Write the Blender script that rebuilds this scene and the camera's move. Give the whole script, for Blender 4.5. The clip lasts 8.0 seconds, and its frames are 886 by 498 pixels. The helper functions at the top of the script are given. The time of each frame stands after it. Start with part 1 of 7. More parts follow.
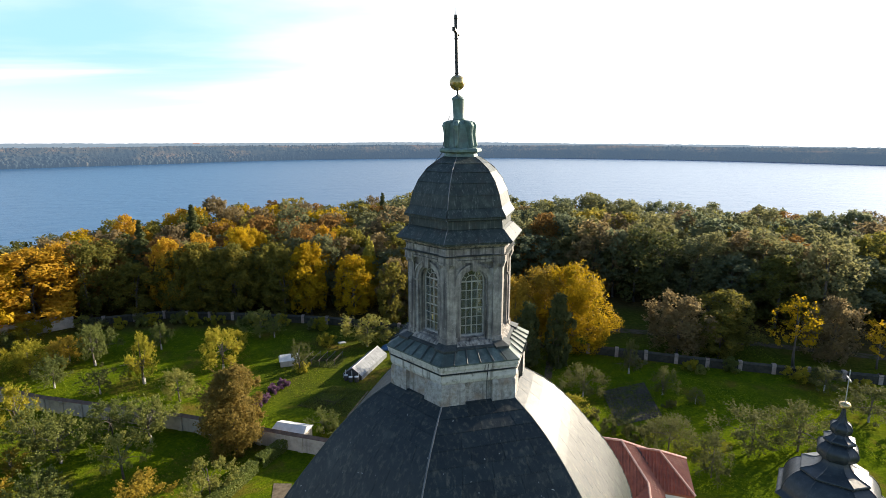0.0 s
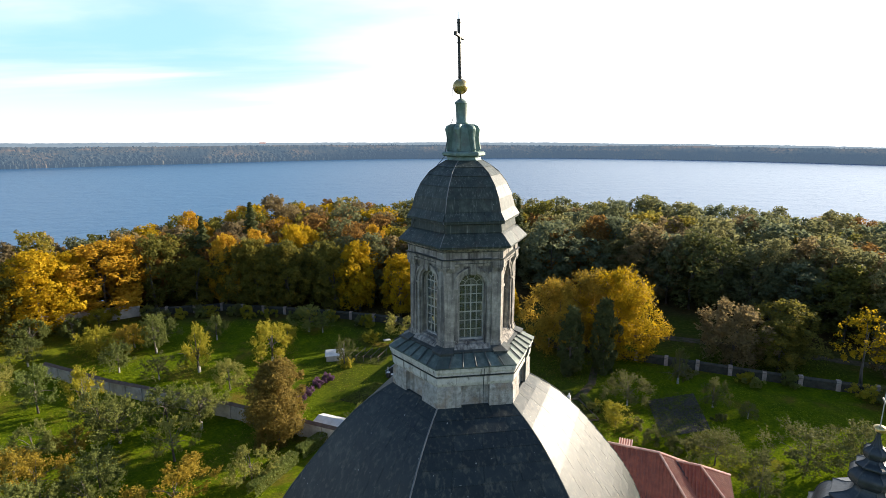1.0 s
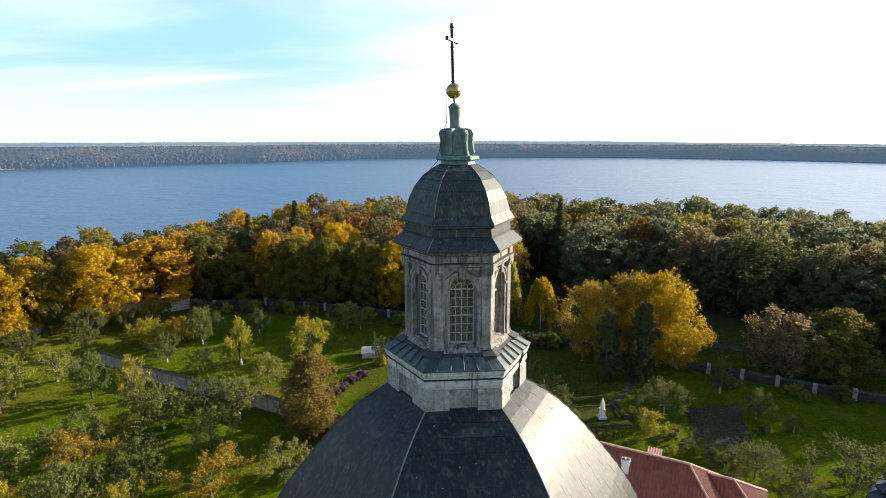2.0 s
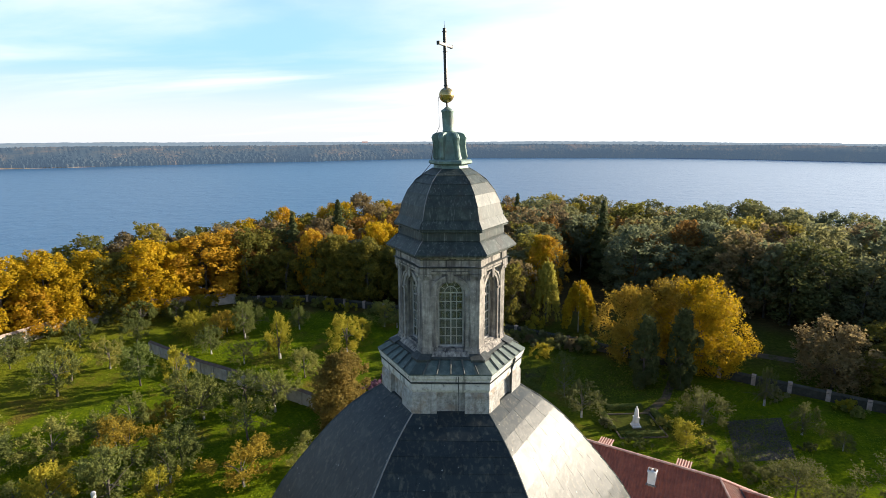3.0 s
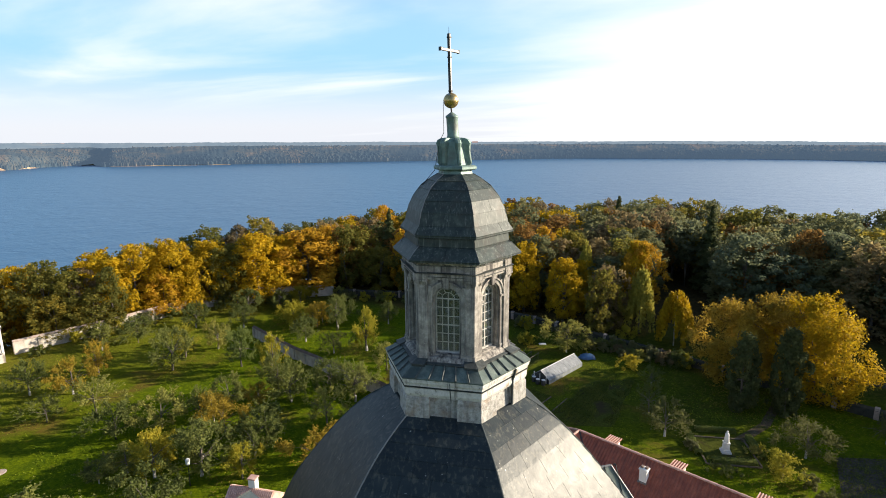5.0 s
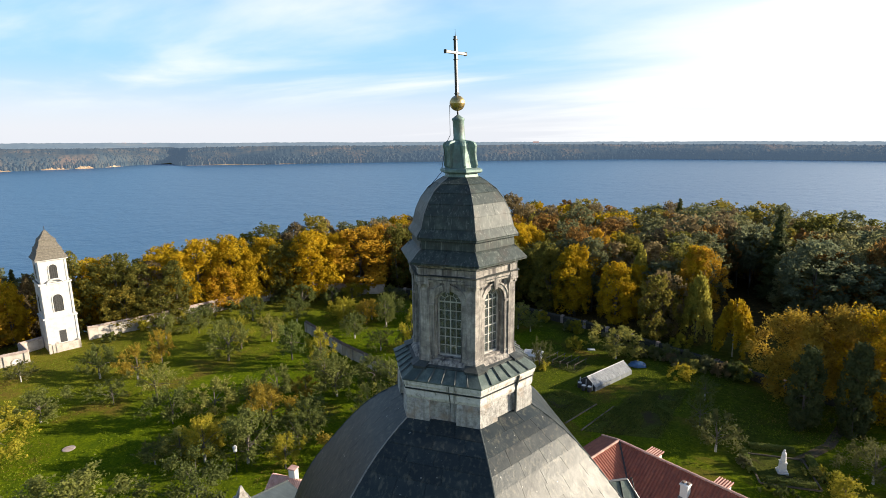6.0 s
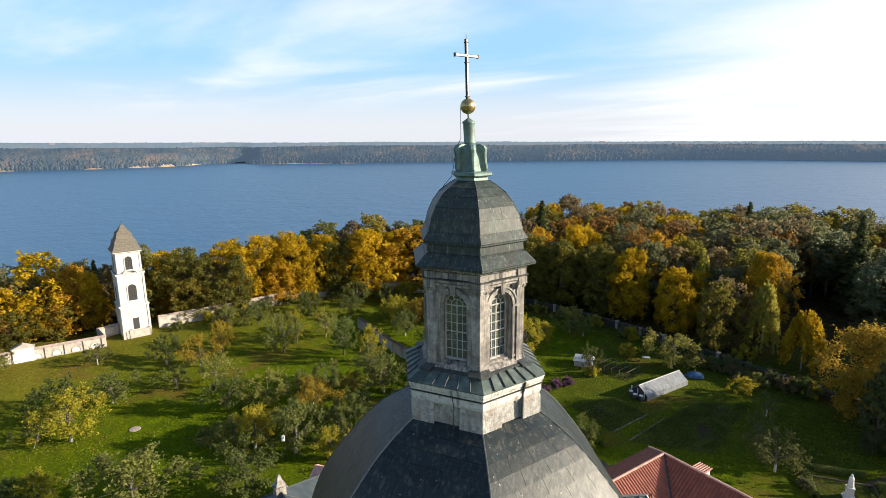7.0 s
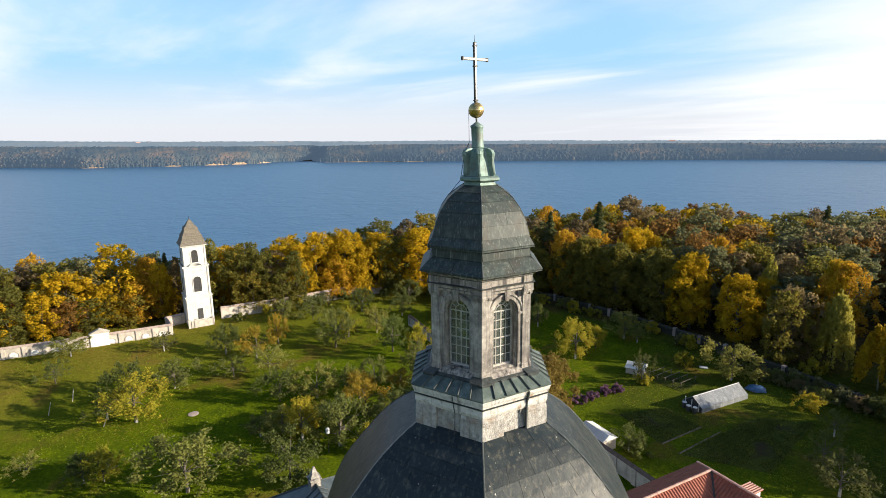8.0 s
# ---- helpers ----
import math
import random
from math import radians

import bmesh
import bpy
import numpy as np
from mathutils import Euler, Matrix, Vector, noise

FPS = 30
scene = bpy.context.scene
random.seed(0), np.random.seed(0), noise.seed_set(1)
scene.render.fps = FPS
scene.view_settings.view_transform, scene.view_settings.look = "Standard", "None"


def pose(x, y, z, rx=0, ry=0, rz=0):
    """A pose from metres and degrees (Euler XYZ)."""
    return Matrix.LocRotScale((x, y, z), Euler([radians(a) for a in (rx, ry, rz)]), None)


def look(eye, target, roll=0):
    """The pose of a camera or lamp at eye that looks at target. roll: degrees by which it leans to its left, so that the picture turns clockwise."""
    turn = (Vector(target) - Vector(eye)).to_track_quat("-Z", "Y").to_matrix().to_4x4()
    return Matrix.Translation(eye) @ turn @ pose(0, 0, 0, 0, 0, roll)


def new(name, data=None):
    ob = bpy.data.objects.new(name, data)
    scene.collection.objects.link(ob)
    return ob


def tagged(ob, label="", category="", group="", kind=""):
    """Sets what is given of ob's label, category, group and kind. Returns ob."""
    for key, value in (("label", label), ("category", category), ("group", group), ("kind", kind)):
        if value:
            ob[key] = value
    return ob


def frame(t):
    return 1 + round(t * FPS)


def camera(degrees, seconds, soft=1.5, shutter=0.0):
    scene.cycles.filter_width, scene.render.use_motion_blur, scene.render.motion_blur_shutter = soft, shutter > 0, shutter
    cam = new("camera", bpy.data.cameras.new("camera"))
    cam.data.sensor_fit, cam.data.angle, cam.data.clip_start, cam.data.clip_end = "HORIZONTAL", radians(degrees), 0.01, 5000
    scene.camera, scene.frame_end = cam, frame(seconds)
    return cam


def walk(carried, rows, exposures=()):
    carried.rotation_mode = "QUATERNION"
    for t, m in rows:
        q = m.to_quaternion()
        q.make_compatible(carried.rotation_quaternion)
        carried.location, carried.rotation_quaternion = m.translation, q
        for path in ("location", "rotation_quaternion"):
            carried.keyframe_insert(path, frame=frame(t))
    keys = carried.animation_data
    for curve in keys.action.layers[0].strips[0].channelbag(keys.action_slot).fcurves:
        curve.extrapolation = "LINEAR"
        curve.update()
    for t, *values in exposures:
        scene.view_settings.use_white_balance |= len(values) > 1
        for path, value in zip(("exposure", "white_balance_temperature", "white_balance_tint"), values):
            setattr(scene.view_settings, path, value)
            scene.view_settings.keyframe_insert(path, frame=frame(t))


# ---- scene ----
# ---- camera and walk ----
cam = camera(77.3, 8.0, soft=0.5)
PATH = [
    (0, (0.499, 0.328, 41.545), (0.452, 2.285, 41.133), 0.0),
    (0.5, (1.535, 0.304, 41.593), (1.391, 2.255, 41.181), 0.0),
    (1, (2.677, 0.397, 41.686), (2.427, 2.338, 41.274), -0.0),
    (1.5, (3.733, 0.554, 41.784), (3.396, 2.482, 41.37), -0.1),
    (3, (6.983, 1.208, 42.033), (6.399, 3.075, 41.618), -0.2),
    (3.5, (7.956, 1.582, 42.07), (7.286, 3.421, 41.656), -0.2),
    (4, (8.987, 1.917, 42.111), (8.225, 3.719, 41.698), -0.2),
    (4.5, (9.883, 2.36, 42.178), (9.034, 4.123, 41.764), -0.3),
    (6, (12.567, 4.065, 42.314), (11.448, 5.671, 41.902), -0.5),
    (6.5, (13.353, 4.671, 42.372), (12.15, 6.214, 41.96), -0.5),
    (7, (14.18, 5.353, 42.43), (12.887, 6.822, 42.019), -0.6),
    (7.5, (14.903, 6.063, 42.513), (13.53, 7.458, 42.101), -0.7),
    (8, (15.61, 6.928, 42.611), (14.161, 8.243, 42.198), -0.7),
]
walk(cam, [(t, look(eye, target, roll)) for t, eye, target, roll in PATH], [(0.0, 1.38, 6450, 10), (4.0, 1.2, 6450, 10), (8.0, 1.06, 6450, 10)])

# ---- sky and sun ----
SUN_AZ, SUN_EL = 37.0, 17.4          # degrees from +x towards +y, and above the horizon
world = bpy.data.worlds.new("sky")
scene.world = world
world.use_nodes = True


def build_sky():
    nt = world.node_tree
    nt.nodes.clear()

    def node(kind, **ins):
        n = nt.nodes.new("ShaderNode" + kind)
        for k, v in ins.items():
            n.inputs[k.replace("_", " ")].default_value = v
        return n

    def calc(op, a, b):
        n = nt.nodes.new("ShaderNodeMath")
        n.operation = op
        for i, v in enumerate((a, b)):
            if isinstance(v, (int, float)):
                n.inputs[i].default_value = v
            else:
                nt.links.new(v, n.inputs[i])
        return n.outputs[0]

    def ranged(v, a, b, c=0.0, d=1.0, smooth=True):
        n = nt.nodes.new("ShaderNodeMapRange")
        n.interpolation_type = "SMOOTHSTEP" if smooth else "LINEAR"
        for k, x in zip(("From Min", "From Max", "To Min", "To Max"), (a, b, c, d)):
            n.inputs[k].default_value = x
        nt.links.new(v, n.inputs["Value"])
        return n.outputs[0]

    def blend(fac, a, b):
        n = nt.nodes.new("ShaderNodeMix")
        n.data_type = "RGBA"
        for sock, v in (("Factor", fac), ("A", a), ("B", b)):
            if isinstance(v, tuple):
                n.inputs[sock].default_value = (*v, 1)
            else:
                nt.links.new(v, n.inputs[sock])
        return n.outputs["Result"]

    out = node("OutputWorld")
    bg = node("Background")
    sky = node("TexSky")
    sky.sky_type, sky.sun_disc = "NISHITA", False
    sky.sun_elevation, sky.sun_rotation = radians(SUN_EL), radians(90 - SUN_AZ)
    sky.air_density, sky.dust_density, sky.ozone_density = 1.0, 0.6, 2.0
    tc = node("TexCoord")
    sep = node("SeparateXYZ")
    nt.links.new(tc.outputs["Generated"], sep.inputs[0])
    z = sep.outputs["Z"]
    # haze: pale at the horizon, light blue above it, gone towards the zenith
    k = SKY_LEVEL / SKY_STRENGTH
    tint = blend(ranged(z, 0.0, 0.13), tuple(k * c for c in HAZE_LOW), tuple(k * c for c in HAZE_HIGH))
    col = blend(ranged(z, 0.38, 0.12, 0.0, 0.93), sky.outputs[0], tint)
    # thin streaks of high cloud, laid out on a flat ceiling
    den = calc("ADD", calc("MAXIMUM", z, -0.03), 0.085)
    comb = node("CombineXYZ")
    for i in range(3):
        nt.links.new(den, comb.inputs[i])
    flat = nt.nodes.new("ShaderNodeVectorMath")
    flat.operation = "DIVIDE"
    nt.links.new(tc.outputs["Generated"], flat.inputs[0])
    nt.links.new(comb.outputs[0], flat.inputs[1])
    mp = node("Mapping", Rotation=(0, 0, radians(CLOUD_TURN)), Scale=(0.50, 1.0, 0.0), Location=(*CLOUD_SHIFT, 0.0))
    nt.links.new(flat.outputs[0], mp.inputs[0])
    n1 = node("TexNoise", Scale=0.55, Detail=8.0, Roughness=0.52, Distortion=0.35)
    nt.links.new(mp.outputs[0], n1.inputs["Vector"])
    cloud = calc("MULTIPLY", ranged(n1.outputs["Fac"], 0.42, 0.72), ranged(z, 0.02, 0.09))
    cloud = calc("MULTIPLY", cloud, ranged(z, 0.50, 0.26))
    # bright veil on the sun's side
    sun_dir = Vector((math.cos(radians(SUN_AZ)), math.sin(radians(SUN_AZ)), 0.2)).normalized()
    dot = nt.nodes.new("ShaderNodeVectorMath")
    dot.operation = "DOT_PRODUCT"
    dot.inputs[1].default_value = sun_dir
    nt.links.new(tc.outputs["Generated"], dot.inputs[0])
    ragged = calc("ADD", dot.outputs["Value"], calc("MULTIPLY", calc("SUBTRACT", n1.outputs["Fac"], 0.5), 1.1))
    veil = calc("MULTIPLY", ranged(ragged, VEIL_FROM, VEIL_TO), ranged(z, 0.52, 0.16))
    cover = calc("MULTIPLY", calc("MAXIMUM", cloud, veil), 0.94)
    glow = nt.nodes.new("ShaderNodeVectorMath")
    glow.operation = "SCALE"
    glow.inputs[0].default_value = tuple(k * c for c in CLOUD)
    nt.links.new(ranged(dot.outputs["Value"], 0.45, 0.98, 1.0, SUN_GLOW), glow.inputs["Scale"])
    col = blend(cover, col, glow.outputs[0])
    bg.inputs["Strength"].default_value = SKY_STRENGTH
    nt.links.new(col, bg.inputs["Color"])
    nt.links.new(bg.outputs[0], out.inputs[0])


SKY_STRENGTH, VEIL_FROM, VEIL_TO, SUN_GLOW = 0.1, 0.02, 0.62, 2.6
SKY_LEVEL = 0.66
HAZE_LOW, HAZE_HIGH, CLOUD = (0.62, 0.64, 0.69), (0.295, 0.53, 0.75), (0.80, 0.80, 0.79)
CLOUD_TURN, CLOUD_SHIFT = -30, (0.0, 0.0)
build_sky()
sun = new("sun", bpy.data.lights.new("sun", "SUN"))
sun.data.energy, sun.data.angle, sun.data.color = 5.4, radians(0.6), (1.0, 0.86, 0.66)
_az, _el = radians(SUN_AZ), radians(SUN_EL)
sun.matrix_world = look((200 * math.cos(_az), 200 * math.sin(_az), 200 * math.tan(_el)), (0, 0, 0))

# ---- materials ----


def ramp_of(nt, fac, stops):
    r = nt.nodes.new("ShaderNodeValToRGB")
    r.color_ramp.elements[0].position, r.color_ramp.elements[0].color = stops[0][0], (*stops[0][1], 1)
    r.color_ramp.elements[1].position, r.color_ramp.elements[1].color = stops[-1][0], (*stops[-1][1], 1)
    for p, c in stops[1:-1]:
        e = r.color_ramp.elements.new(p)
        e.color = (*c, 1)
    nt.links.new(fac, r.inputs[0])
    return r.outputs[0]


def noise_of(nt, scale, detail=5.0, rough=0.6, stretch=(1, 1, 1), coords="Object", distort=0.0):
    tc = nt.nodes.new("ShaderNodeTexCoord")
    mp = nt.nodes.new("ShaderNodeMapping")
    mp.inputs["Scale"].default_value = stretch
    nt.links.new(tc.outputs[coords], mp.inputs[0])
    n = nt.nodes.new("ShaderNodeTexNoise")
    n.inputs["Scale"].default_value, n.inputs["Detail"].default_value = scale, detail
    n.inputs["Roughness"].default_value, n.inputs["Distortion"].default_value = rough, distort
    nt.links.new(mp.outputs[0], n.inputs["Vector"])
    return n.outputs["Fac"]


def mixed(nt, fac, a, b, mode="MIX"):
    m = nt.nodes.new("ShaderNodeMix")
    m.data_type, m.blend_type = "RGBA", mode
    for sock, v in (("Factor", fac), ("A", a), ("B", b)):
        if isinstance(v, (int, float)):
            m.inputs[sock].default_value = v
        elif isinstance(v, tuple):
            m.inputs[sock].default_value = (*v, 1)
        else:
            nt.links.new(v, m.inputs[sock])
    return m.outputs["Result"]


def remap(nt, v, a, b, c=0.0, d=1.0):
    m = nt.nodes.new("ShaderNodeMapRange")
    for i, x in zip(("From Min", "From Max", "To Min", "To Max"), (a, b, c, d)):
        m.inputs[i].default_value = x
    nt.links.new(v, m.inputs["Value"])
    return m.outputs[0]


def fresh(name):
    m = bpy.data.materials.new(name)
    m.use_nodes = True
    nt = m.node_tree
    return m, nt, nt.nodes["Principled BSDF"]


def surface(name, stops, scale=2.0, rough=0.8, metal=0.0, bump=0.3, bump_scale=20.0, bump_dist=0.02, stretch=(1, 1, 1),
            streak=None, blotch=None, per_object=0.0, rough_var=0.0, coords="Object", gloss=0.5, speck=None):
    """A weathered surface: coarse blotches, fine grain, optional vertical streaks and change from piece to piece."""
    m, nt, b = fresh(name)
    col = ramp_of(nt, noise_of(nt, scale, 6, 0.65, stretch, coords), stops)
    if blotch:
        s, c, lo, hi = blotch
        col = mixed(nt, remap(nt, noise_of(nt, s, 4, 0.6, (1, 1, 1), coords), lo, hi), col, c)
    if streak:
        s, c, lo, hi = streak
        col = mixed(nt, remap(nt, noise_of(nt, s, 5, 0.6, (1, 1, 0.06), coords), lo, hi), col, c)
    if speck:
        s, c, lo = speck
        col = mixed(nt, remap(nt, noise_of(nt, s, 2, 0.5, (1, 1, 1), coords), lo, lo + 0.02), col, c)
    if per_object:
        info = nt.nodes.new("ShaderNodeObjectInfo")
        v = remap(nt, info.outputs["Random"], 0, 1, 1 - per_object, 1 + per_object)
        g = nt.nodes.new("ShaderNodeVectorMath")
        g.operation = "SCALE"
        nt.links.new(col, g.inputs[0])
        nt.links.new(v, g.inputs["Scale"])
        col = g.outputs[0]
    nt.links.new(col, b.inputs["Base Color"])
    b.inputs["Metallic"].default_value = metal
    b.inputs["Specular IOR Level"].default_value = gloss
    if rough_var:
        nt.links.new(remap(nt, noise_of(nt, scale * 1.7, 4, 0.6, (1, 1, 1), coords), 0.3, 0.7, rough - rough_var, rough + rough_var), b.inputs["Roughness"])
    else:
        b.inputs["Roughness"].default_value = rough
    if bump:
        bp = nt.nodes.new("ShaderNodeBump")
        bp.inputs["Strength"].default_value, bp.inputs["Distance"].default_value = bump, bump_dist
        nt.links.new(noise_of(nt, bump_scale, 6, 0.65, stretch, coords), bp.inputs["Height"])
        nt.links.new(bp.outputs[0], b.inputs["Normal"])
    return m


def leafy(name, stops, passing=0.35, spread=0.25):
    """Leaves: colour by clump and by tree, some light let through."""
    m, nt, b = fresh(name)
    geo = nt.nodes.new("ShaderNodeNewGeometry")
    info = nt.nodes.new("ShaderNodeObjectInfo")
    isl = geo.outputs["Random Per Island"]
    big = noise_of(nt, 0.35, 3, 0.6)
    a = nt.nodes.new("ShaderNodeMath"); a.operation = "MULTIPLY_ADD"
    a.inputs[1].default_value, a.inputs[2].default_value = 0.24, 0.15
    nt.links.new(isl, a.inputs[0])
    c = nt.nodes.new("ShaderNodeMath"); c.operation = "MULTIPLY_ADD"
    c.inputs[1].default_value = 0.75
    nt.links.new(big, c.inputs[0]); nt.links.new(a.outputs[0], c.inputs[2])
    d = nt.nodes.new("ShaderNodeMath"); d.operation = "MULTIPLY_ADD"
    d.inputs[1].default_value = spread
    nt.links.new(info.outputs["Random"], d.inputs[0]); nt.links.new(c.outputs[0], d.inputs[2])
    col = ramp_of(nt, remap(nt, d.outputs[0], 0.25, 0.85 + spread), stops)
    nt.links.new(col, b.inputs["Base Color"])
    b.inputs["Roughness"].default_value = 0.7
    b.inputs["Specular IOR Level"].default_value = 0.1
    tr = nt.nodes.new("ShaderNodeBsdfTranslucent")
    nt.links.new(col, tr.inputs["Color"])
    ms = nt.nodes.new("ShaderNodeMixShader")
    ms.inputs[0].default_value = passing
    nt.links.new(b.outputs[0], ms.inputs[1]); nt.links.new(tr.outputs[0], ms.inputs[2])
    nt.links.new(ms.outputs[0], nt.nodes["Material Output"].inputs["Surface"])
    return m


M = {}
M["zinc"] = surface("grey_zinc_sheet", [(0.3, (0.010, 0.016, 0.020)), (0.55, (0.019, 0.026, 0.028)), (0.75, (0.050, 0.055, 0.050))], 1.1, 0.44, 0.0, 0.3, 3.0, 0.05,
                    streak=(6.0, (0.092, 0.087, 0.068), 0.52, 0.78), blotch=(0.9, (0.010, 0.018, 0.022), 0.48, 0.80), per_object=0.18, rough_var=0.03, gloss=0.25, speck=(7.0, (0.28, 0.28, 0.26), 0.735))
M["zinc_dome"] = surface("green_grey_copper_sheet", [(0.3, (0.018, 0.027, 0.027)), (0.55, (0.038, 0.049, 0.045)), (0.75, (0.080, 0.096, 0.082))], 3.0, 0.52, 0.0, 0.25, 7.0, 0.02,
                         streak=(13.0, (0.14, 0.155, 0.14), 0.55, 0.76), blotch=(1.3, (0.045, 0.041, 0.035), 0.52, 0.74), per_object=0.07, rough_var=0.04, gloss=0.24, speck=(12.0, (0.26, 0.27, 0.25), 0.75))
M["copper"] = surface("verdigris_copper", [(0.3, (0.080, 0.125, 0.115)), (0.55, (0.150, 0.225, 0.200)), (0.8, (0.27, 0.36, 0.32))], 4.0, 0.6, 0.25, 0.3, 18.0, 0.02,
                      streak=(7.0, (0.08, 0.10, 0.09), 0.52, 0.75), blotch=(1.4, (0.12, 0.13, 0.12), 0.55, 0.75))
M["seam"] = surface("dark_roof_seam", [(0.3, (0.030, 0.038, 0.040)), (0.7, (0.075, 0.084, 0.082))], 3.0, 0.7, 0.0, 0.1, gloss=0.25)
M["palemetal"] = surface("pale_metal_roll", [(0.3, (0.110, 0.115, 0.120)), (0.7, (0.200, 0.200, 0.195))], 3.0, 0.5, 0.35, 0.15)
M["skirt"] = surface("mossy_green_sheet", [(0.3, (0.044, 0.060, 0.056)), (0.5, (0.080, 0.108, 0.096)), (0.72, (0.176, 0.208, 0.180))], 2.4, 0.58, 0.25, 0.3, 16.0, 0.02,
                     streak=(5.0, (0.07, 0.08, 0.075), 0.55, 0.8), per_object=0.2)
# darker than the skirt sheet; colours pedestals, riser and ledge rings
M["upstand"] = surface("dark_sheet_upstand", [(0.3, (0.022, 0.027, 0.027)), (0.55, (0.048, 0.056, 0.054)), (0.78, (0.12, 0.125, 0.115))], 3.2, 0.6, 0.1, 0.35, 14.0, 0.02, streak=(6.0, (0.02, 0.022, 0.022), 0.5, 0.7))
M["stone"] = surface("weathered_sandstone", [(0.28, (0.185, 0.168, 0.155)), (0.48, (0.305, 0.280, 0.250)), (0.72, (0.50, 0.460, 0.405))], 4.0, 0.9, 0.0, 1.0, 30.0, 0.04,
                     streak=(5.0, (0.048, 0.043, 0.043), 0.46, 0.66), blotch=(0.9, (0.080, 0.072, 0.070), 0.50, 0.76), speck=(26.0, (0.58, 0.55, 0.50), 0.71))
M["render"] = surface("flaking_white_limewash", [(0.28, (0.20, 0.19, 0.175)), (0.42, (0.48, 0.465, 0.435)), (0.75, (0.64, 0.625, 0.59))], 6.0, 0.9, 0.0, 0.9, 26.0, 0.03,
                      streak=(5.0, (0.13, 0.12, 0.105), 0.54, 0.70), blotch=(1.6, (0.30, 0.23, 0.16), 0.58, 0.70))
M["plinth"] = surface("rough_grey_plinth_plaster", [(0.30, (0.17, 0.162, 0.152)), (0.46, (0.32, 0.307, 0.286)), (0.70, (0.50, 0.482, 0.45))], 5.0, 0.95, 0.0, 1.0, 18.0, 0.06,
                      streak=(4.5, (0.14, 0.125, 0.11), 0.56, 0.74), blotch=(1.1, (0.26, 0.19, 0.13), 0.52, 0.68))
M["frame"] = surface("chalky_white_window_paint", [(0.3, (0.25, 0.24, 0.22)), (0.7, (0.50, 0.48, 0.44))], 8.0, 0.6, 0.0, 0.2, 60.0)
M["inside"] = surface("dusty_plaster_inside", [(0.3, (0.14, 0.13, 0.115)), (0.7, (0.24, 0.22, 0.20))], 1.5, 0.9, 0.0, 0.3)
M["gold"] = surface("worn_gilding", [(0.3, (0.32, 0.22, 0.075)), (0.55, (0.54, 0.40, 0.17)), (0.8, (0.68, 0.58, 0.36))], 3.0, 0.34, 0.85, 0.2, 14.0, 0.01, rough_var=0.12,
                    blotch=(5.0, (0.52, 0.50, 0.44), 0.58, 0.72))
M["turretmetal"] = surface("dark_blue_grey_sheet", [(0.3, (0.016, 0.022, 0.028)), (0.55, (0.030, 0.038, 0.044)), (0.75, (0.060, 0.068, 0.072))], 2.4, 0.42, 0.0, 0.3, 6.0, 0.03,
                           streak=(8.0, (0.10, 0.105, 0.105), 0.60, 0.80), rough_var=0.06, gloss=0.42)
M["iron"] = surface("dull_iron", [(0.3, (0.022, 0.022, 0.022)), (0.7, (0.055, 0.052, 0.048))], 6.0, 0.6, 0.3, 0.2)
M["crossmetal"] = surface("tarnished_gilded_iron", [(0.3, (0.30, 0.29, 0.26)), (0.7, (0.48, 0.47, 0.43))], 6.0, 0.45, 0.2, 0.2, gloss=0.3)
M["tile"] = surface("red_clay_tile", [(0.3, (0.185, 0.048, 0.027)), (0.55, (0.27, 0.076, 0.041)), (0.8, (0.35, 0.115, 0.064))], 1.2, 0.62, 0.0, 0.2, 20.0, per_object=0.04, streak=(3.0, (0.16, 0.060, 0.048), 0.58, 0.80))
M["tileold"] = surface("faded_pink_tile", [(0.3, (0.32, 0.18, 0.14)), (0.55, (0.46, 0.28, 0.23)), (0.8, (0.60, 0.42, 0.36))], 1.6, 0.8, 0.0, 0.3, 20.0, per_object=0.12)
M["coping"] = surface("weathered_wall_coping", [(0.3, (0.22, 0.165, 0.14)), (0.6, (0.36, 0.29, 0.25)), (0.8, (0.44, 0.38, 0.33))], 1.6, 0.9, 0.0, 0.4, 14.0)
M["copingdark"] = surface("mossy_tile_coping", [(0.3, (0.075, 0.050, 0.040)), (0.7, (0.17, 0.115, 0.09))], 1.6, 0.9, 0.0, 0.4, 14.0)
M["shingle"] = surface("brown_wood_shingle", [(0.3, (0.070, 0.060, 0.048)), (0.55, (0.13, 0.115, 0.09)), (0.8, (0.20, 0.18, 0.14))], 3.0, 0.85, 0.0, 0.5, 14.0, per_object=0.15)
M["white"] = surface("white_lime_plaster", [(0.3, (0.54, 0.53, 0.51)), (0.6, (0.66, 0.65, 0.63))], 0.9, 0.9, 0.0, 0.3, 12.0,
                     streak=(1.4, (0.60, 0.57, 0.52), 0.70, 0.95))
M["towerwhite"] = surface("sunlit_lime_plaster", [(0.3, (0.40, 0.39, 0.37)), (0.6, (0.54, 0.53, 0.51))], 0.9, 0.9, 0.0, 0.4, 8.0, streak=(1.4, (0.30, 0.28, 0.25), 0.60, 0.85))
M["wallold"] = surface("stained_wall_plaster", [(0.3, (0.26, 0.23, 0.20)), (0.5, (0.42, 0.38, 0.335)), (0.75, (0.56, 0.51, 0.455))], 0.7, 0.9, 0.0, 0.4, 10.0,
                       streak=(0.9, (0.24, 0.21, 0.18), 0.55, 0.78), blotch=(0.35, (0.33, 0.26, 0.21), 0.62, 0.78))
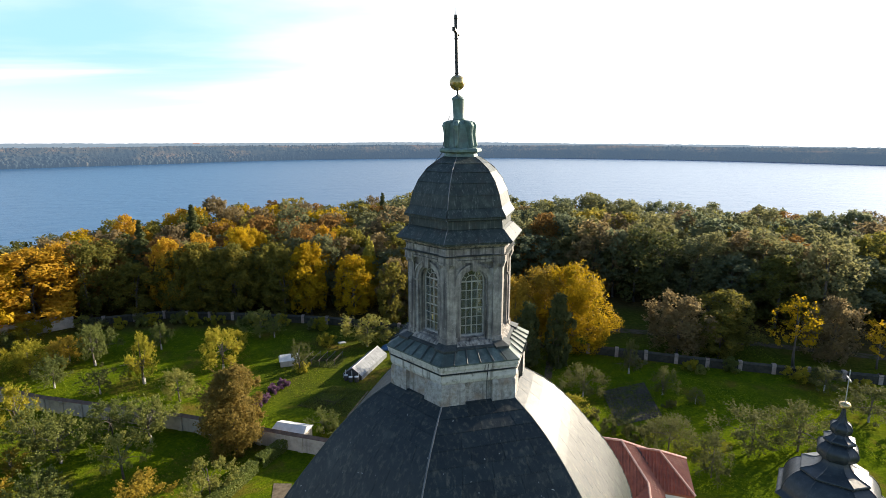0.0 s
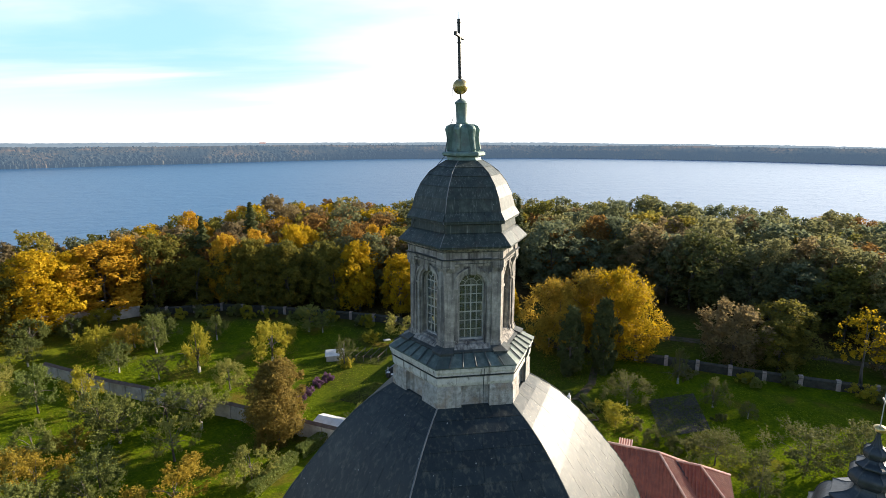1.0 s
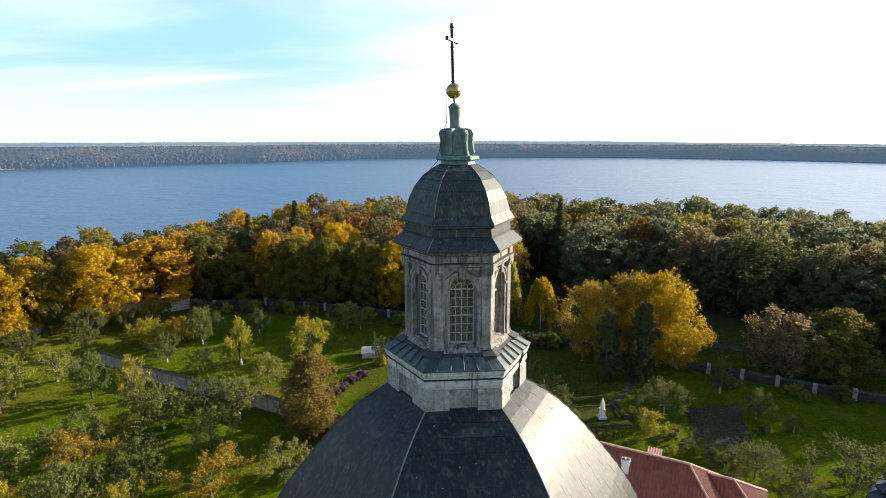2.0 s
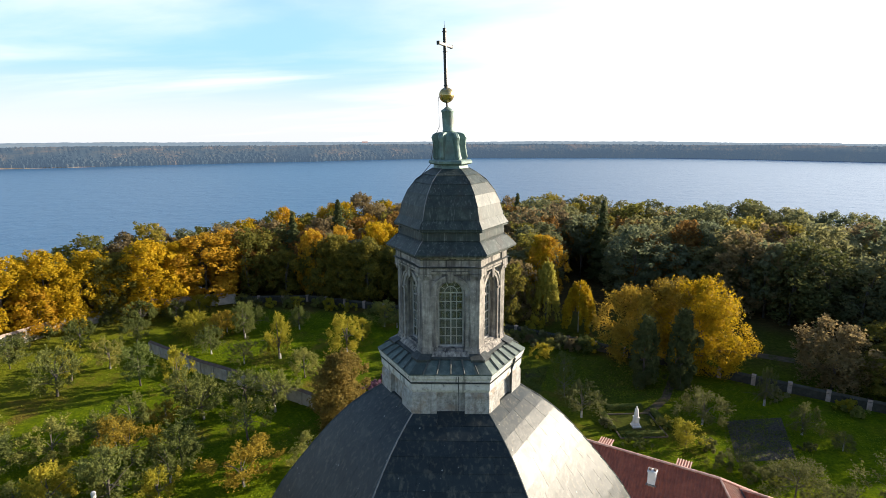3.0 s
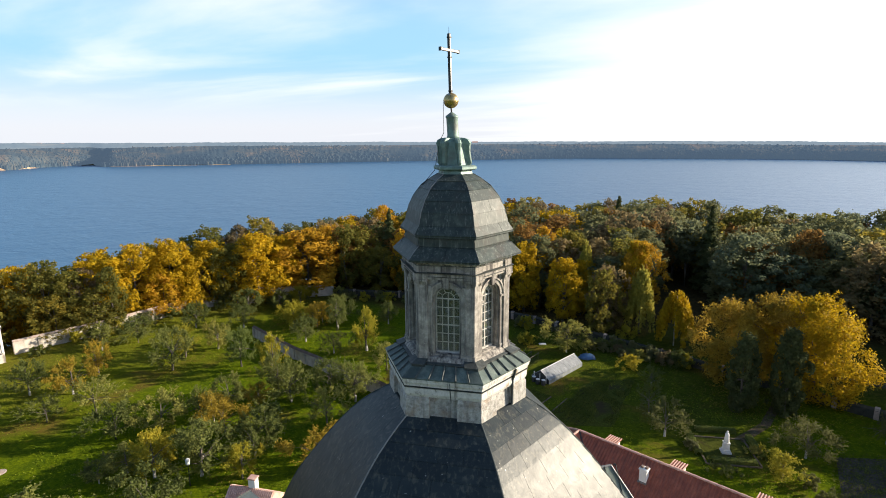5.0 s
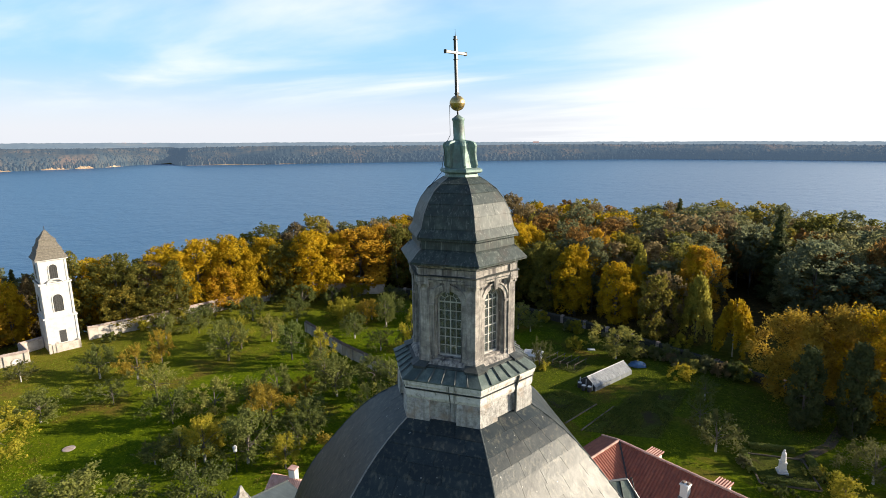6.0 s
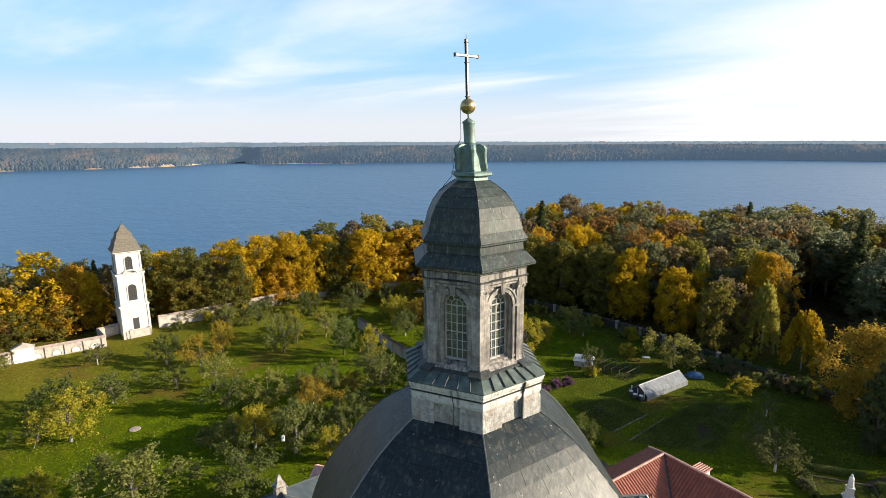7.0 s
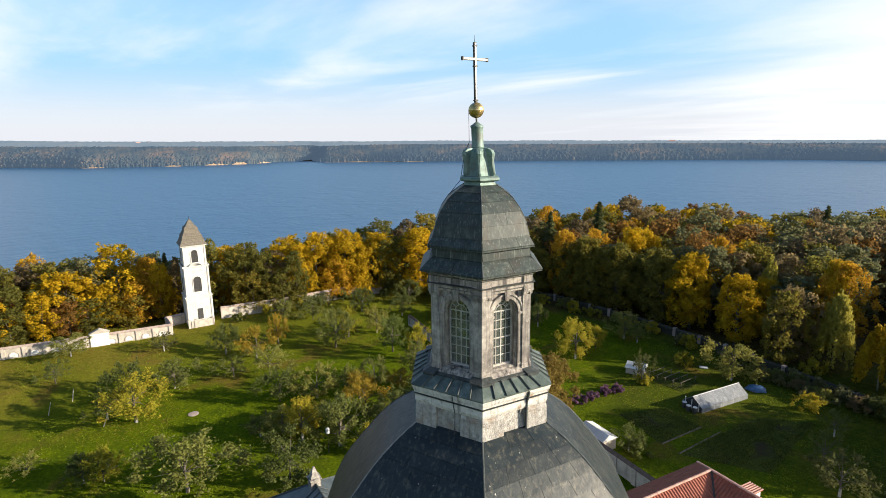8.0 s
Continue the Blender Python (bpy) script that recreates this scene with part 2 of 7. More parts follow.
M["limewall"] = surface("cream_limewashed_wall", [(0.3, (0.27, 0.245, 0.21)), (0.6, (0.44, 0.40, 0.35))], 0.8, 0.9, 0.0, 0.4, 10.0, streak=(0.9, (0.27, 0.24, 0.20), 0.58, 0.8))
M["darkvoid"] = surface("dark_louvre_wood", [(0.3, (0.018, 0.018, 0.02)), (0.7, (0.05, 0.05, 0.05))], 4.0, 0.7)
# park wall stone, darkened to stand for the trees' shade on it
M["shadedstone"] = surface("tree_shaded_wall_stone", [(0.3, (0.020, 0.020, 0.015)), (0.7, (0.060, 0.056, 0.042))], 1.5, 0.95, 0.0, 0.6, 6.0, 0.06)
M["bark"] = surface("grey_brown_bark", [(0.3, (0.055, 0.045, 0.036)), (0.7, (0.14, 0.12, 0.10))], 3.0, 0.9, 0.0, 0.6, 12.0, 0.05, stretch=(1, 1, 0.3))
M["limed"] = surface("whitewashed_bark", [(0.3, (0.20, 0.19, 0.17)), (0.7, (0.46, 0.44, 0.41))], 5.0, 0.9, 0.0, 0.4, 16.0, 0.03)
M["soil"] = surface("dug_garden_soil", [(0.3, (0.036, 0.033, 0.027)), (0.5, (0.064, 0.058, 0.048)), (0.75, (0.110, 0.101, 0.084))], 2.6, 1.0, 0.0, 1.0, 2.2, 0.3, blotch=(0.35, (0.052, 0.066, 0.016), 0.52, 0.68), gloss=0.02)
M["weedybed"] = surface("weedy_garden_soil", [(0.3, (0.030, 0.036, 0.008)), (0.5, (0.058, 0.068, 0.014)), (0.75, (0.095, 0.100, 0.024))], 3.0, 1.0, 0.0, 1.0, 3.0, 0.2, blotch=(0.22, (0.046, 0.038, 0.022), 0.54, 0.66), gloss=0.0)
M["trodden"] = surface("trodden_leafy_path", [(0.3, (0.075, 0.060, 0.042)), (0.7, (0.19, 0.155, 0.11))], 1.5, 0.95, 0.0, 0.5, 8.0, 0.04, gloss=0.05)
M["earthpath"] = surface("bare_earth_path", [(0.3, (0.050, 0.040, 0.026)), (0.7, (0.125, 0.098, 0.066))], 1.5, 1.0, 0.0, 0.5, 8.0, 0.04, gloss=0.0, blotch=(0.5, (0.050, 0.056, 0.014), 0.5, 0.66))
M["polysheet"] = surface("milky_corrugated_plastic", [(0.3, (0.11, 0.125, 0.14)), (0.7, (0.22, 0.235, 0.25))], 1.2, 0.5, 0.0, 0.1, streak=(2.0, (0.36, 0.37, 0.37), 0.55, 0.8))
M["tarp"] = surface("blue_tarpaulin", [(0.3, (0.02, 0.06, 0.15)), (0.7, (0.045, 0.13, 0.28))], 2.0, 0.5, 0.0, 0.6, 4.0, 0.1)
M["metalgreen"] = surface("grey_green_church_roof", [(0.3, (0.045, 0.058, 0.066)), (0.55, (0.075, 0.094, 0.102)), (0.8, (0.12, 0.145, 0.15))], 0.9, 0.5, 0.4, 0.15, 8.0, per_object=0.1)
M["sheetwhite"] = surface("pale_fibre_cement_sheet", [(0.3, (0.40, 0.40, 0.39)), (0.7, (0.60, 0.60, 0.58))], 1.0, 0.8, 0.0, 0.2)
M["birchbark"] = surface("pale_birch_bark", [(0.35, (0.08, 0.075, 0.07)), (0.5, (0.45, 0.43, 0.40)), (0.8, (0.62, 0.60, 0.56))], 4.0, 0.85, 0.0, 0.3, stretch=(1, 1, 3))

LEAF = {
    "weed": leafy("low_green_weeds", [(0.0, (0.030, 0.046, 0.008)), (0.5, (0.075, 0.098, 0.016)), (1.0, (0.14, 0.15, 0.030))], 0.3, 0.2),
    "apple": leafy("grey_green_apple_leaves", [(0.0, (0.054, 0.070, 0.022)), (0.4, (0.120, 0.142, 0.040)), (0.75, (0.210, 0.218, 0.056)), (1.0, (0.36, 0.310, 0.068))], 0.5, 0.7),
    "yellow": leafy("yellow_orchard_leaves", [(0.0, (0.110, 0.120, 0.016)), (0.5, (0.290, 0.270, 0.028)), (1.0, (0.48, 0.365, 0.038))], 0.5, 0.2),
    "amber": leafy("amber_orchard_leaves", [(0.0, (0.115, 0.098, 0.020)), (0.5, (0.280, 0.205, 0.028)), (1.0, (0.47, 0.32, 0.035))], 0.5, 0.3),
    "orange": leafy("orange_maple_leaves", [(0.0, (0.145, 0.112, 0.015)), (0.4, (0.350, 0.205, 0.018)), (0.75, (0.500, 0.285, 0.022)), (1.0, (0.560, 0.400, 0.034))], 0.5, 0.25),
    "gold": leafy("golden_yellow_leaves", [(0.0, (0.135, 0.124, 0.010)), (0.40, (0.330, 0.230, 0.010)), (0.75, (0.47, 0.305, 0.012)), (1.0, (0.58, 0.39, 0.020))], 0.5, 0.25),
    "ochre": leafy("ochre_brown_leaves", [(0.0, (0.120, 0.096, 0.020)), (0.5, (0.270, 0.185, 0.026)), (1.0, (0.43, 0.285, 0.034))], 0.5, 0.25),
    "lime": leafy("olive_lime_leaves", [(0.0, (0.062, 0.072, 0.019)), (0.5, (0.132, 0.132, 0.030)), (0.8, (0.235, 0.195, 0.034)), (1.0, (0.40, 0.28, 0.038))], 0.6, 0.35),
    "brown": leafy("brown_oak_leaves", [(0.0, (0.092, 0.073, 0.046)), (0.5, (0.176, 0.134, 0.070)), (1.0, (0.290, 0.218, 0.094))], 0.55, 0.3),
    "rust": leafy("rusty_brown_leaves", [(0.0, (0.085, 0.054, 0.022)), (0.5, (0.185, 0.105, 0.033)), (1.0, (0.330, 0.185, 0.045))], 0.6, 0.3),
    "twig": leafy("thin_grey_green_leaves", [(0.0, (0.048, 0.056, 0.018)), (0.5, (0.096, 0.104, 0.034)), (1.0, (0.165, 0.158, 0.052))], 0.40, 0.3),
    "green": leafy("dull_olive_green_leaves", [(0.0, (0.082, 0.092, 0.046)), (0.5, (0.150, 0.158, 0.074)), (1.0, (0.260, 0.232, 0.092))], 0.58, 0.4),
    "pine": leafy("dark_green_pine_needles", [(0.0, (0.076, 0.096, 0.058)), (0.5, (0.138, 0.160, 0.090)), (1.0, (0.215, 0.222, 0.116))], 0.55, 0.3),
    "willow": leafy("yellow_green_willow_leaves", [(0.0, (0.12, 0.125, 0.025)), (0.5, (0.26, 0.245, 0.045)), (1.0, (0.42, 0.36, 0.06))], 0.5, 0.2),
    "chestnut": leafy("russet_chestnut_leaves", [(0.0, (0.070, 0.062, 0.018)), (0.5, (0.150, 0.118, 0.030)), (1.0, (0.27, 0.185, 0.042))], 0.5, 0.15),
    "litter": leafy("fallen_leaves", [(0.0, (0.08, 0.06, 0.02)), (0.5, (0.18, 0.125, 0.03)), (1.0, (0.28, 0.20, 0.045))], 0.1, 0.0),
    "yew": leafy("grey_green_yew_needles", [(0.0, (0.036, 0.048, 0.018)), (0.5, (0.072, 0.086, 0.032)), (1.0, (0.125, 0.134, 0.046))], 0.4, 0.2),
    "purple": leafy("purple_aster_flowers", [(0.0, (0.06, 0.06, 0.04)), (0.45, (0.13, 0.075, 0.11)), (1.0, (0.23, 0.11, 0.19))], 0.3, 0.1),
    "hedge": leafy("clipped_hedge_leaves", [(0.0, (0.05, 0.075, 0.018)), (0.5, (0.115, 0.150, 0.036)), (1.0, (0.21, 0.23, 0.06))], 0.35, 0.1),
}


def grass_material():
    m, nt, b = fresh("autumn_grass")
    fine = noise_of(nt, 2.2, 8, 0.7)
    broad = noise_of(nt, 0.055, 4, 0.6)
    col = ramp_of(nt, fine, [(0.28, (0.034, 0.057, 0.003)), (0.5, (0.098, 0.134, 0.0045)), (0.72, (0.188, 0.218, 0.007))])
    mid = noise_of(nt, 0.45, 6, 0.7)
    col = mixed(nt, remap(nt, mid, 0.36, 0.60, 0.0, 0.9), col, mixed(nt, 0.65, col, (0.030, 0.060, 0.006)))
    dry = ramp_of(nt, noise_of(nt, 1.4, 7, 0.7), [(0.3, (0.090, 0.078, 0.014)), (0.7, (0.235, 0.190, 0.030))])
    col = mixed(nt, remap(nt, broad, 0.54, 0.74, 0.0, 0.4), col, dry)
    west = nt.nodes.new("ShaderNodeAttribute")
    west.attribute_name = "leafy_west"
    col = mixed(nt, west.outputs["Fac"], col, dry)
    weedy = nt.nodes.new("ShaderNodeAttribute")
    weedy.attribute_name = "weedy"
    # darker than the lawn to carry the trees' shade as well as weeds
    weed_shade_col = ramp_of(nt, noise_of(nt, 1.1, 8, 0.75), [(0.3, (0.020, 0.022, 0.006)), (0.5, (0.050, 0.050, 0.014)), (0.72, (0.105, 0.085, 0.026))])
    col = mixed(nt, weedy.outputs["Fac"], col, weed_shade_col)
    litter = ramp_of(nt, noise_of(nt, 5.0, 5, 0.7), [(0.35, (0.07, 0.045, 0.02)), (0.7, (0.24, 0.13, 0.035))])
    patch = noise_of(nt, 0.11, 5, 0.65, distort=0.4)
    col = mixed(nt, remap(nt, patch, 0.54, 0.68, 0.0, 0.6), col, litter)
    # leaf litter and bare earth under the woods, by place
    att = nt.nodes.new("ShaderNodeAttribute")
    att.attribute_name = "wooded"
    floor_col = ramp_of(nt, noise_of(nt, 0.9, 7, 0.7), [(0.3, (0.038, 0.034, 0.016)), (0.55, (0.085, 0.062, 0.026)), (0.75, (0.17, 0.105, 0.035))])
    col = mixed(nt, att.outputs["Fac"], col, floor_col)
    nt.links.new(col, b.inputs["Base Color"])
    b.inputs["Roughness"].default_value = 1.0
    b.inputs["Specular IOR Level"].default_value = 0.0
    bp = nt.nodes.new("ShaderNodeBump")
    bp.inputs["Strength"].default_value, bp.inputs["Distance"].default_value = 0.9, 0.25
    nt.links.new(noise_of(nt, 3.5, 8, 0.75), bp.inputs["Height"])
    nt.links.new(bp.outputs[0], b.inputs["Normal"])
    return m


def water_material():
    m, nt, b = fresh("lake_water")
    b.inputs["Base Color"].default_value = (0.040, 0.110, 0.212, 1)
    b.inputs["Roughness"].default_value = 0.33
    b.inputs["Specular IOR Level"].default_value = 0.4
    b.inputs["IOR"].default_value = 1.33
    bp = nt.nodes.new("ShaderNodeBump")
    bp.inputs["Strength"].default_value, bp.inputs["Distance"].default_value = 0.9, 1.0
    a = noise_of(nt, 0.11, 5, 0.6, (1.0, 0.5, 1.0), distort=0.3)
    c = noise_of(nt, 0.045, 6, 0.7, (0.8, 1.0, 1.0), distort=0.6)
    ad = nt.nodes.new("ShaderNodeMath"); ad.operation = "ADD"
    nt.links.new(remap(nt, a, 0.0, 1.0, 0.0, 0.8), ad.inputs[0]); nt.links.new(remap(nt, c, 0.0, 1.0, 0.0, 1.1), ad.inputs[1])
    nt.links.new(ad.outputs[0], bp.inputs["Height"])
    nt.links.new(bp.outputs[0], b.inputs["Normal"])
    return m


def glass_material():
    m, nt, b = fresh("old_window_glass")
    b.inputs["Base Color"].default_value = (0.50, 0.56, 0.56, 1)
    b.inputs["Roughness"].default_value = 0.06
    b.inputs["Transmission Weight"].default_value = 0.9
    b.inputs["IOR"].default_value = 1.45
    bp = nt.nodes.new("ShaderNodeBump")
    bp.inputs["Strength"].default_value, bp.inputs["Distance"].default_value = 0.25, 0.02
    nt.links.new(noise_of(nt, 3.0, 2), bp.inputs["Height"])
    nt.links.new(bp.outputs[0], b.inputs["Normal"])
    return m


M["tuft"] = leafy("grass_tufts", [(0.0, (0.050, 0.078, 0.006)), (0.5, (0.120, 0.168, 0.009)), (1.0, (0.22, 0.25, 0.018))], 0.4, 0.0)


def hazed_distance_material(name, stops, haze_glow):
    """The far shore: slim conifers, olive and rusty crowns in stands, hazed by bluish colour and glow."""
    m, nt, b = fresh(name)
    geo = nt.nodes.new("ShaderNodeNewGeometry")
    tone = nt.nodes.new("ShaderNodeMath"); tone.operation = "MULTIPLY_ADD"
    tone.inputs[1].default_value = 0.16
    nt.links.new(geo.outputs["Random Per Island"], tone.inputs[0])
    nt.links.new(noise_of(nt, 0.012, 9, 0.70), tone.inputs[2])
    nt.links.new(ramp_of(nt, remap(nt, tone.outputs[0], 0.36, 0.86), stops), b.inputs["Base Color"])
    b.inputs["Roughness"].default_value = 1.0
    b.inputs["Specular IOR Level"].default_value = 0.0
    # the woods give off no light: this emission stands for the haze before them
    b.inputs["Emission Color"].default_value = (*haze_glow, 1)
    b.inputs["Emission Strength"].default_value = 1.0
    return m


# haze is also painted into these bluish, paled base colours
M["farwood"] = hazed_distance_material("distant_wood_with_painted_haze", [(0.0, (0.018, 0.030, 0.038)), (0.45, (0.030, 0.040, 0.044)), (0.64, (0.056, 0.054, 0.044)), (0.78, (0.105, 0.076, 0.052)), (1.0, (0.145, 0.086, 0.054))], (0.034, 0.051, 0.074))
M["farridge"] = hazed_distance_material("distant_ridge_with_painted_haze", [(0.0, (0.055, 0.074, 0.085)), (0.5, (0.078, 0.092, 0.095)), (0.8, (0.120, 0.116, 0.100)), (1.0, (0.165, 0.145, 0.11))], (0.076, 0.102, 0.134))
M["bank"] = surface("sandy_lake_bank", [(0.3, (0.20, 0.13, 0.085)), (0.6, (0.42, 0.30, 0.20))], 0.05, 0.95, 0.0, 0.0)
M["grass"], M["water"], M["glass"] = grass_material(), water_material(), glass_material()

# ---- mesh helpers ----


def mesh_of(name, verts, faces, mats, smooth=False, index=None):
    me = bpy.data.meshes.new(name)
    me.from_pydata([tuple(v) for v in verts], [], faces)
    for m in (mats if isinstance(mats, (list, tuple)) else [mats]):
        me.materials.append(m)
    if index is not None:
        me.polygons.foreach_set("material_index", index)
    if smooth:
        me.polygons.foreach_set("use_smooth", [True] * len(me.polygons))
    me.update()
    return me


class Geo:
    """Verts and faces gathered for one mesh."""

    def __init__(self):
        self.v, self.f = [], []

    def add(self, verts, faces):
        n = len(self.v)
        self.v += [tuple(p) for p in verts]
        self.f += [tuple(i + n for i in f) for f in faces]
        return self

    def box(self, x0, x1, y0, y1, z0, z1, m=None, taper=0.0):
        t = taper
        p = [(x0, y0, z0), (x1, y0, z0), (x1, y1, z0), (x0, y1, z0), (x0 + t, y0 + t, z1), (x1 - t, y0 + t, z1), (x1 - t, y1 - t, z1), (x0 + t, y1 - t, z1)]
        if m is not None:
            p = [m @ Vector(q) for q in p]
        return self.add(p, [(0, 3, 2, 1), (4, 5, 6, 7), (0, 1, 5, 4), (1, 2, 6, 5), (2, 3, 7, 6), (3, 0, 4, 7)])

    def tube(self, points, radii, sides=7, cap=True):
        rings, pts = [], [Vector(p) for p in points]
        n0 = len(self.v)
        for i, p in enumerate(pts):
            d = (pts[min(i + 1, len(pts) - 1)] - pts[max(i - 1, 0)])
            q = d.to_track_quat("Z", "Y")
            r = radii[i] if isinstance(radii, (list, tuple)) else radii
            for k in range(sides):
                a = 2 * math.pi * k / sides
                self.v.append(tuple(p + q @ Vector((r * math.cos(a), r * math.sin(a), 0))))
        for i in range(len(pts) - 1):
            for k in range(sides):
                a, b = n0 + i * sides + k, n0 + i * sides + (k + 1) % sides
                self.f.append((a, b, b + sides, a + sides))
        if cap:
            self.f.append(tuple(n0 + k for k in reversed(range(sides))))
            self.f.append(tuple(n0 + (len(pts) - 1) * sides + k for k in range(sides)))
        return self

    def loft(self, profile, sides=6, turn=0.0, centre=None, cap=True):
        """Rings of a polygon along z; profile rows are (corner radius, z)."""
        n0 = len(self.v)
        for r, z in profile:
            cx, cy = centre(z) if centre else (0, 0)
            for k in range(sides):
                a = radians(turn + 360 / sides * k)
                self.v.append((cx + r * math.cos(a), cy + r * math.sin(a), z))
        for i in range(len(profile) - 1):
            for k in range(sides):
                a, b = n0 + i * sides + k, n0 + i * sides + (k + 1) % sides
                self.f.append((a, a + sides, b + sides, b))
        if cap:
            self.f.append(tuple(n0 + k for k in range(sides)))
            self.f.append(tuple(n0 + (len(profile) - 1) * sides + k for k in reversed(range(sides))))
        return self

    def mesh(self, name, mat, smooth=False):
        me = mesh_of(name, self.v, self.f, mat, smooth)
        bm = bmesh.new()
        bm.from_mesh(me)
        bmesh.ops.recalc_face_normals(bm, faces=bm.faces)
        bm.to_mesh(me)
        bm.free()
        return me


def part(name, geo, mat, parent, label="", smooth=False):
    me = geo if isinstance(geo, bpy.types.Mesh) else geo.mesh(name, mat, smooth)
    ob = new(name, me)
    ob.parent = parent
    if label:
        tagged(ob, label)
    return ob


def thing(name, at=(0, 0, 0), turn=0.0, **tags):
    ob = new(name)
    ob.empty_display_size = 0.5
    ob.matrix_basis = pose(*at, 0, 0, turn)
    return tagged(ob, **tags)


def bevelled(me, width, segments=1):
    bm = bmesh.new()
    bm.from_mesh(me)
    bmesh.ops.bevel(bm, geom=list(bm.edges), offset=width, segments=segments, affect="EDGES", profile=0.6)
    bm.to_mesh(me)
    bm.free()
    return me

# ---- land and water ----
WATER_Z = -25.0
SHORE_AZ = [20, 30, 100, 110, 120, 130, 140, 150, 160, 180, 190, 200]
SHORE_R = [5200, 290, 285, 250, 222, 200, 182, 172, 170, 178, 190, 5200]
FAR_AZ = [20, 53, 68, 84, 96, 104, 112, 120, 131, 141, 149.6, 150.3, 153.5, 156.3, 163, 170, 176, 190]
FAR_R = [1440, 1470, 1505, 1515, 1462, 1440, 1385, 1325, 1305, 1315, 1368, 1470, 1440, 1368, 1365, 1425, 1600, 1700]
WOOD_AZ = [30, 52, 60, 70, 80, 90, 100, 110, 120, 130, 140, 150, 160, 170, 185]
WOOD_IN = [132, 130, 128, 136, 140, 126, 124, 126, 132, 138, 136, 124, 122, 124, 128]
WOOD_OUT = [190, 190, 192, 194, 192, 192, 196, 194, 180, 166, 156, 146, 144, 148, 150]


def smooth01(a, b, x):
    t = max(0.0, min(1.0, (x - a) / (b - a)))
    return t * t * (3 - 2 * t)


def azimuth(x, y):
    return math.degrees(math.atan2(y, x)) % 360


def height(x, y):
    r, az = math.hypot(x, y), azimuth(x, y)
    rise = 1.5 * smooth01(-82, -102, x) * smooth01(140, 90, y)
    if az < 20 or az > 200:
        return rise - 40 * smooth01(1500, 4800, r)
    shore, far = float(np.interp(az, SHORE_AZ, SHORE_R)), float(np.interp(az, FAR_AZ, FAR_R))
    near = rise - 31 * smooth01(shore - 48, shore + 10, r)
    if r < shore + 10 or shore > 1200:
        return near if shore < 1200 else rise - 40 * smooth01(1500, 4800, r)
    roll = 5 * noise.noise((x * 0.0021, y * 0.0021, 3.3))
    up = -31 + 7.5 * smooth01(far - 6, far + 10, r) + (13 + roll) * smooth01(far + 10, far + 260, r) - 75 * smooth01(1900, 4800, r)
    return up


def build_land():
    radii = list(range(0, 300, 6)) + list(range(300, 1250, 60)) + list(range(1250, 1720, 12)) + [1750, 1850, 2000, 2200, 2450, 2800, 3300, 4000, 4900]
    seg = 240
    verts, faces, wooded = [(0, 0, height(0, 0.01))], [], [0.0]
    for r in radii[1:]:
        for k in range(seg):
            a = 2 * math.pi * k / seg
            x, y = r * math.cos(a), r * math.sin(a)
            verts.append((x, y, height(x, y)))
            az = math.degrees(a)
            if 30 <= az <= 185:
                inner = float(np.interp(az, WOOD_AZ, WOOD_IN))
                wooded.append(smooth01(inner - 6, inner + 5, r + 5 * noise.noise((x * 0.05, y * 0.05, 0))))
            else:
                wooded.append(0.0)
    for k in range(seg):
        faces.append((0, 1 + k, 1 + (k + 1) % seg))
    for i in range(len(radii) - 2):
        for k in range(seg):
            a, b = 1 + i * seg + k, 1 + i * seg + (k + 1) % seg
            faces.append((a, a + seg, b + seg, b))
    me = mesh_of("ground", verts, faces, M["grass"], True)
    att = me.attributes.new("wooded", "FLOAT", "POINT")
    att.data.foreach_set("value", wooded)
    # the old lawn along the western wall lies under leaves
    att = me.attributes.new("leafy_west", "FLOAT", "POINT")
    att.data.foreach_set("value", [0.75 * smooth01(-66, -108, x) * (0.6 + 0.8 * abs(noise.noise((x * 0.06, y * 0.06, 7.0)))) for x, y, z in verts])
    # kitchen garden and park past the wall: weeds, leaves, and tree shade painted dark
    att = me.attributes.new("weedy", "FLOAT", "POINT")
    att.data.foreach_set("value", [min(1.0, max(0.55 * smooth01(-38, -28, x) * smooth01(24, 12, x) * smooth01(72, 84, y), 0.85 * smooth01(108 - 0.26 * max(x, 0), 118 - 0.26 * max(x, 0), y)) * (0.75 + 0.7 * abs(noise.noise((x * 0.09, y * 0.09, 3.0))))) for x, y, z in verts])
    tagged(new("ground", me), "sunlit autumn grass of the monastery garden, strewn with leaves", "ground", kind="structure")
    g = Geo()
    ring = [(1760 * math.cos(2 * math.pi * k / 96), 1760 * math.sin(2 * math.pi * k / 96), 0) for k in range(96)]
    g.add([(0, 0, 0)] + ring, [(0, 1 + k, 1 + (k + 1) % 96) for k in range(96)])
    lake = new("water", g.mesh("water", M["water"]))
    lake.matrix_basis = pose(0, 0, WATER_Z)
    tagged(lake, "wide blue rippled lake between wooded shores", "lake", kind="structure")


build_land()


def far_radius(az):
    return float(np.interp(az, FAR_AZ, FAR_R))


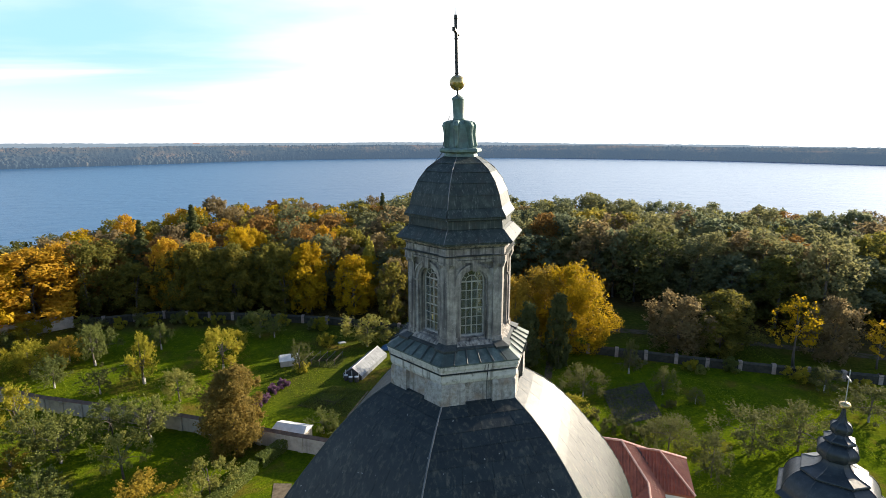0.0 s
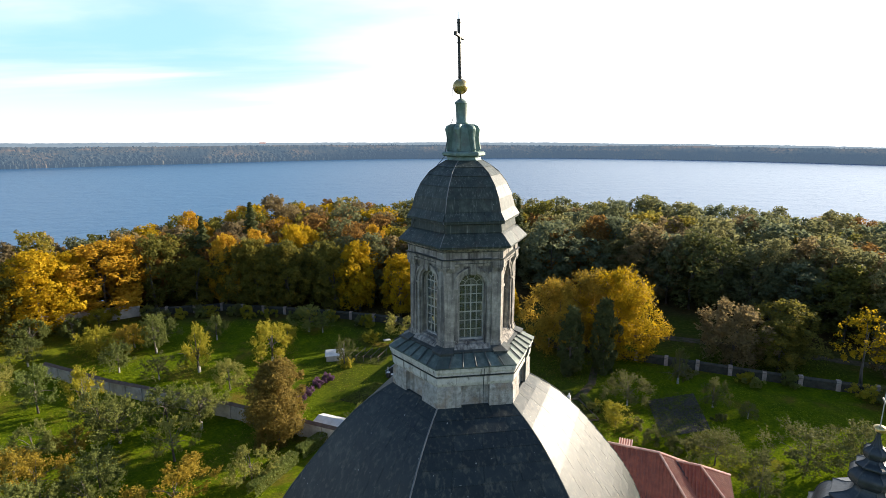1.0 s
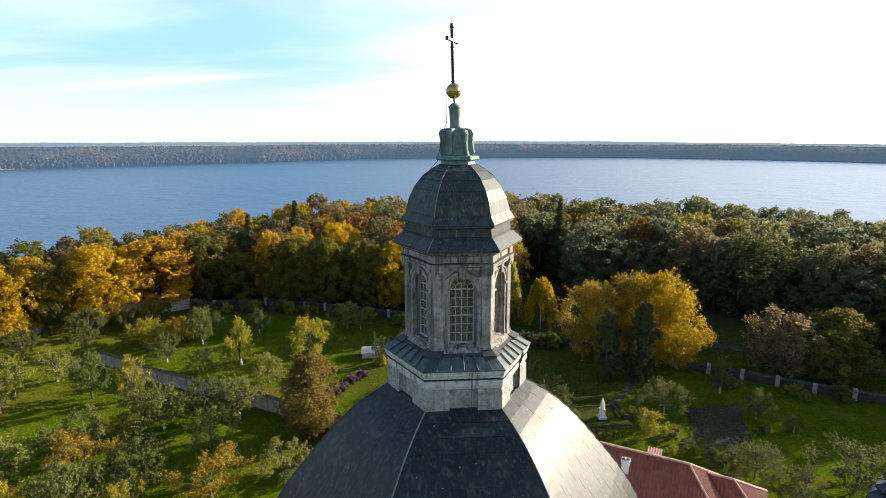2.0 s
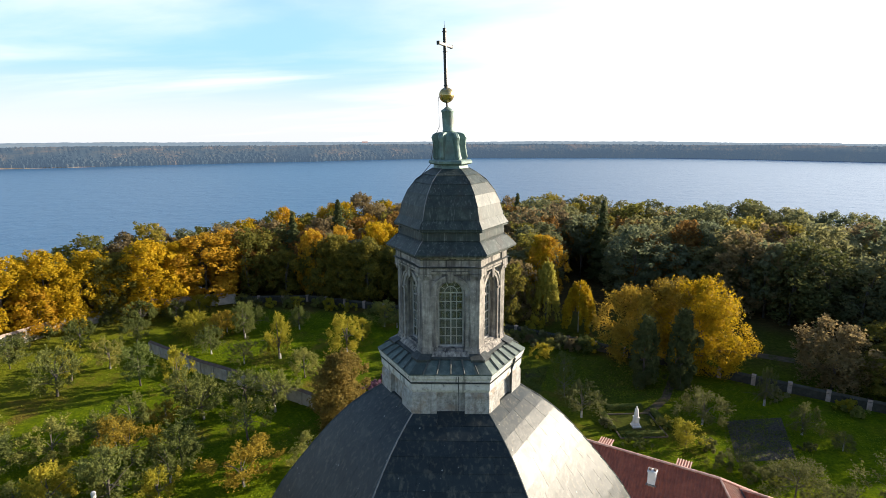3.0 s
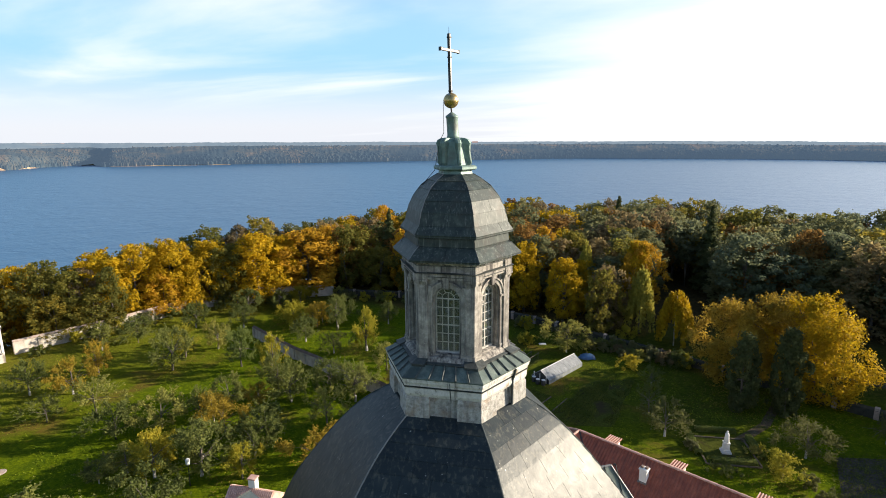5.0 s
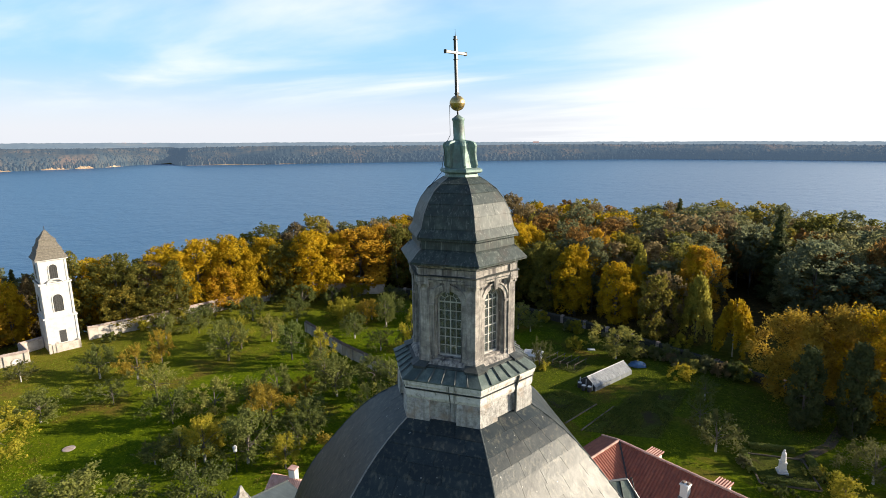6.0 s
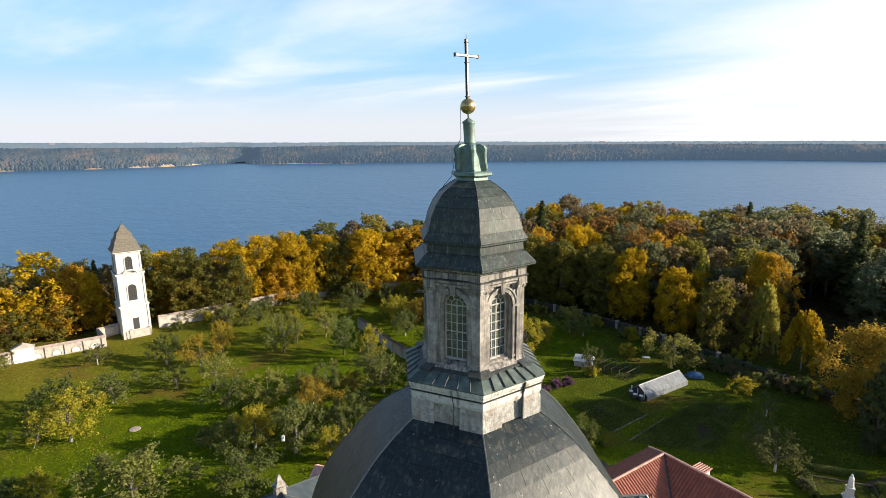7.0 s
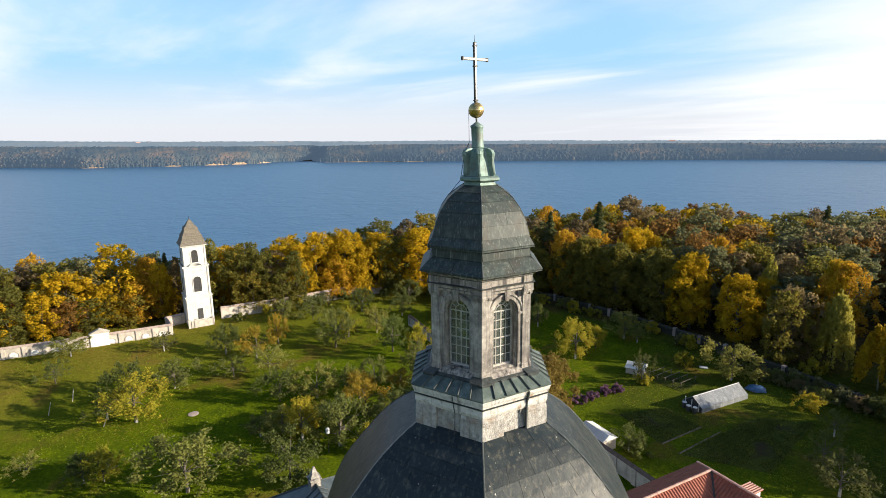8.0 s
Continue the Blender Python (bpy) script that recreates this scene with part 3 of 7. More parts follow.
def canopy(az, back):
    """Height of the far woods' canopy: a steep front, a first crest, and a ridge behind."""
    crest = float(np.interp(az, [53, 70, 88, 103, 120, 137, 147, 148.8, 149.6, 150.3, 152, 156, 163, 176], [5, 5.5, 6, 9, 9.5, 12, 13.5, 8, -14, 0, 9, 14, 16, 21]))
    inland = float(np.interp(az, [53, 70, 88, 103, 120, 137, 147, 156, 163, 176], [5, 5.5, 6, 9, 9.5, 12, 13.5, 14, 16, 21]))
    ridge = float(np.interp(az, [53, 70, 92, 115, 130, 150, 160, 176], [0, 4, 8, 9.5, 14, 18, 23, 33]))
    steep = float(np.interp(back, [2, 6, 12, 22, 40, 70, 110], [0.0, 0.34, 0.52, 0.66, 0.76, 0.88, 1.0]))
    front = WATER_Z + (crest - WATER_Z) * steep
    return front if back <= 110 else float(np.interp(back, [110, 170, 230, 440, 560, 700], [crest, inland - 2, inland - 4, ridge, ridge - 1, ridge - 25]))


def canopy_skin(backs, cols, seed, jagged):
    """A skin over the tree tops between two distances behind the far shore."""
    rng = np.random.default_rng(seed)
    verts, faces = [], []
    n = len(backs)
    for k in range(cols + 1):
        az = 36 + 152 * k / cols
        far, a = far_radius(az), radians(az)
        for j, back in enumerate(backs):
            r = far + back + (rng.uniform(-6, 6) if 0 < j < n - 1 and back > 40 else 0)
            x, y = r * math.cos(a), r * math.sin(a)
            swell = 2.0 * noise.noise((x * 0.0035, y * 0.0035, 1.0)) + 1.0 * noise.noise((x * 0.012, y * 0.012, 2.0))
            verts.append((x, y, canopy(az, back) + (swell + rng.uniform(-jagged, jagged)) * min(1.0, back / 20)))
    for k in range(cols):
        for j in range(n - 1):
            p = k * n + j
            faces.append((p, p + n, p + n + 1, p + 1))
    return verts, faces


def build_far_woods():
    """The canopy beyond the lake climbs from the shore to a crest, with single crowns on it; a paler ridge closes the view."""
    verts, faces = canopy_skin([2, 6, 12, 22, 40, 70, 110, 160, 230], 1300, 11, 1.0)
    rng = np.random.default_rng(12)
    for k in range(14000):
        az = rng.uniform(50, 187)
        a, far = radians(az), far_radius(az)
        back = float(np.interp(rng.uniform(0.05, 1.0), [0.0, 0.34, 0.52, 0.66, 0.76, 0.88, 1.0], [2, 6, 12, 22, 40, 70, 112])) + rng.uniform(-2, 2)
        x, y = (far + back) * math.cos(a), (far + back) * math.sin(a)
        slim = noise.noise((x * 0.006, y * 0.006, 5.0)) + rng.uniform(-0.4, 0.4) > -0.25
        h = 9.6 + rng.uniform(-1.5, 1.5)
        w = rng.uniform(2.2, 3.2) if slim else rng.uniform(3.2, 4.8)
        z = max(WATER_Z - 0.5, canopy(az, back) - 8.3 + rng.uniform(-0.6, 0.9))
        n0 = len(verts)
        for f, t in (((0.9, 0.05), (0.75, 0.6)) if slim else ((0.8, 0.1), (1.0, 0.68))):
            for i in range(5):
                b = 2 * math.pi * (i + 0.5 * t) / 5 + k
                verts.append((x + w * f * math.cos(b), y + w * f * math.sin(b), z + h * t * rng.uniform(0.94, 1.06)))
        verts.append((x, y, z + h))
        for i in range(5):
            faces.append((n0 + i, n0 + (i + 1) % 5, n0 + 5 + (i + 1) % 5, n0 + 5 + i))
            faces.append((n0 + 5 + i, n0 + 5 + (i + 1) % 5, n0 + 10))
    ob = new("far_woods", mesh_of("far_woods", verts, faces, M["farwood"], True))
    tagged(ob, "mixed woods along the far shore of the lake under painted haze", "woods", kind="stuff")
    verts, faces = canopy_skin([226, 270, 320, 380, 440, 560, 700], 700, 13, 0.7)
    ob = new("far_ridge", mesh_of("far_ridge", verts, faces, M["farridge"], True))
    tagged(ob, "wooded ridge with fields on the horizon beyond the lake, paled by painted haze", "woods", kind="stuff")


build_far_woods()


def far_bank(az0, az1, z, seed):
    """A strip of bare sandy bank at the water's edge."""
    rng = random.Random(seed)
    g, n = Geo(), 14
    for k in range(n + 1):
        az = az0 + (az1 - az0) * k / n
        a, far = radians(az), far_radius(az) - 1
        top = z * (0.35 + 0.65 * math.sin(math.pi * k / n)) * rng.uniform(0.6, 1.1)
        for d, h in ((-3, -1.0), (0, 0.4), (3, top)):
            g.v.append(((far + d) * math.cos(a), (far + d) * math.sin(a), WATER_Z + h))
    for k in range(n):
        for j in (0, 1):
            p = 3 * k + j
            g.f.append((p, p + 1, p + 4, p + 3))
    tagged(new("lake_bank", g.mesh("lake_bank", M["bank"])), "bare sandy bank on the far lake shore", "bank", kind="structure")


for i, (a, b, z) in enumerate(((168.5, 171.0, 4.0), (162.2, 163.6, 3.5), (158.2, 160.2, 5.5), (156.4, 157.8, 7.0), (154.2, 155.6, 3.0), (139.0, 149.0, 1.8))):
    far_bank(a, b, z, i)


def far_house(az, back, size, seed):
    rng = random.Random(seed)
    a, r = radians(az), far_radius(az) + back
    x, y = r * math.cos(a), r * math.sin(a)
    t = thing("far_house", (x, y, canopy(az, back) - 4.5), rng.uniform(0, 90), label="tiny white house among the distant woods", category="house", group="distant houses")
    w, d, h = size, size * 0.6, size * 0.45
    part("wall", Geo().box(-w, w, -d, d, -6, h), M["white"], t)
    g = Geo().add([(-w, -d, h), (w, -d, h), (w, d, h), (-w, d, h), (-w, 0, h + d * 0.7), (w, 0, h + d * 0.7)], [(0, 1, 5, 4), (2, 3, 4, 5), (1, 2, 5), (3, 0, 4), (0, 3, 2, 1)])
    part("roof", g, M["tileold"], t)


for i, (az, back, size) in enumerate(((165.7, 400, 6), (164.9, 410, 5), (158.0, 420, 5), (154.0, 430, 7), (153.0, 400, 5), (152.4, 420, 6), (151.6, 410, 4), (115.0, 420, 9), (127.0, 430, 5))):
    far_house(az, back, size, i)

# ---- church: six-sided dome and lantern ----
CX, CY, TURN = 0.69, 22.433, -43.85
C30, T30 = math.cos(radians(30)), math.tan(radians(30))
church = thing("church", (CX, CY, 0), TURN, label="baroque church with six-sided sheet-metal dome and weathered stone lantern", category="church")


def face_m(i):
    """Turn into the frame of face i: x outwards, y along the face, z up."""
    return Matrix.Rotation(radians(30 + 60 * i), 4, "Z")


def corner_prism(g, i, r, w, z0, z1, r1=None, w1=None, deep=0.3):
    """A folded block round corner i: reaches w along both faces; r1, w1 at its top."""
    n0 = len(g.v)
    a = radians(60 * i)
    e1 = Vector((math.cos(a + radians(120)), math.sin(a + radians(120)), 0))
    e2 = Vector((math.cos(a - radians(120)), math.sin(a - radians(120)), 0))
    n1 = Vector((math.cos(a + radians(30)), math.sin(a + radians(30)), 0))
    n2 = Vector((math.cos(a - radians(30)), math.sin(a - radians(30)), 0))
    for rr, ww, z in ((r, w, z0), (r if r1 is None else r1, w if w1 is None else w1, z1)):
        c = Vector((rr * math.cos(a), rr * math.sin(a), 0))
        inner = Vector(((rr - deep / C30) * math.cos(a), (rr - deep / C30) * math.sin(a), 0))
        for p in (c, c + e1 * ww, c + e1 * ww - n1 * deep, inner, c + e2 * ww - n2 * deep, c + e2 * ww):
            g.v.append((p.x, p.y, z))
    for k in range(6):
        a0, b0 = n0 + k, n0 + (k + 1) % 6
        g.f.append((a0, b0, b0 + 6, a0 + 6))
    g.f.append(tuple(n0 + k for k in reversed(range(6))))
    g.f.append(tuple(n0 + 6 + k for k in range(6)))
    return g


def along(profile, s):
    """The point (r, z) at length s down a profile."""
    for (r0, z0), (r1, z1) in zip(profile, profile[1:]):
        d = math.hypot(r1 - r0, z1 - z0)
        if s <= d:
            return r0 + (r1 - r0) * s / d, z0 + (z1 - z0) * s / d
        s -= d
    return profile[-1]


def profile_length(profile):
    return sum(math.hypot(b[0] - a[0], b[1] - a[1]) for a, b in zip(profile, profile[1:]))


def sheet(profile, i, s0, s1, f0, f1, lift=0.012, lap=0.022, gap=0.006):
    """One roofing sheet on face i between lengths s0 and s1, and fractions f0 and f1 of the width."""
    m = face_m(i)
    pts = []
    for s, up in ((s0, lift), (s1, lift + lap)):
        r, z = along(profile, s)
        ra, za = along(profile, max(s - 0.05, 0))
        rb, zb = along(profile, s + 0.05)
        d = Vector((rb - ra, zb - za)).normalized()
        nrm = Vector((-d.y, d.x)) if d.x * 0 - d.y * 1 > 0 or True else d
        if nrm.x < 0:
            nrm = -nrm
        half = r * 0.5
        for f in (f0, f1):
            y = -half + 2 * half * f + (gap if f == f0 else -gap)
            pts.append((m @ Vector((r * C30 + nrm.x * up, y, z + nrm.y * up)), m @ Vector((r * C30 - nrm.x * 0.01, y, z - nrm.y * 0.01))))
    t = [p[0] for p in pts]
    b = [p[1] for p in pts]
    v = [t[0], t[1], t[3], t[2], b[0], b[1], b[3], b[2]]
    return v, [(3, 2, 1, 0), (1, 5, 4, 0), (2, 6, 5, 1), (3, 7, 6, 2), (0, 4, 7, 3)]


DOME = [(2.90, 31.42), (3.70, 30.94), (4.50, 30.32), (5.35, 29.46), (6.20, 28.45), (7.00, 27.45), (7.65, 26.55), (8.30, 25.40), (8.85, 24.10), (9.25, 22.70), (9.45, 21.60)]


def rounded(profile, steps=4):
    """A smooth curve through the points of a profile."""
    p = [profile[0]] + list(profile) + [profile[-1]]
    out = []
    for a, b, c, d in zip(p, p[1:], p[2:], p[3:]):
        for k in range(steps):
            t = k / steps
            out.append(tuple(0.5 * (2 * b[i] + (c[i] - a[i]) * t + (2 * a[i] - 5 * b[i] + 4 * c[i] - d[i]) * t * t + (3 * b[i] - a[i] - 3 * c[i] + d[i]) * t ** 3) for i in (0, 1)))
    return out + [profile[-1]]


DOME = [DOME[0]] + rounded(DOME[1:])
CUPOLA = [(0.70, 40.62), (1.00, 40.45), (1.38, 40.18), (1.72, 39.75), (1.94, 39.30), (2.06, 38.85), (2.11, 38.56), (2.30, 38.44), (2.30, 38.38), (2.11, 38.34), (2.11, 38.02), (2.24, 37.93), (2.64, 37.55)]


def build_dome():
    g = Geo().loft(DOME)
    core = part("dome_roof", g, M["zinc"], church, "steep dome roof of lapped grey metal sheets")
    rolls = [Geo() for _ in range(6)]
    for i, g in enumerate(rolls):
        a = radians(60 * i)
        pts = [((r + 0.01) * math.cos(a), (r + 0.01) * math.sin(a), z + 0.01) for r, z in DOME]
        g.tube(pts, 0.034, 6)
        # the roll on corner 5 is paler than the other five
        part("hip_roll", g, M["palemetal"] if i == 5 else M["seam"], church)
    g = Geo().loft([(9.0, 0.0), (9.0, 20.6), (9.5, 20.8), (9.7, 21.3), (9.8, 21.55), (9.3, 21.62)])
    part("drum_wall", g, M["white"], church)
    return core


def sheets_on(core, profile, faces, course, width, name, mat, skew=0.0, stuff_faces=(), upto=99.0):
    """Courses of sheets with staggered joints; those on stuff_faces are joined."""
    rng = random.Random(5)
    total = min(profile_length(profile), upto)
    n = max(1, round(total / course))
    joined = Geo()
    for i in list(faces) + list(stuff_faces):
        for k in range(n):
            s0, s1 = total * k / n, total * (k + 1) / n
            r, _ = along(profile, s1)
            cols = max(1, round(r / width))
            cuts = [0.0] + [(c + (0.35 if k % 2 else 0.0) + rng.uniform(-0.06, 0.06)) / cols for c in range(1, cols)] + [1.0]
            if cols == 1 and r > 1.2 and k % 2:
                cuts = [0.0, rng.uniform(0.35, 0.65), 1.0]
            cuts = sorted(min(max(c, 0.0), 1.0) for c in cuts)
            for f0, f1 in zip(cuts, cuts[1:]):
                v, f = sheet(profile, i, s0, s1 + 0.01, f0, f1)
                if i in stuff_faces:
                    joined.add(v, f)
                else:
                    part(name, mesh_of(name, v, f, mat), mat, core)
    if joined.v:
        ob = new("sheet_cladding", mesh_of("sheet_cladding", joined.v, joined.f, mat))
        ob.parent = core
        ob["kind"] = "stuff"


def lean(z):
    """The spire stands a little out of plumb."""
    t = (z - 40.5) / 5.3
    w = Matrix.Rotation(radians(-TURN), 3, "Z") @ Vector((-0.32 * t, -0.05 * t, 0))
    return w.x, w.y


def build_spire():
    g = Geo().loft([(0.72, 40.50), (0.70, 40.60), (0.66, 40.76), (0.80, 40.78), (0.86, 40.82), (0.86, 40.90), (0.80, 40.95), (0.5, 40.97)], centre=lean)
    part("spire_ledge", g, M["copper"], church, "moulded verdigris copper ledge")
    g = Geo().loft([(0.54, 40.95), (0.50, 41.2), (0.47, 41.6), (0.44, 41.85), (0.36, 41.97), (0.22, 42.02)], centre=lean)
    part("spire_base", g, M["copper"], church)
    for i in range(6):
        a = radians(60 * i)
        c, s = math.cos(a), math.sin(a)
        g = Geo()
        rows = [(0.60, 40.96, 0.055), (0.66, 41.05, 0.06), (0.63, 41.25, 0.065), (0.61, 41.5, 0.075), (0.63, 41.68, 0.09), (0.66, 41.80, 0.10), (0.60, 41.92, 0.10), (0.46, 41.99, 0.085), (0.3, 42.01, 0.05)]
        v, f = [], []
        for r, z, w in rows:
            lx, ly = lean(z)
            for rr, ww in ((r, w), (r + 0.035, w * 0.45), (r + 0.035, -w * 0.45), (r, -w), (r - 0.25, -w * 0.9), (r - 0.25, w * 0.9)):
                v.append((lx + rr * c - ww * s, ly + rr * s + ww * c, z))
        for k in range(len(rows) - 1):
            for j in range(6):
                p, q = k * 6 + j, k * 6 + (j + 1) % 6
                f.append((p, q, q + 6, p + 6))
        f.append((5, 4, 3, 2, 1, 0))
        f.append(tuple(range(len(rows) * 6 - 6, len(rows) * 6)))
        g.add(v, f)
        part("scroll_bracket", g, M["copper"], church, smooth=False)
    g = Geo().loft([(0.235, 41.98), (0.245, 42.06), (0.225, 42.1), (0.225, 42.74), (0.25, 42.78), (0.25, 42.83), (0.20, 42.86), (0.03, 42.98)], sides=16, centre=lean)
    part("spire_shaft", g, M["copper"], church, "round pale green copper shaft", smooth=True)
    lx, ly = lean(43.4)
    g = Geo()
    prof = [(0.29 * math.sin(math.pi * k / 14) + 0.004, 43.405 - 0.29 * math.cos(math.pi * k / 14)) for k in range(15)]
    prof = prof[:7] + [(0.296, 43.385), (0.30, 43.405), (0.296, 43.425)] + prof[8:]
    g.loft(prof, sides=24, centre=lambda z: (lx, ly))
    part("gilded_ball", g, M["gold"], church, "gilded ball with a worn seam", smooth=True)
    g = Geo().tube([(*lean(42.9), 42.9), (lx, ly, 43.2)], 0.035, 8)
    part("ball_stem", g, M["iron"], church)
    bx, by = lean(43.68)
    tx, ty = lean(44.6)
    g = Geo()
    arm = Matrix.Rotation(radians(82 - TURN), 4, "Z")
    up = Matrix.Shear("XY", 4, ((tx - bx) / 2.17, (ty - by) / 2.17))
    m = Matrix.Translation((bx, by, 43.68)) @ up @ arm
    g.box(-0.042, 0.042, -0.055, 0.055, 0, 2.17, m)
    g.box(-0.58, 0.58, -0.050, 0.050, 1.52, 1.62, m)
    for k in (-1, 1):
        g.box(k * 0.58 - 0.02, k * 0.58 + 0.02, -0.058, 0.058, 1.50, 1.64, m)
    for z in (0.06, 1.30, 2.02):
        g.box(-0.07, 0.07, -0.075, 0.065, z, z + 0.04, m)
    cross = part("cross", g, M["iron"], church, "dark iron cross with pale gilded faces")
    for k in (-1, 1):
        g = Geo().box(-0.027, 0.027, min(k * 0.05, k * 0.058), max(k * 0.05, k * 0.058), 0.12, 1.55, m)
        g.box(-0.027, 0.027, min(k * 0.05, k * 0.058), max(k * 0.05, k * 0.058), 1.59, 2.14, m)
        g.box(-0.55, 0.55, min(k * 0.045, k * 0.0545), max(k * 0.045, k * 0.0545), 1.54, 1.60, m)
        part("face_plate", g, M["crossmetal"], cross, "pale gilded face of the cross")
    g = Geo().tube([m @ Vector((0, 0, 2.15)), m @ Vector((0, 0, 2.42))], [0.012, 0.004], 5)
    part("lightning_rod", g, M["iron"], church)
    # the lightning conductor, hung from the ball and stapled down the cupola
    w = Matrix.Rotation(radians(-TURN), 3, "Z")
    side = w @ Vector((-0.78, -0.32, 0))
    pts = [(lx + side.x * 0.36, ly + side.y * 0.36, 43.35), (lx + side.x * 0.34, ly + side.y * 0.34, 42.2), (side.x * 0.75, side.y * 0.75, 41.85), (side.x * 0.92, side.y * 0.92, 41.0),
           (side.x * 0.98, side.y * 0.98, 40.75), (side.x * 1.35, side.y * 1.35, 40.40), (side.x * 1.95, side.y * 1.95, 39.75), (side.x * 2.2, side.y * 2.2, 38.9), (side.x * 2.42, side.y * 2.42, 38.3), (side.x * 2.85, side.y * 2.85, 37.5)]
    part("conductor_cable", Geo().tube(pts, 0.012, 5), M["iron"], church)


def arch_points(half, sill, spring, n=14):
    """The outline of an arched opening, from the sill's left end over the top."""
    pts = [(-half, sill), (-half, spring)]
    pts += [(-half * math.cos(math.pi * k / n), spring + half * math.sin(math.pi * k / n)) for k in range(1, n)]
    return pts + [(half, spring), (half, sill)]


WALL_R, SILL, SPRING, HALF = 2.2, 33.74, 35.93, 0.50
FIELD = WALL_R * C30 - 0.13


def wall_mesh():
    """One side of the lantern, with its arched opening cut through."""
    g = Geo()
    w, z0, z1, t = FIELD * T30, 33.3, 37.2, 0.38
    arch = arch_points(HALF, SILL, SPRING)
    for x, flip in ((FIELD, False), (FIELD - t, True)):
        ww = w if not flip else (FIELD - t) * T30
        q = [(-ww, z0), (ww, z0), (ww, z1), (-ww, z1)]
        quads = [[(-ww, z0), (ww, z0), (ww, SILL), (-ww, SILL)], [(-ww, SILL), (-HALF, SILL), (-HALF, SPRING), (-ww, SPRING)], [(HALF, SILL), (ww, SILL), (ww, SPRING), (HALF, SPRING)],
                 [(-ww, SPRING), (-HALF, SPRING), (-HALF, z1), (-ww, z1)], [(HALF, SPRING), (ww, SPRING), (ww, z1), (HALF, z1)]]
        top = arch[1:-1]
        quads += [[a, b, (b[0], z1), (a[0], z1)] for a, b in zip(top, top[1:])]
        for c in quads:
            vs = [(x, y, z) for y, z in c]
            g.add(vs, [(3, 2, 1, 0) if flip else (0, 1, 2, 3)])
    loop = arch + [arch[0]]
    for a, b in zip(loop, loop[1:]):
        g.add([(FIELD, *a), (FIELD, *b), (FIELD - t, *b), (FIELD - t, *a)], [(0, 1, 2, 3)])
    return mesh_of("lantern_wall", g.v, g.f, M["stone"])


def arch_band(r0, r1, x0, x1, foot, spring=SPRING, n=16):
    """A flat moulding round the opening, between two outlines."""
    a, b = arch_points(r0, foot, spring, n), arch_points(r1, foot, spring, n)
    g = Geo()
    for k in range(len(a) - 1):
        p = [(a[k], b[k]), (a[k + 1], b[k + 1])]
        v = [(x1, *p[0][0]), (x1, *p[0][1]), (x1, *p[1][1]), (x1, *p[1][0]), (x0, *p[0][0]), (x0, *p[0][1]), (x0, *p[1][1]), (x0, *p[1][0])]
        g.add(v, [(0, 1, 2, 3), (0, 3, 7, 4), (1, 5, 6, 2), (0, 4, 5, 1), (3, 2, 6, 7)])
    return g


def window_parts():
    """Frame and bars of one arched window, and the outlines of its panes, in the face's frame."""
    x = FIELD - 0.27
    g = arch_band(HALF - 0.055, HALF + 0.01, x - 0.04, x + 0.035, SILL)
    h = HALF - 0.05
    g.box(x - 0.05, x + 0.06, -h, h, SILL, SILL + 0.07)
    cols, rows = 4, 6
    ys = [-h + 2 * h * k / cols for k in range(cols + 1)]
    zs = [SILL + 0.07 + (SPRING - SILL - 0.07) * k / rows for k in range(rows + 1)]
    for k, y in enumerate(ys[1:-1]):
        b = 0.022 if k == 1 else 0.013
        g.box(x - 0.015, x + 0.02, y - b, y + b, zs[0], zs[-1])
    for k, z in enumerate(zs[1:]):
        b = 0.024 if k in (2, 5) else 0.013
        g.box(x - 0.013, x + 0.018, -h, h, z - b, z + b)
    g.box(x - 0.013, x + 0.0185, -0.013, 0.013, SPRING, SPRING + h * 0.55)
    inner = arch_band(h * 0.52, h * 0.58, x - 0.013, x + 0.019, SPRING, SPRING, 10)
    g.add(inner.v, inner.f)
    for deg in (32, 66, 114, 148):
        c, s = math.cos(radians(deg)), math.sin(radians(deg))
        m = Matrix(((1, 0, 0, 0), (0, c, -s, 0), (0, s, c, SPRING), (0, 0, 0, 1)))
        g.box(x - 0.013, x + 0.0175, h * 0.56, h, -0.012, 0.012, m)
    panes = []
    for j in range(rows):
        for k in range(cols):
            panes.append([(ys[k], zs[j]), (ys[k + 1], zs[j]), (ys[k + 1], zs[j + 1]), (ys[k], zs[j + 1])])
    def fan(r0, r1, d0, d1, n=4):
        o = [(r1 * math.cos(radians(d0 + (d1 - d0) * q / n)), SPRING + r1 * math.sin(radians(d0 + (d1 - d0) * q / n))) for q in range(n + 1)]
        i = [(r0 * math.cos(radians(d1 + (d0 - d1) * q / n)), SPRING + r0 * math.sin(radians(d1 + (d0 - d1) * q / n))) for q in range(n + 1)] if r0 else [(0.0, SPRING)]
        return o + i
    panes += [fan(h * 0.55, h, a, b) for a, b in ((0, 32), (32, 66), (66, 114), (114, 148), (148, 180))]
    panes += [fan(0, h * 0.55, 0, 90), fan(0, h * 0.55, 90, 180)]
    return g, panes, x


def moved(me, m):
    me = me.copy()
    me.transform(m)
    return me


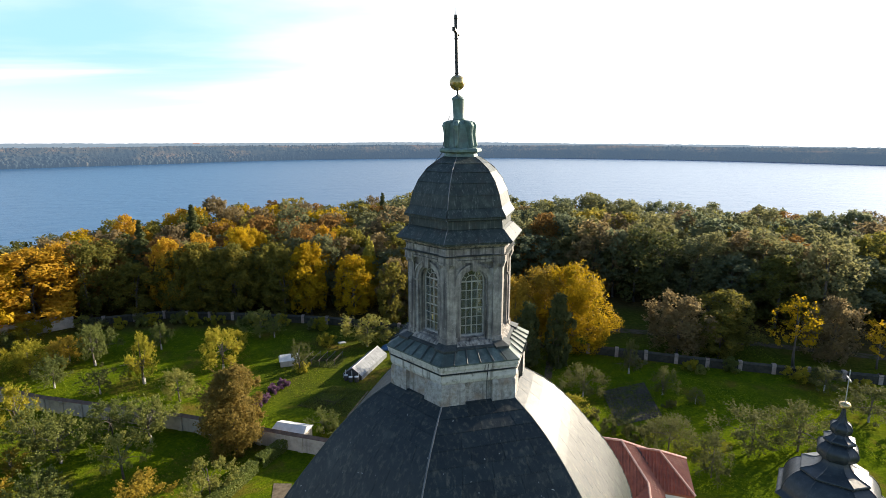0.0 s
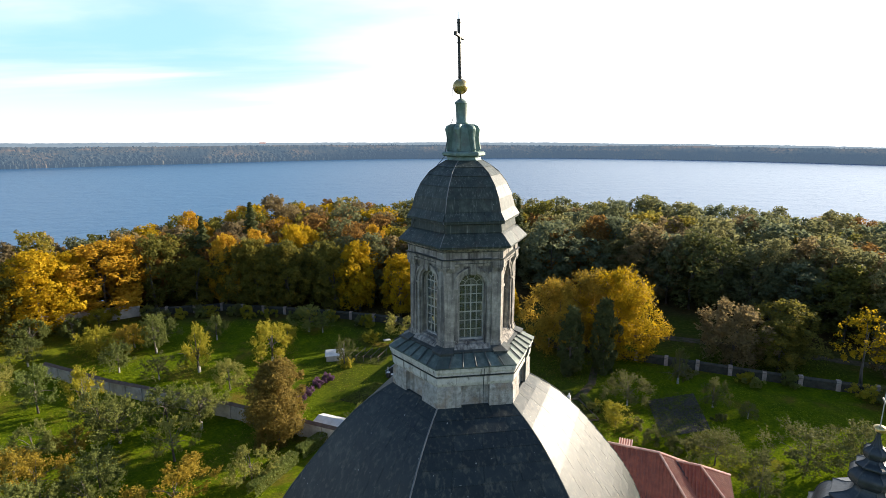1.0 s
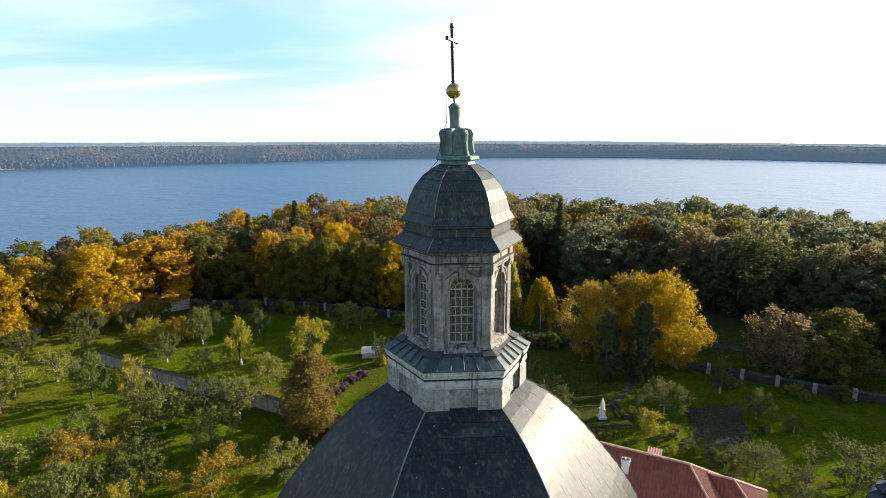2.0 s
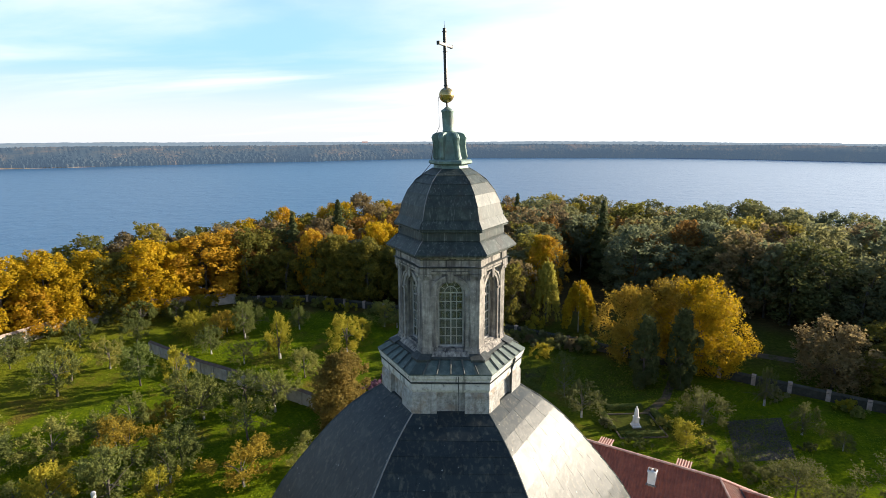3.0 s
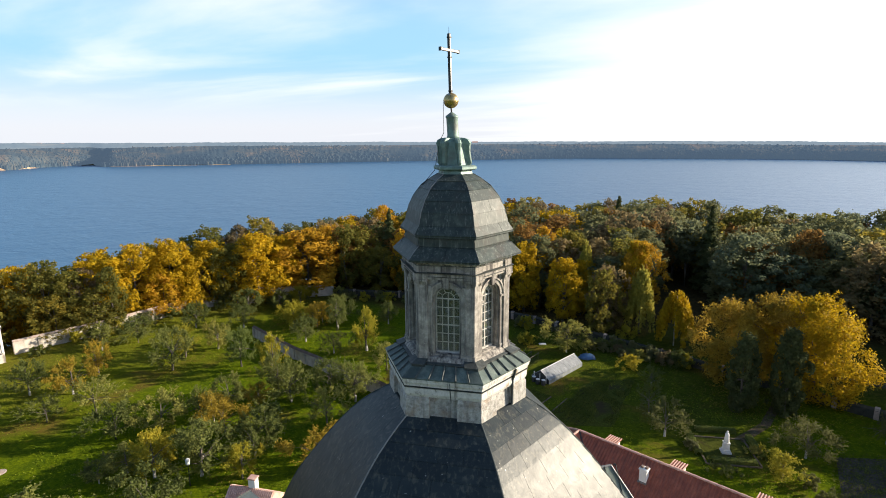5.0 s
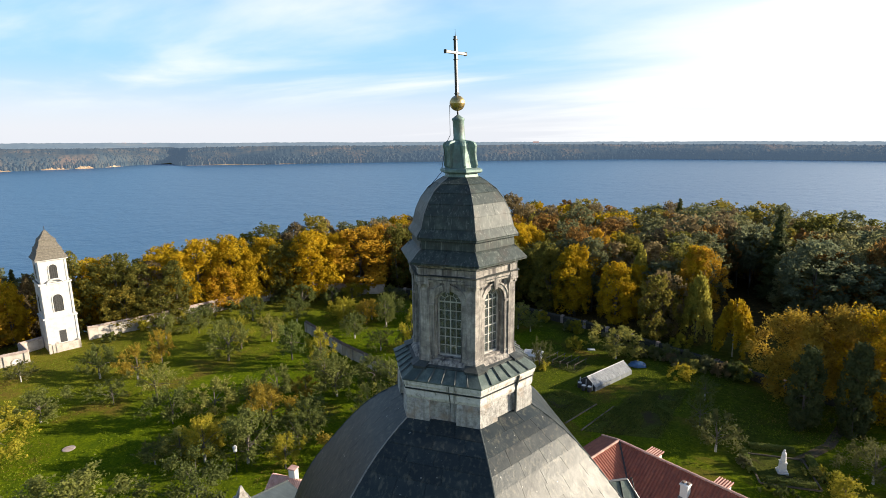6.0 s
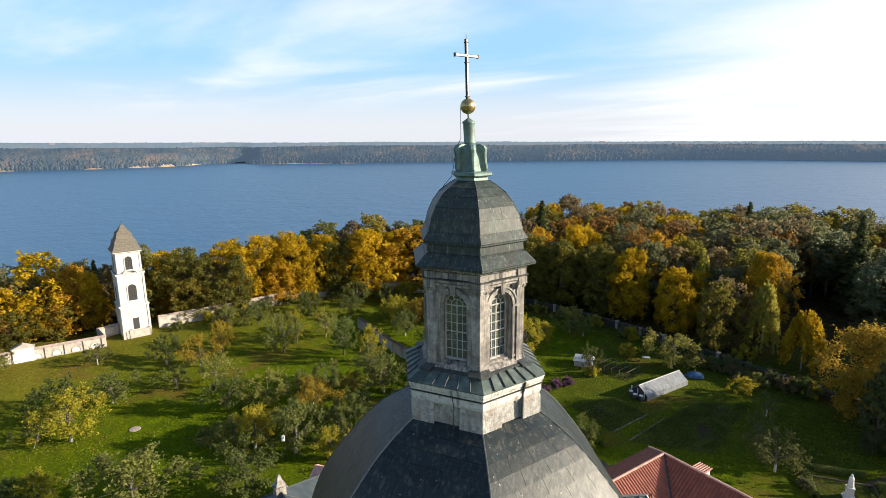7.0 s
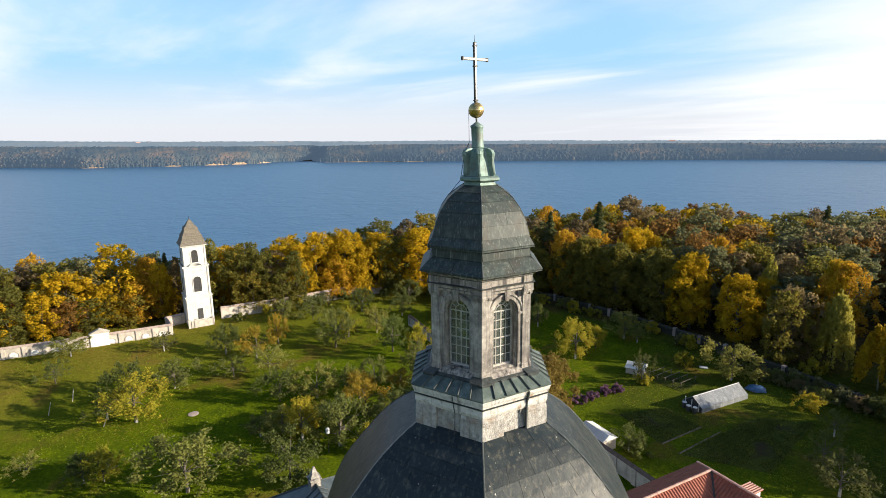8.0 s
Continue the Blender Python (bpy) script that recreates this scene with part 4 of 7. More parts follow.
def build_lantern():
    wall = wall_mesh()
    fg, panes, px = window_parts()
    frame_me = fg.mesh("window_frame", M["frame"])
    rng = random.Random(3)
    band = arch_band(0.560, 0.73, FIELD - 0.02, FIELD + 0.075, 33.62)
    rim = arch_band(0.715, 0.775, FIELD - 0.02, FIELD + 0.115, SPRING - 0.02)
    band.add(rim.v, rim.f)
    for k in (-1, 1):
        band.box(FIELD - 0.02, FIELD + 0.125, k * 0.66 - 0.12, k * 0.66 + 0.12, SPRING - 0.11, SPRING - 0.02)
        band.box(FIELD - 0.02, FIELD + 0.10, k * 0.66 - 0.11, k * 0.66 + 0.11, 33.62, 33.82)
    band_me = band.mesh("arch_moulding", M["stone"])
    key = Geo().add([(FIELD, -0.085, 36.42), (FIELD, 0.085, 36.42), (FIELD, 0.13, 36.80), (FIELD, -0.13, 36.80), (FIELD + 0.15, -0.085, 36.42), (FIELD + 0.15, 0.085, 36.42), (FIELD + 0.17, 0.13, 36.80), (FIELD + 0.17, -0.13, 36.80)],
                    [(4, 5, 6, 7), (0, 4, 7, 3), (1, 2, 6, 5), (3, 7, 6, 2), (0, 1, 5, 4)])
    key_me = key.mesh("keystone", M["stone"])
    for i in range(6):
        m = face_m(i)
        part("lantern_wall", moved(wall, m), None, church, "weathered grey stone lantern wall with arched opening")
        part("arch_moulding", moved(band_me, m), None, church)
        part("keystone", moved(key_me, m), None, church)
        win = part("window", moved(frame_me, m), None, church, "arched window with flaking white glazing bars")
        for p in panes:
            tip = rng.uniform(-0.004, 0.004)
            v = [m @ Vector((px + (tip if k % 2 else -tip), y, z)) for k, (y, z) in enumerate(p)]
            v2 = [q - (m @ Vector((0.004, 0, 0))) for q in v]
            n = len(v)
            me = mesh_of("pane", v + v2, [tuple(range(n)), tuple(reversed(range(n, 2 * n)))] + [(k, n + k, n + (k + 1) % n, (k + 1) % n) for k in range(n)], M["glass"])
            part("pane", me, None, win)
        g = Geo()
        corner_prism(g, i, WALL_R, 0.36, 33.70, 36.52, deep=0.2)
        corner_prism(g, i, WALL_R - 0.065, 0.46, 33.62, 36.50, deep=0.24)
        part("pilaster", g, M["stone"], church, "stained stone corner pilaster")
        g = Geo()
        corner_prism(g, i, WALL_R + 0.07, 0.44, 33.55, 33.68, deep=0.3)
        corner_prism(g, i, WALL_R + 0.04, 0.40, 33.68, 33.78, deep=0.3)
        part("pilaster_base", g, M["stone"], church)
        g = Geo()
        corner_prism(g, i, WALL_R + 0.02, 0.37, 36.52, 36.56, deep=0.3)
        corner_prism(g, i, WALL_R + 0.01, 0.365, 36.56, 36.70, WALL_R + 0.09, 0.42, deep=0.3)
        corner_prism(g, i, WALL_R + 0.12, 0.45, 36.70, 36.78, deep=0.35)
        for f in (0, 1):
            fm = face_m(i - f)
            yy = (0.5 * WALL_R - 0.18) * (-1 if f == 0 else 1)
            for k in (-1, 1):
                c = fm @ Vector((WALL_R * C30 + 0.0, yy + k * 0.15, 36.63))
                d = fm.to_3x3() @ Vector((1, 0, 0))
                g.tube([c - d * 0.02, c + d * 0.07], 0.065, 8)
        part("capital", g, M["stone"], church, "carved scroll capital")
        # sheet-covered pedestal under each pilaster
        g = Geo()
        corner_prism(g, i, 2.60, 0.52, 33.10, 33.44, deep=0.5)
        corner_prism(g, i, 2.63, 0.54, 33.44, 33.47, deep=0.5)
        corner_prism(g, i, 2.62, 0.535, 33.47, 33.60, 2.27, 0.42, deep=0.25)
        part("pedestal", g, M["upstand"], church, "dark metal-covered pedestal")
    g = Geo()
    g.loft([(2.24, 36.78), (2.24, 36.88), (2.28, 36.89), (2.28, 36.98), (2.34, 37.03), (2.20, 37.04), (2.20, 37.30), (2.26, 37.32), (2.30, 37.38), (2.42, 37.42), (2.46, 37.48), (2.5, 37.56), (1.4, 37.6)], cap=False)
    for i in range(6):
        corner_prism(g, i, 2.27, 0.42, 37.05, 37.31, deep=0.3)
        corner_prism(g, i, 2.31, 0.43, 36.79, 36.975, deep=0.3)
    part("entablature", g, M["stone"], church, "pale banded stone entablature")
    # dark rings painted in as ledge shadow lines; the last marks the base cornice
    for r, z in ((2.372, 37.032), (2.305, 36.884), (2.30, 37.318), (3.03, 32.66)):
        g = Geo().loft([(r - 0.2, z + 0.012), (r, z - 0.004), (r, z + 0.012), (r - 0.2, z + 0.03)], cap=False)
        part("ledge_shade_line", g, M["upstand"], church, "thin dark ring on a stone ledge, standing for its shadow line")
    g = Geo().loft([(2.50, 33.2), (2.46, 33.42), (2.50, 33.44), (2.50, 33.47), (2.36, 33.51)], cap=False)
    part("riser", g, M["upstand"], church, "dark folded metal upstand under the windows")
    for i in range(6):
        m = face_m(i)
        for k in range(1, 6):
            y = (k / 6 - 0.5) * 2.5
            part("riser_fold", Geo().tube([m @ Vector((2.50 * C30 + 0.02, y, 33.36)), m @ Vector((2.47 * C30 + 0.02, y, 33.46))], 0.024, 4), M["seam"], church)
    g = Geo().loft([(2.36, 33.505), (2.20, 33.66), (1.9, 33.70)], cap=False)
    part("lantern_sill", g, M["stone"], church)
    g = Geo().loft([(1.95, 33.30), (1.95, 33.36)])
    part("lantern_floor", g, M["inside"], church)
    g = Geo().loft([(1.95, 37.12), (1.95, 37.18)])
    part("lantern_ceiling", g, M["inside"], church)
    # the limewashed base: rough plinth, corner blocks, moulded cornice
    g = Geo().loft([(2.82, 31.12), (2.78, 31.5), (2.76, 32.32), (2.6, 32.34)], cap=False)
    part("lantern_base", g, M["plinth"], church, "rough grey plastered base of the lantern")
    for i in range(6):
        g = Geo()
        corner_prism(g, i, 3.04, 1.00, 31.10, 31.24, 2.98, 0.95, deep=0.24)
        corner_prism(g, i, 2.98, 0.95, 31.24, 32.12, 2.96, 0.93, deep=0.24)
        corner_prism(g, i, 2.96, 0.93, 32.12, 32.26, 2.90, 0.88, deep=0.24)
        part("base_block", g, M["plinth"], church)
    g = Geo().loft([(2.7, 32.24), (2.92, 32.26), (2.96, 32.34), (2.98, 32.40), (2.98, 32.60), (3.00, 32.63), (2.92, 32.64), (2.92, 32.70), (3.01, 32.71), (3.02, 32.78), (3.07, 32.86), (3.08, 32.96), (3.11, 32.98), (3.11, 33.03), (2.5, 33.1)], cap=False)
    part("base_cornice", g, M["render"], church, "flaking limewashed cornice")
    m = face_m(0)
    part("downpipe", Geo().tube([m @ Vector((2.72, 0.50, 33.0)), m @ Vector((2.65, 0.50, 32.68)), m @ Vector((2.58, 0.50, 32.5)), m @ Vector((2.57, 0.50, 31.45))], 0.045, 7), M["seam"], church)
    m = face_m(5)
    part("conductor_cable", Geo().tube([m @ Vector((2.74, 0.30, 33.0)), m @ Vector((2.66, 0.30, 32.6)), m @ Vector((2.56, 0.31, 32.2)), m @ Vector((2.60, 0.30, 31.3))], 0.018, 5), M["seam"], church)
    skirt = [(2.50, 33.40), (3.13, 33.06)]
    g = Geo().loft([(2.50, 33.39), (3.125, 33.05), (3.125, 33.02), (2.5, 33.0)], cap=False)
    core = part("base_roof", g, M["skirt"], church, "green mossy standing-seam skirt roof")
    for i in range(6):
        for k in range(6):
            v, f = sheet(skirt, i, 0.0, profile_length(skirt) + 0.02, k / 6, (k + 1) / 6, 0.008, 0.004, 0.004)
            part("roof_panel", mesh_of("roof_panel", v, f, M["skirt"]), None, core)
        m = face_m(i)
        for k in range(1, 6):
            a, b = (k / 6 - 0.5) * 2.50, (k / 6 - 0.5) * 3.13
            part("standing_seam", Geo().tube([m @ Vector((2.50 * C30 + 0.01, a, 33.445)), m @ Vector((3.14 * C30 + 0.01, b, 33.10))], 0.028, 4), M["seam"], core)


def build_lucarne():
    """A small hipped lucarne standing out of the dome's garden face."""
    m = face_m(1)
    top, end, tail = (8.0, 0, 26.17), 9.0, 5.5
    foot = [(tail, -1.15, 24.3), (end, -1.15, 24.3), (end, 1.15, 24.3), (tail, 1.15, 24.3), (tail, 0, 26.2), top]
    g = Geo().add([m @ Vector(p) for p in foot], [(0, 1, 5, 4), (2, 3, 4, 5), (1, 2, 5), (3, 0, 4), (0, 3, 2, 1)])
    roof = part("lucarne_roof", g, M["skirt"], church, "hipped grey-green metal roof of a dome lucarne")
    for a, b in ((foot[4], top), (top, foot[1]), (top, foot[2])):
        part("hip_roll", Geo().tube([m @ Vector(a), m @ Vector(b)], 0.06, 6), M["palemetal"], roof)
    for s in (-1, 1):
        for k in range(4):
            x = tail + 0.9 + 0.62 * k
            part("standing_seam", Geo().tube([m @ Vector((x, 0.02 * s, 26.2)), m @ Vector((x, 1.15 * s, 24.33))], 0.03, 4), M["seam"], roof)
    part("lucarne_wall", Geo().box(tail, end - 0.25, -0.95, 0.95, 21.5, 24.32, m), M["render"], church)


build_dome_core = build_dome()
build_lantern()
build_lucarne()
build_spire()
g = Geo().loft(CUPOLA + [(2.64, 37.50), (2.3, 37.50)])
cupola = part("cupola", g, M["zinc_dome"], church, "bell-shaped cupola of green-grey metal sheets")
for i in range(6):
    a = radians(60 * i)
    # corner 5 gets the paler rib here too
    part("cupola_rib", Geo().tube([((r + 0.008) * math.cos(a), (r + 0.008) * math.sin(a), z + 0.008) for r, z in CUPOLA], 0.02, 5), M["seam"] if i != 5 else M["palemetal"], church)

# ---- church: corner turret and side wing ----


def chamfered(profile, steps=3):
    """A square plan with cut corners drawn up along a profile of (corner radius, height) rows."""
    rows = [(0.93 * r, z) for r, z in rounded(profile, steps)]
    corners = [radians(-123 + 90 * q + d) for q in range(4) for d in (-28, 28)]
    g = Geo()
    g.v = [(r * math.cos(a), r * math.sin(a), z) for r, z in rows for a in corners]
    g.f = [(8 * k + c, 8 * k + (c + 1) % 8, 8 * k + 8 + (c + 1) % 8, 8 * k + 8 + c) for k in range(len(rows) - 1) for c in range(8)]
    g.f += [tuple(range(8)), tuple(8 * len(rows) - 8 + c for c in reversed(range(8)))]
    return g, rows, corners


def build_turret():
    t = thing("turret", (18.81, 24.75, 0), 0.0, label="dark sheet-metal bulb turret of the church front", category="tower")
    tiers = (("spike", [(0.045, 28.90), (0.08, 28.62), (0.15, 28.35), (0.26, 28.12)]),
             ("upper_bulb", [(0.24, 28.16), (0.42, 28.05), (0.52, 27.88), (0.46, 27.70), (0.35, 27.58), (0.34, 27.50)]),
             ("middle_bulb", [(0.34, 27.55), (0.46, 27.42), (0.72, 27.32), (0.76, 27.25), (0.66, 27.17), (0.56, 27.05)]),
             ("lower_bulb", [(0.55, 27.12), (0.80, 27.00), (0.98, 26.80), (0.98, 26.60), (0.84, 26.40), (0.66, 26.26), (0.62, 26.12)]),
             ("flared_roof", [(0.63, 26.22), (0.72, 26.02), (1.02, 25.80), (1.50, 25.66), (1.64, 25.62), (1.66, 25.54), (1.54, 25.46)]),
             ("bell_roof", [(1.50, 25.52), (1.86, 25.34), (2.18, 25.02), (2.38, 24.66), (2.46, 24.40), (2.66, 24.26), (2.72, 24.18), (2.60, 24.12)]))
    for name, profile in tiers:
        g, rows, corners = chamfered(profile)
        tier = part(name, g, M["turretmetal"], t)
        for a in corners:
            part("corner_roll", Geo().tube([(r * math.cos(a), r * math.sin(a), z) for r, z in rows], 0.028, 5), M["turretmetal"], tier)
    part("turret_wall", Geo().loft([(1.9, 0), (1.9, 23.8), (2.05, 24.0), (2.1, 24.2)], sides=8, turn=-123), M["white"], t)
    prof = [(0.25 * math.sin(math.pi * k / 12) + 0.004, 29.0 - 0.17 * math.cos(math.pi * k / 12)) for k in range(13)]
    part("gilded_ball", Geo().loft(prof, sides=20), M["gold"], t, smooth=True)
    g = Geo().tube([(0, 0, 29.15), (0.02, 0.02, 30.75)], 0.022, 6)
    m = Matrix.Translation((0.02, 0.02, 30.3)) @ Matrix.Rotation(radians(70), 4, "Z")
    g.box(-0.32, 0.32, -0.025, 0.025, -0.03, 0.04, m)
    part("cross", g, M["crossmetal"], t)


def gable_roof(length, width, z0, z1, hip0=0.0, hip1=0.0, over=0.0):
    """A roof along x from 0 to length, hipped at either end where asked."""
    w = width / 2 + over
    v = [(-over, -w, z0), (length + over, -w, z0), (length + over, w, z0), (-over, w, z0), (hip0, 0, z1), (length - hip1, 0, z1)]
    f = [(0, 1, 5, 4), (2, 3, 4, 5), (1, 2, 5), (3, 0, 4), (0, 3, 2, 1)]
    return Geo().add(v, f)


def build_wing():
    t = thing("church_wing", (-23.4, 27.1, 0), -11.3, label="side wing of the church with hipped grey-green metal roof", category="church")
    g = gable_roof(18, 15, 8.2, 13.3)
    g.add([(-7, -7.5, 8.2), (-7, 7.5, 8.2), (0, 0, 13.3), (0, -7.5, 8.2), (0, 7.5, 8.2)], [(0, 2, 1), (0, 3, 2), (1, 2, 4)])
    roof = part("wing_roof", g, M["metalgreen"], t)
    for s in (-1, 1):
        for k in range(1, 24):
            x = k * 0.75
            part("standing_seam", Geo().tube([(x, 0.02 * s, 13.33), (x, 7.5 * s, 8.23)], 0.035, 4, False), M["seam"], roof)
        part("hip_roll", Geo().tube([(0, 0, 13.34), (-7, 7.5 * s, 8.24)], 0.07, 5), M["seam"], roof)
    for k in range(-9, 10):
        y = k * 0.78
        f = 1 - abs(y) / 7.5
        part("standing_seam", Geo().tube([(-7, y, 8.23), (-7 + 7 * f, y, 8.23 + 5.1 * f)], 0.035, 4, False), M["seam"], roof)
    part("ridge_roll", Geo().tube([(0, 0, 13.36), (18, 0, 13.36)], 0.08, 6), M["seam"], roof)
    part("wing_wall", Geo().box(-6.6, 17.5, -7.1, 7.1, 0, 8.15), M["white"], t)
    g = Geo()
    g.box(-0.42, 0.42, -0.46, 0.46, 12.9, 13.75, None, 0.05)
    g.box(-0.50, 0.50, -0.54, 0.54, 13.75, 13.86, None, 0.04)
    g.box(-0.34, 0.34, -0.38, 0.38, 13.86, 14.15, None, 0.1)
    g.box(-0.26, 0.26, -0.28, 0.28, 14.15, 14.8, None, 0.2)
    part("pinnacle", g, M["stone"], t, "stubby weathered stone pinnacle")


build_turret()
build_wing()

# ---- monastery range with red tiled roof ----


def tiled(corners, name, mat, parent, rows, rib):
    """Rolls of tiles running straight down a plane roof slope given by its corners, the first two along the eave."""
    pts = [Vector(p) for p in corners]
    nrm = (pts[1] - pts[0]).cross(pts[-1] - pts[0]).normalized()
    if nrm.z < 0:
        nrm = -nrm
    along_eave = Vector((0, 0, 1)).cross(nrm).normalized()
    up = nrm.cross(along_eave)
    flat = [((p - pts[0]).dot(along_eave), (p - pts[0]).dot(up)) for p in pts]
    lo_s, hi_s = min(p[0] for p in flat), max(p[0] for p in flat)
    n = max(2, round((hi_s - lo_s) / rib))

    def span(at):
        hits = []
        for (s0, t0), (s1, t1) in zip(flat, flat[1:] + flat[:1]):
            if min(s0, s1) <= at <= max(s0, s1) and abs(s1 - s0) > 1e-6:
                hits.append(t0 + (t1 - t0) * (at - s0) / (s1 - s0))
        return (min(hits), max(hits)) if len(hits) > 1 else (0.0, 0.0)

    v, f = [], []
    for k in range(n):
        edges = [lo_s + (hi_s - lo_s) * min(0.9999, max(0.0001, (k + q) / n)) for q in (0.0, 0.22, 0.5, 0.78, 1.0)]
        reach = [span(e) for e in edges]
        steps = max(1, round(rows * (reach[2][1] - reach[2][0]) / 6.7))
        for row in range(steps):
            base = len(v)
            for part_way, raised in ((row / steps, 0.035), ((row + 1) / steps, 0.0)):
                for e, (t0, t1), roll in zip(edges, reach, (0.01, 0.02, 0.105, 0.02, 0.01)):
                    v.append(pts[0] + along_eave * e + up * (t0 + (t1 - t0) * part_way) + nrm * (roll + raised))
            f += [(base + q, base + q + 1, base + q + 6, base + q + 5) for q in range(4)]
    ob = part(name, mesh_of(name, v, f, mat), mat, parent)
    ob["kind"] = "stuff"
    return ob


def roof_block(t, name, faces, mat):
    """A roof of plane slopes: a deck of some thickness with rolls of tiles on every slope."""
    g = Geo()
    for corners in faces:
        n = len(corners)
        g.add(list(corners) + [(x, y, z - 0.25) for x, y, z in corners],
              [tuple(range(n)), tuple(range(2 * n - 1, n - 1, -1))] + [(i, i + n, (i + 1) % n + n, (i + 1) % n) for i in range(n)])
    part(name, g, mat, t)
    for corners in faces:
        tiled(corners, "tile_slope", mat, t, 14, 0.34)


def cap_run(t, name, a, b, r=0.13):
    """Half-round capping tiles laid end to end from a to b."""
    a, b = Vector(a), Vector(b)
    n = max(2, round((b - a).length / 0.42))
    g = Geo()
    for k in range(n):
        g.tube([a.lerp(b, k / n), a.lerp(b, (k + 1.08) / n)], r * (1.0 if k % 2 else 0.90), 6)
    part(name, g, M["tileold"], t)


def red_house():
    t = thing("monastery_range", (-3.2, 58.8, 0), -14.5, label="long monastery range with hipped red tile roof and white chimneys", category="building")
    w, z0, z1, tile = 5.4, 6.0, 9.9, M["tile"]
    x0, x1 = 0.4, 21.8
    low = (24.4, -3.25, 7.55)
    far = 13.0
    # main roof along x; at its near end a cross wing of the same height runs towards the church
    roof_block(t, "roof_deck", [
        [(x0 + w, -w, z0), (x1 + 0.3, -w, z0), low, (x1, 0, z1), (x0, 0, z1)],
        [(x0 - w, w, z0), (26.1, w, z0), (x1, 0, z1), (x0, 0, z1)],
        [(26.1, -1.55, z0), (26.1, w, z0), (x1, 0, z1), low],
    ], tile)
    roof_block(t, "wing_deck", [
        [(x0 - w, -far, z0), (x0 - w, w, z0), (x0, 0, z1), (x0, -far, z1)],
        [(x0 + w, -far, z0), (x0 + w, -w, z0), (x0, 0, z1), (x0, -far, z1)],
    ], tile)
    # low cross wing from the far hip, and the lower set-back roof beyond it
    roof_block(t, "low_wing_deck", [
        [(22.4, -far, z0), (22.4, -w, z0), low, (24.4, -far, 7.55)],
        [(26.1, -far, z0), (26.1, -1.55, z0), low, (24.4, -far, 7.55)],
    ], tile)
    roof_block(t, "annexe_deck", [
        [(22.2, -1.75, z0), (29.0, -1.75, z0), (25.8, 1.65, 8.4), (22.2, 1.65, 8.4)],
        [(22.2, 5.05, z0), (29.0, 5.05, z0), (25.8, 1.65, 8.4), (22.2, 1.65, 8.4)],
        [(29.0, -1.75, z0), (29.0, 5.05, z0), (25.8, 1.65, 8.4)],
    ], tile)
    up = 0.12
    for name, a, b in (("ridge", (x0, 0, z1 + up), (x1, 0, z1 + up)), ("ridge", (x0, -far, z1 + up), (x0, 0, z1 + up)), ("hip_ridge", (x0, 0, z1 + up), (x0 - w, w, z0 + up)),
                       ("hip_ridge", (x1, 0, z1 + up), (low[0], low[1], low[2] + up)), ("hip_ridge", (x1, 0, z1 + up), (26.1, w, z0 + up)), ("ridge", (low[0], low[1], low[2] + up), (24.4, -far, 7.55 + up)),
                       ("ridge", (23.5, 1.65, 8.4 + up), (25.8, 1.65, 8.4 + up)), ("hip_ridge", (25.8, 1.65, 8.4 + up), (29.0, 5.05, z0 + up)), ("hip_ridge", (25.8, 1.65, 8.4 + up), (29.0, -1.75, z0 + up))):
        cap_run(t, name, a, b)
    for a, b in (((x0, 0, z1 + 0.1), (x0 + w, -w, z0 + 0.1)), ((23.5, 1.65, 8.5), (26.1, -1.2, z0 + 0.1))):
        part("valley_gutter", Geo().tube([a, b], 0.11, 5), M["darkvoid"], t)
    part("range_wall", Geo().box(x0 - w + 0.4, 25.7, -w + 0.5, w - 0.5, 0, z0 - 0.02), M["white"], t)
    part("annexe_wall", Geo().box(25.7, 28.6, -1.35, 4.65, 0, z0 - 0.02), M["white"], t)
    part("wing_wall", Geo().box(x0 - w + 0.4, x0 + w - 0.4, -far + 0.3, -w + 0.5, 0, z0 - 0.02), M["white"], t)
    part("low_wing_wall", Geo().box(22.8, 25.7, -far + 0.3, -w + 0.5, 0, z0 - 0.02), M["white"], t)
    for x, y in ((8.55, -1.75), (16.1, -1.75)):
        z = z1 - abs(y) * (z1 - z0) / w
        g = Geo().box(x - 0.36, x + 0.36, y - 0.32, y + 0.32, z - 0.6, z + 1.25)
        g.box(x - 0.43, x + 0.43, y - 0.39, y + 0.39, z + 1.1, z + 1.22)
        ch = part("chimney", g, M["white"], t)
        part("chimney_flashing", Geo().box(x - 0.46, x + 0.46, y - 0.45, y + 0.40, z - 0.35, z - 0.12), M["palemetal"], ch)
        for dx, dy in ((-0.22, 0.0), (0.22, 0.08)):
            part("chimney_pot", Geo().box(x + dx - 0.14, x + dx + 0.14, y + dy - 0.2, y + dy + 0.2, z + 1.22, z + 1.42, None, 0.04), M["copingdark"], ch)
    for x in (3.9, 10.8, 18.5):
        g = Geo().box(x - 0.56, x + 0.56, 0.35, 1.5, z1 - 1.5, z1 - 0.16)
        do = part("dormer", g, M["white"], t, "small lean-to dormer with pale tile ribs")
        part("dormer_roof", Geo().box(x - 0.66, x + 0.66, 0.10, 1.7, z1 - 0.16, z1 - 0.06), M["tile"], do)
        for k in range(6):
            xx = x - 0.62 + 0.248 * k
            part("rib", Geo().tube([(xx, 0.08, z1 - 0.03), (xx, 1.75, z1 - 0.05)], 0.06, 5), M["tileold"], do)


red_house()


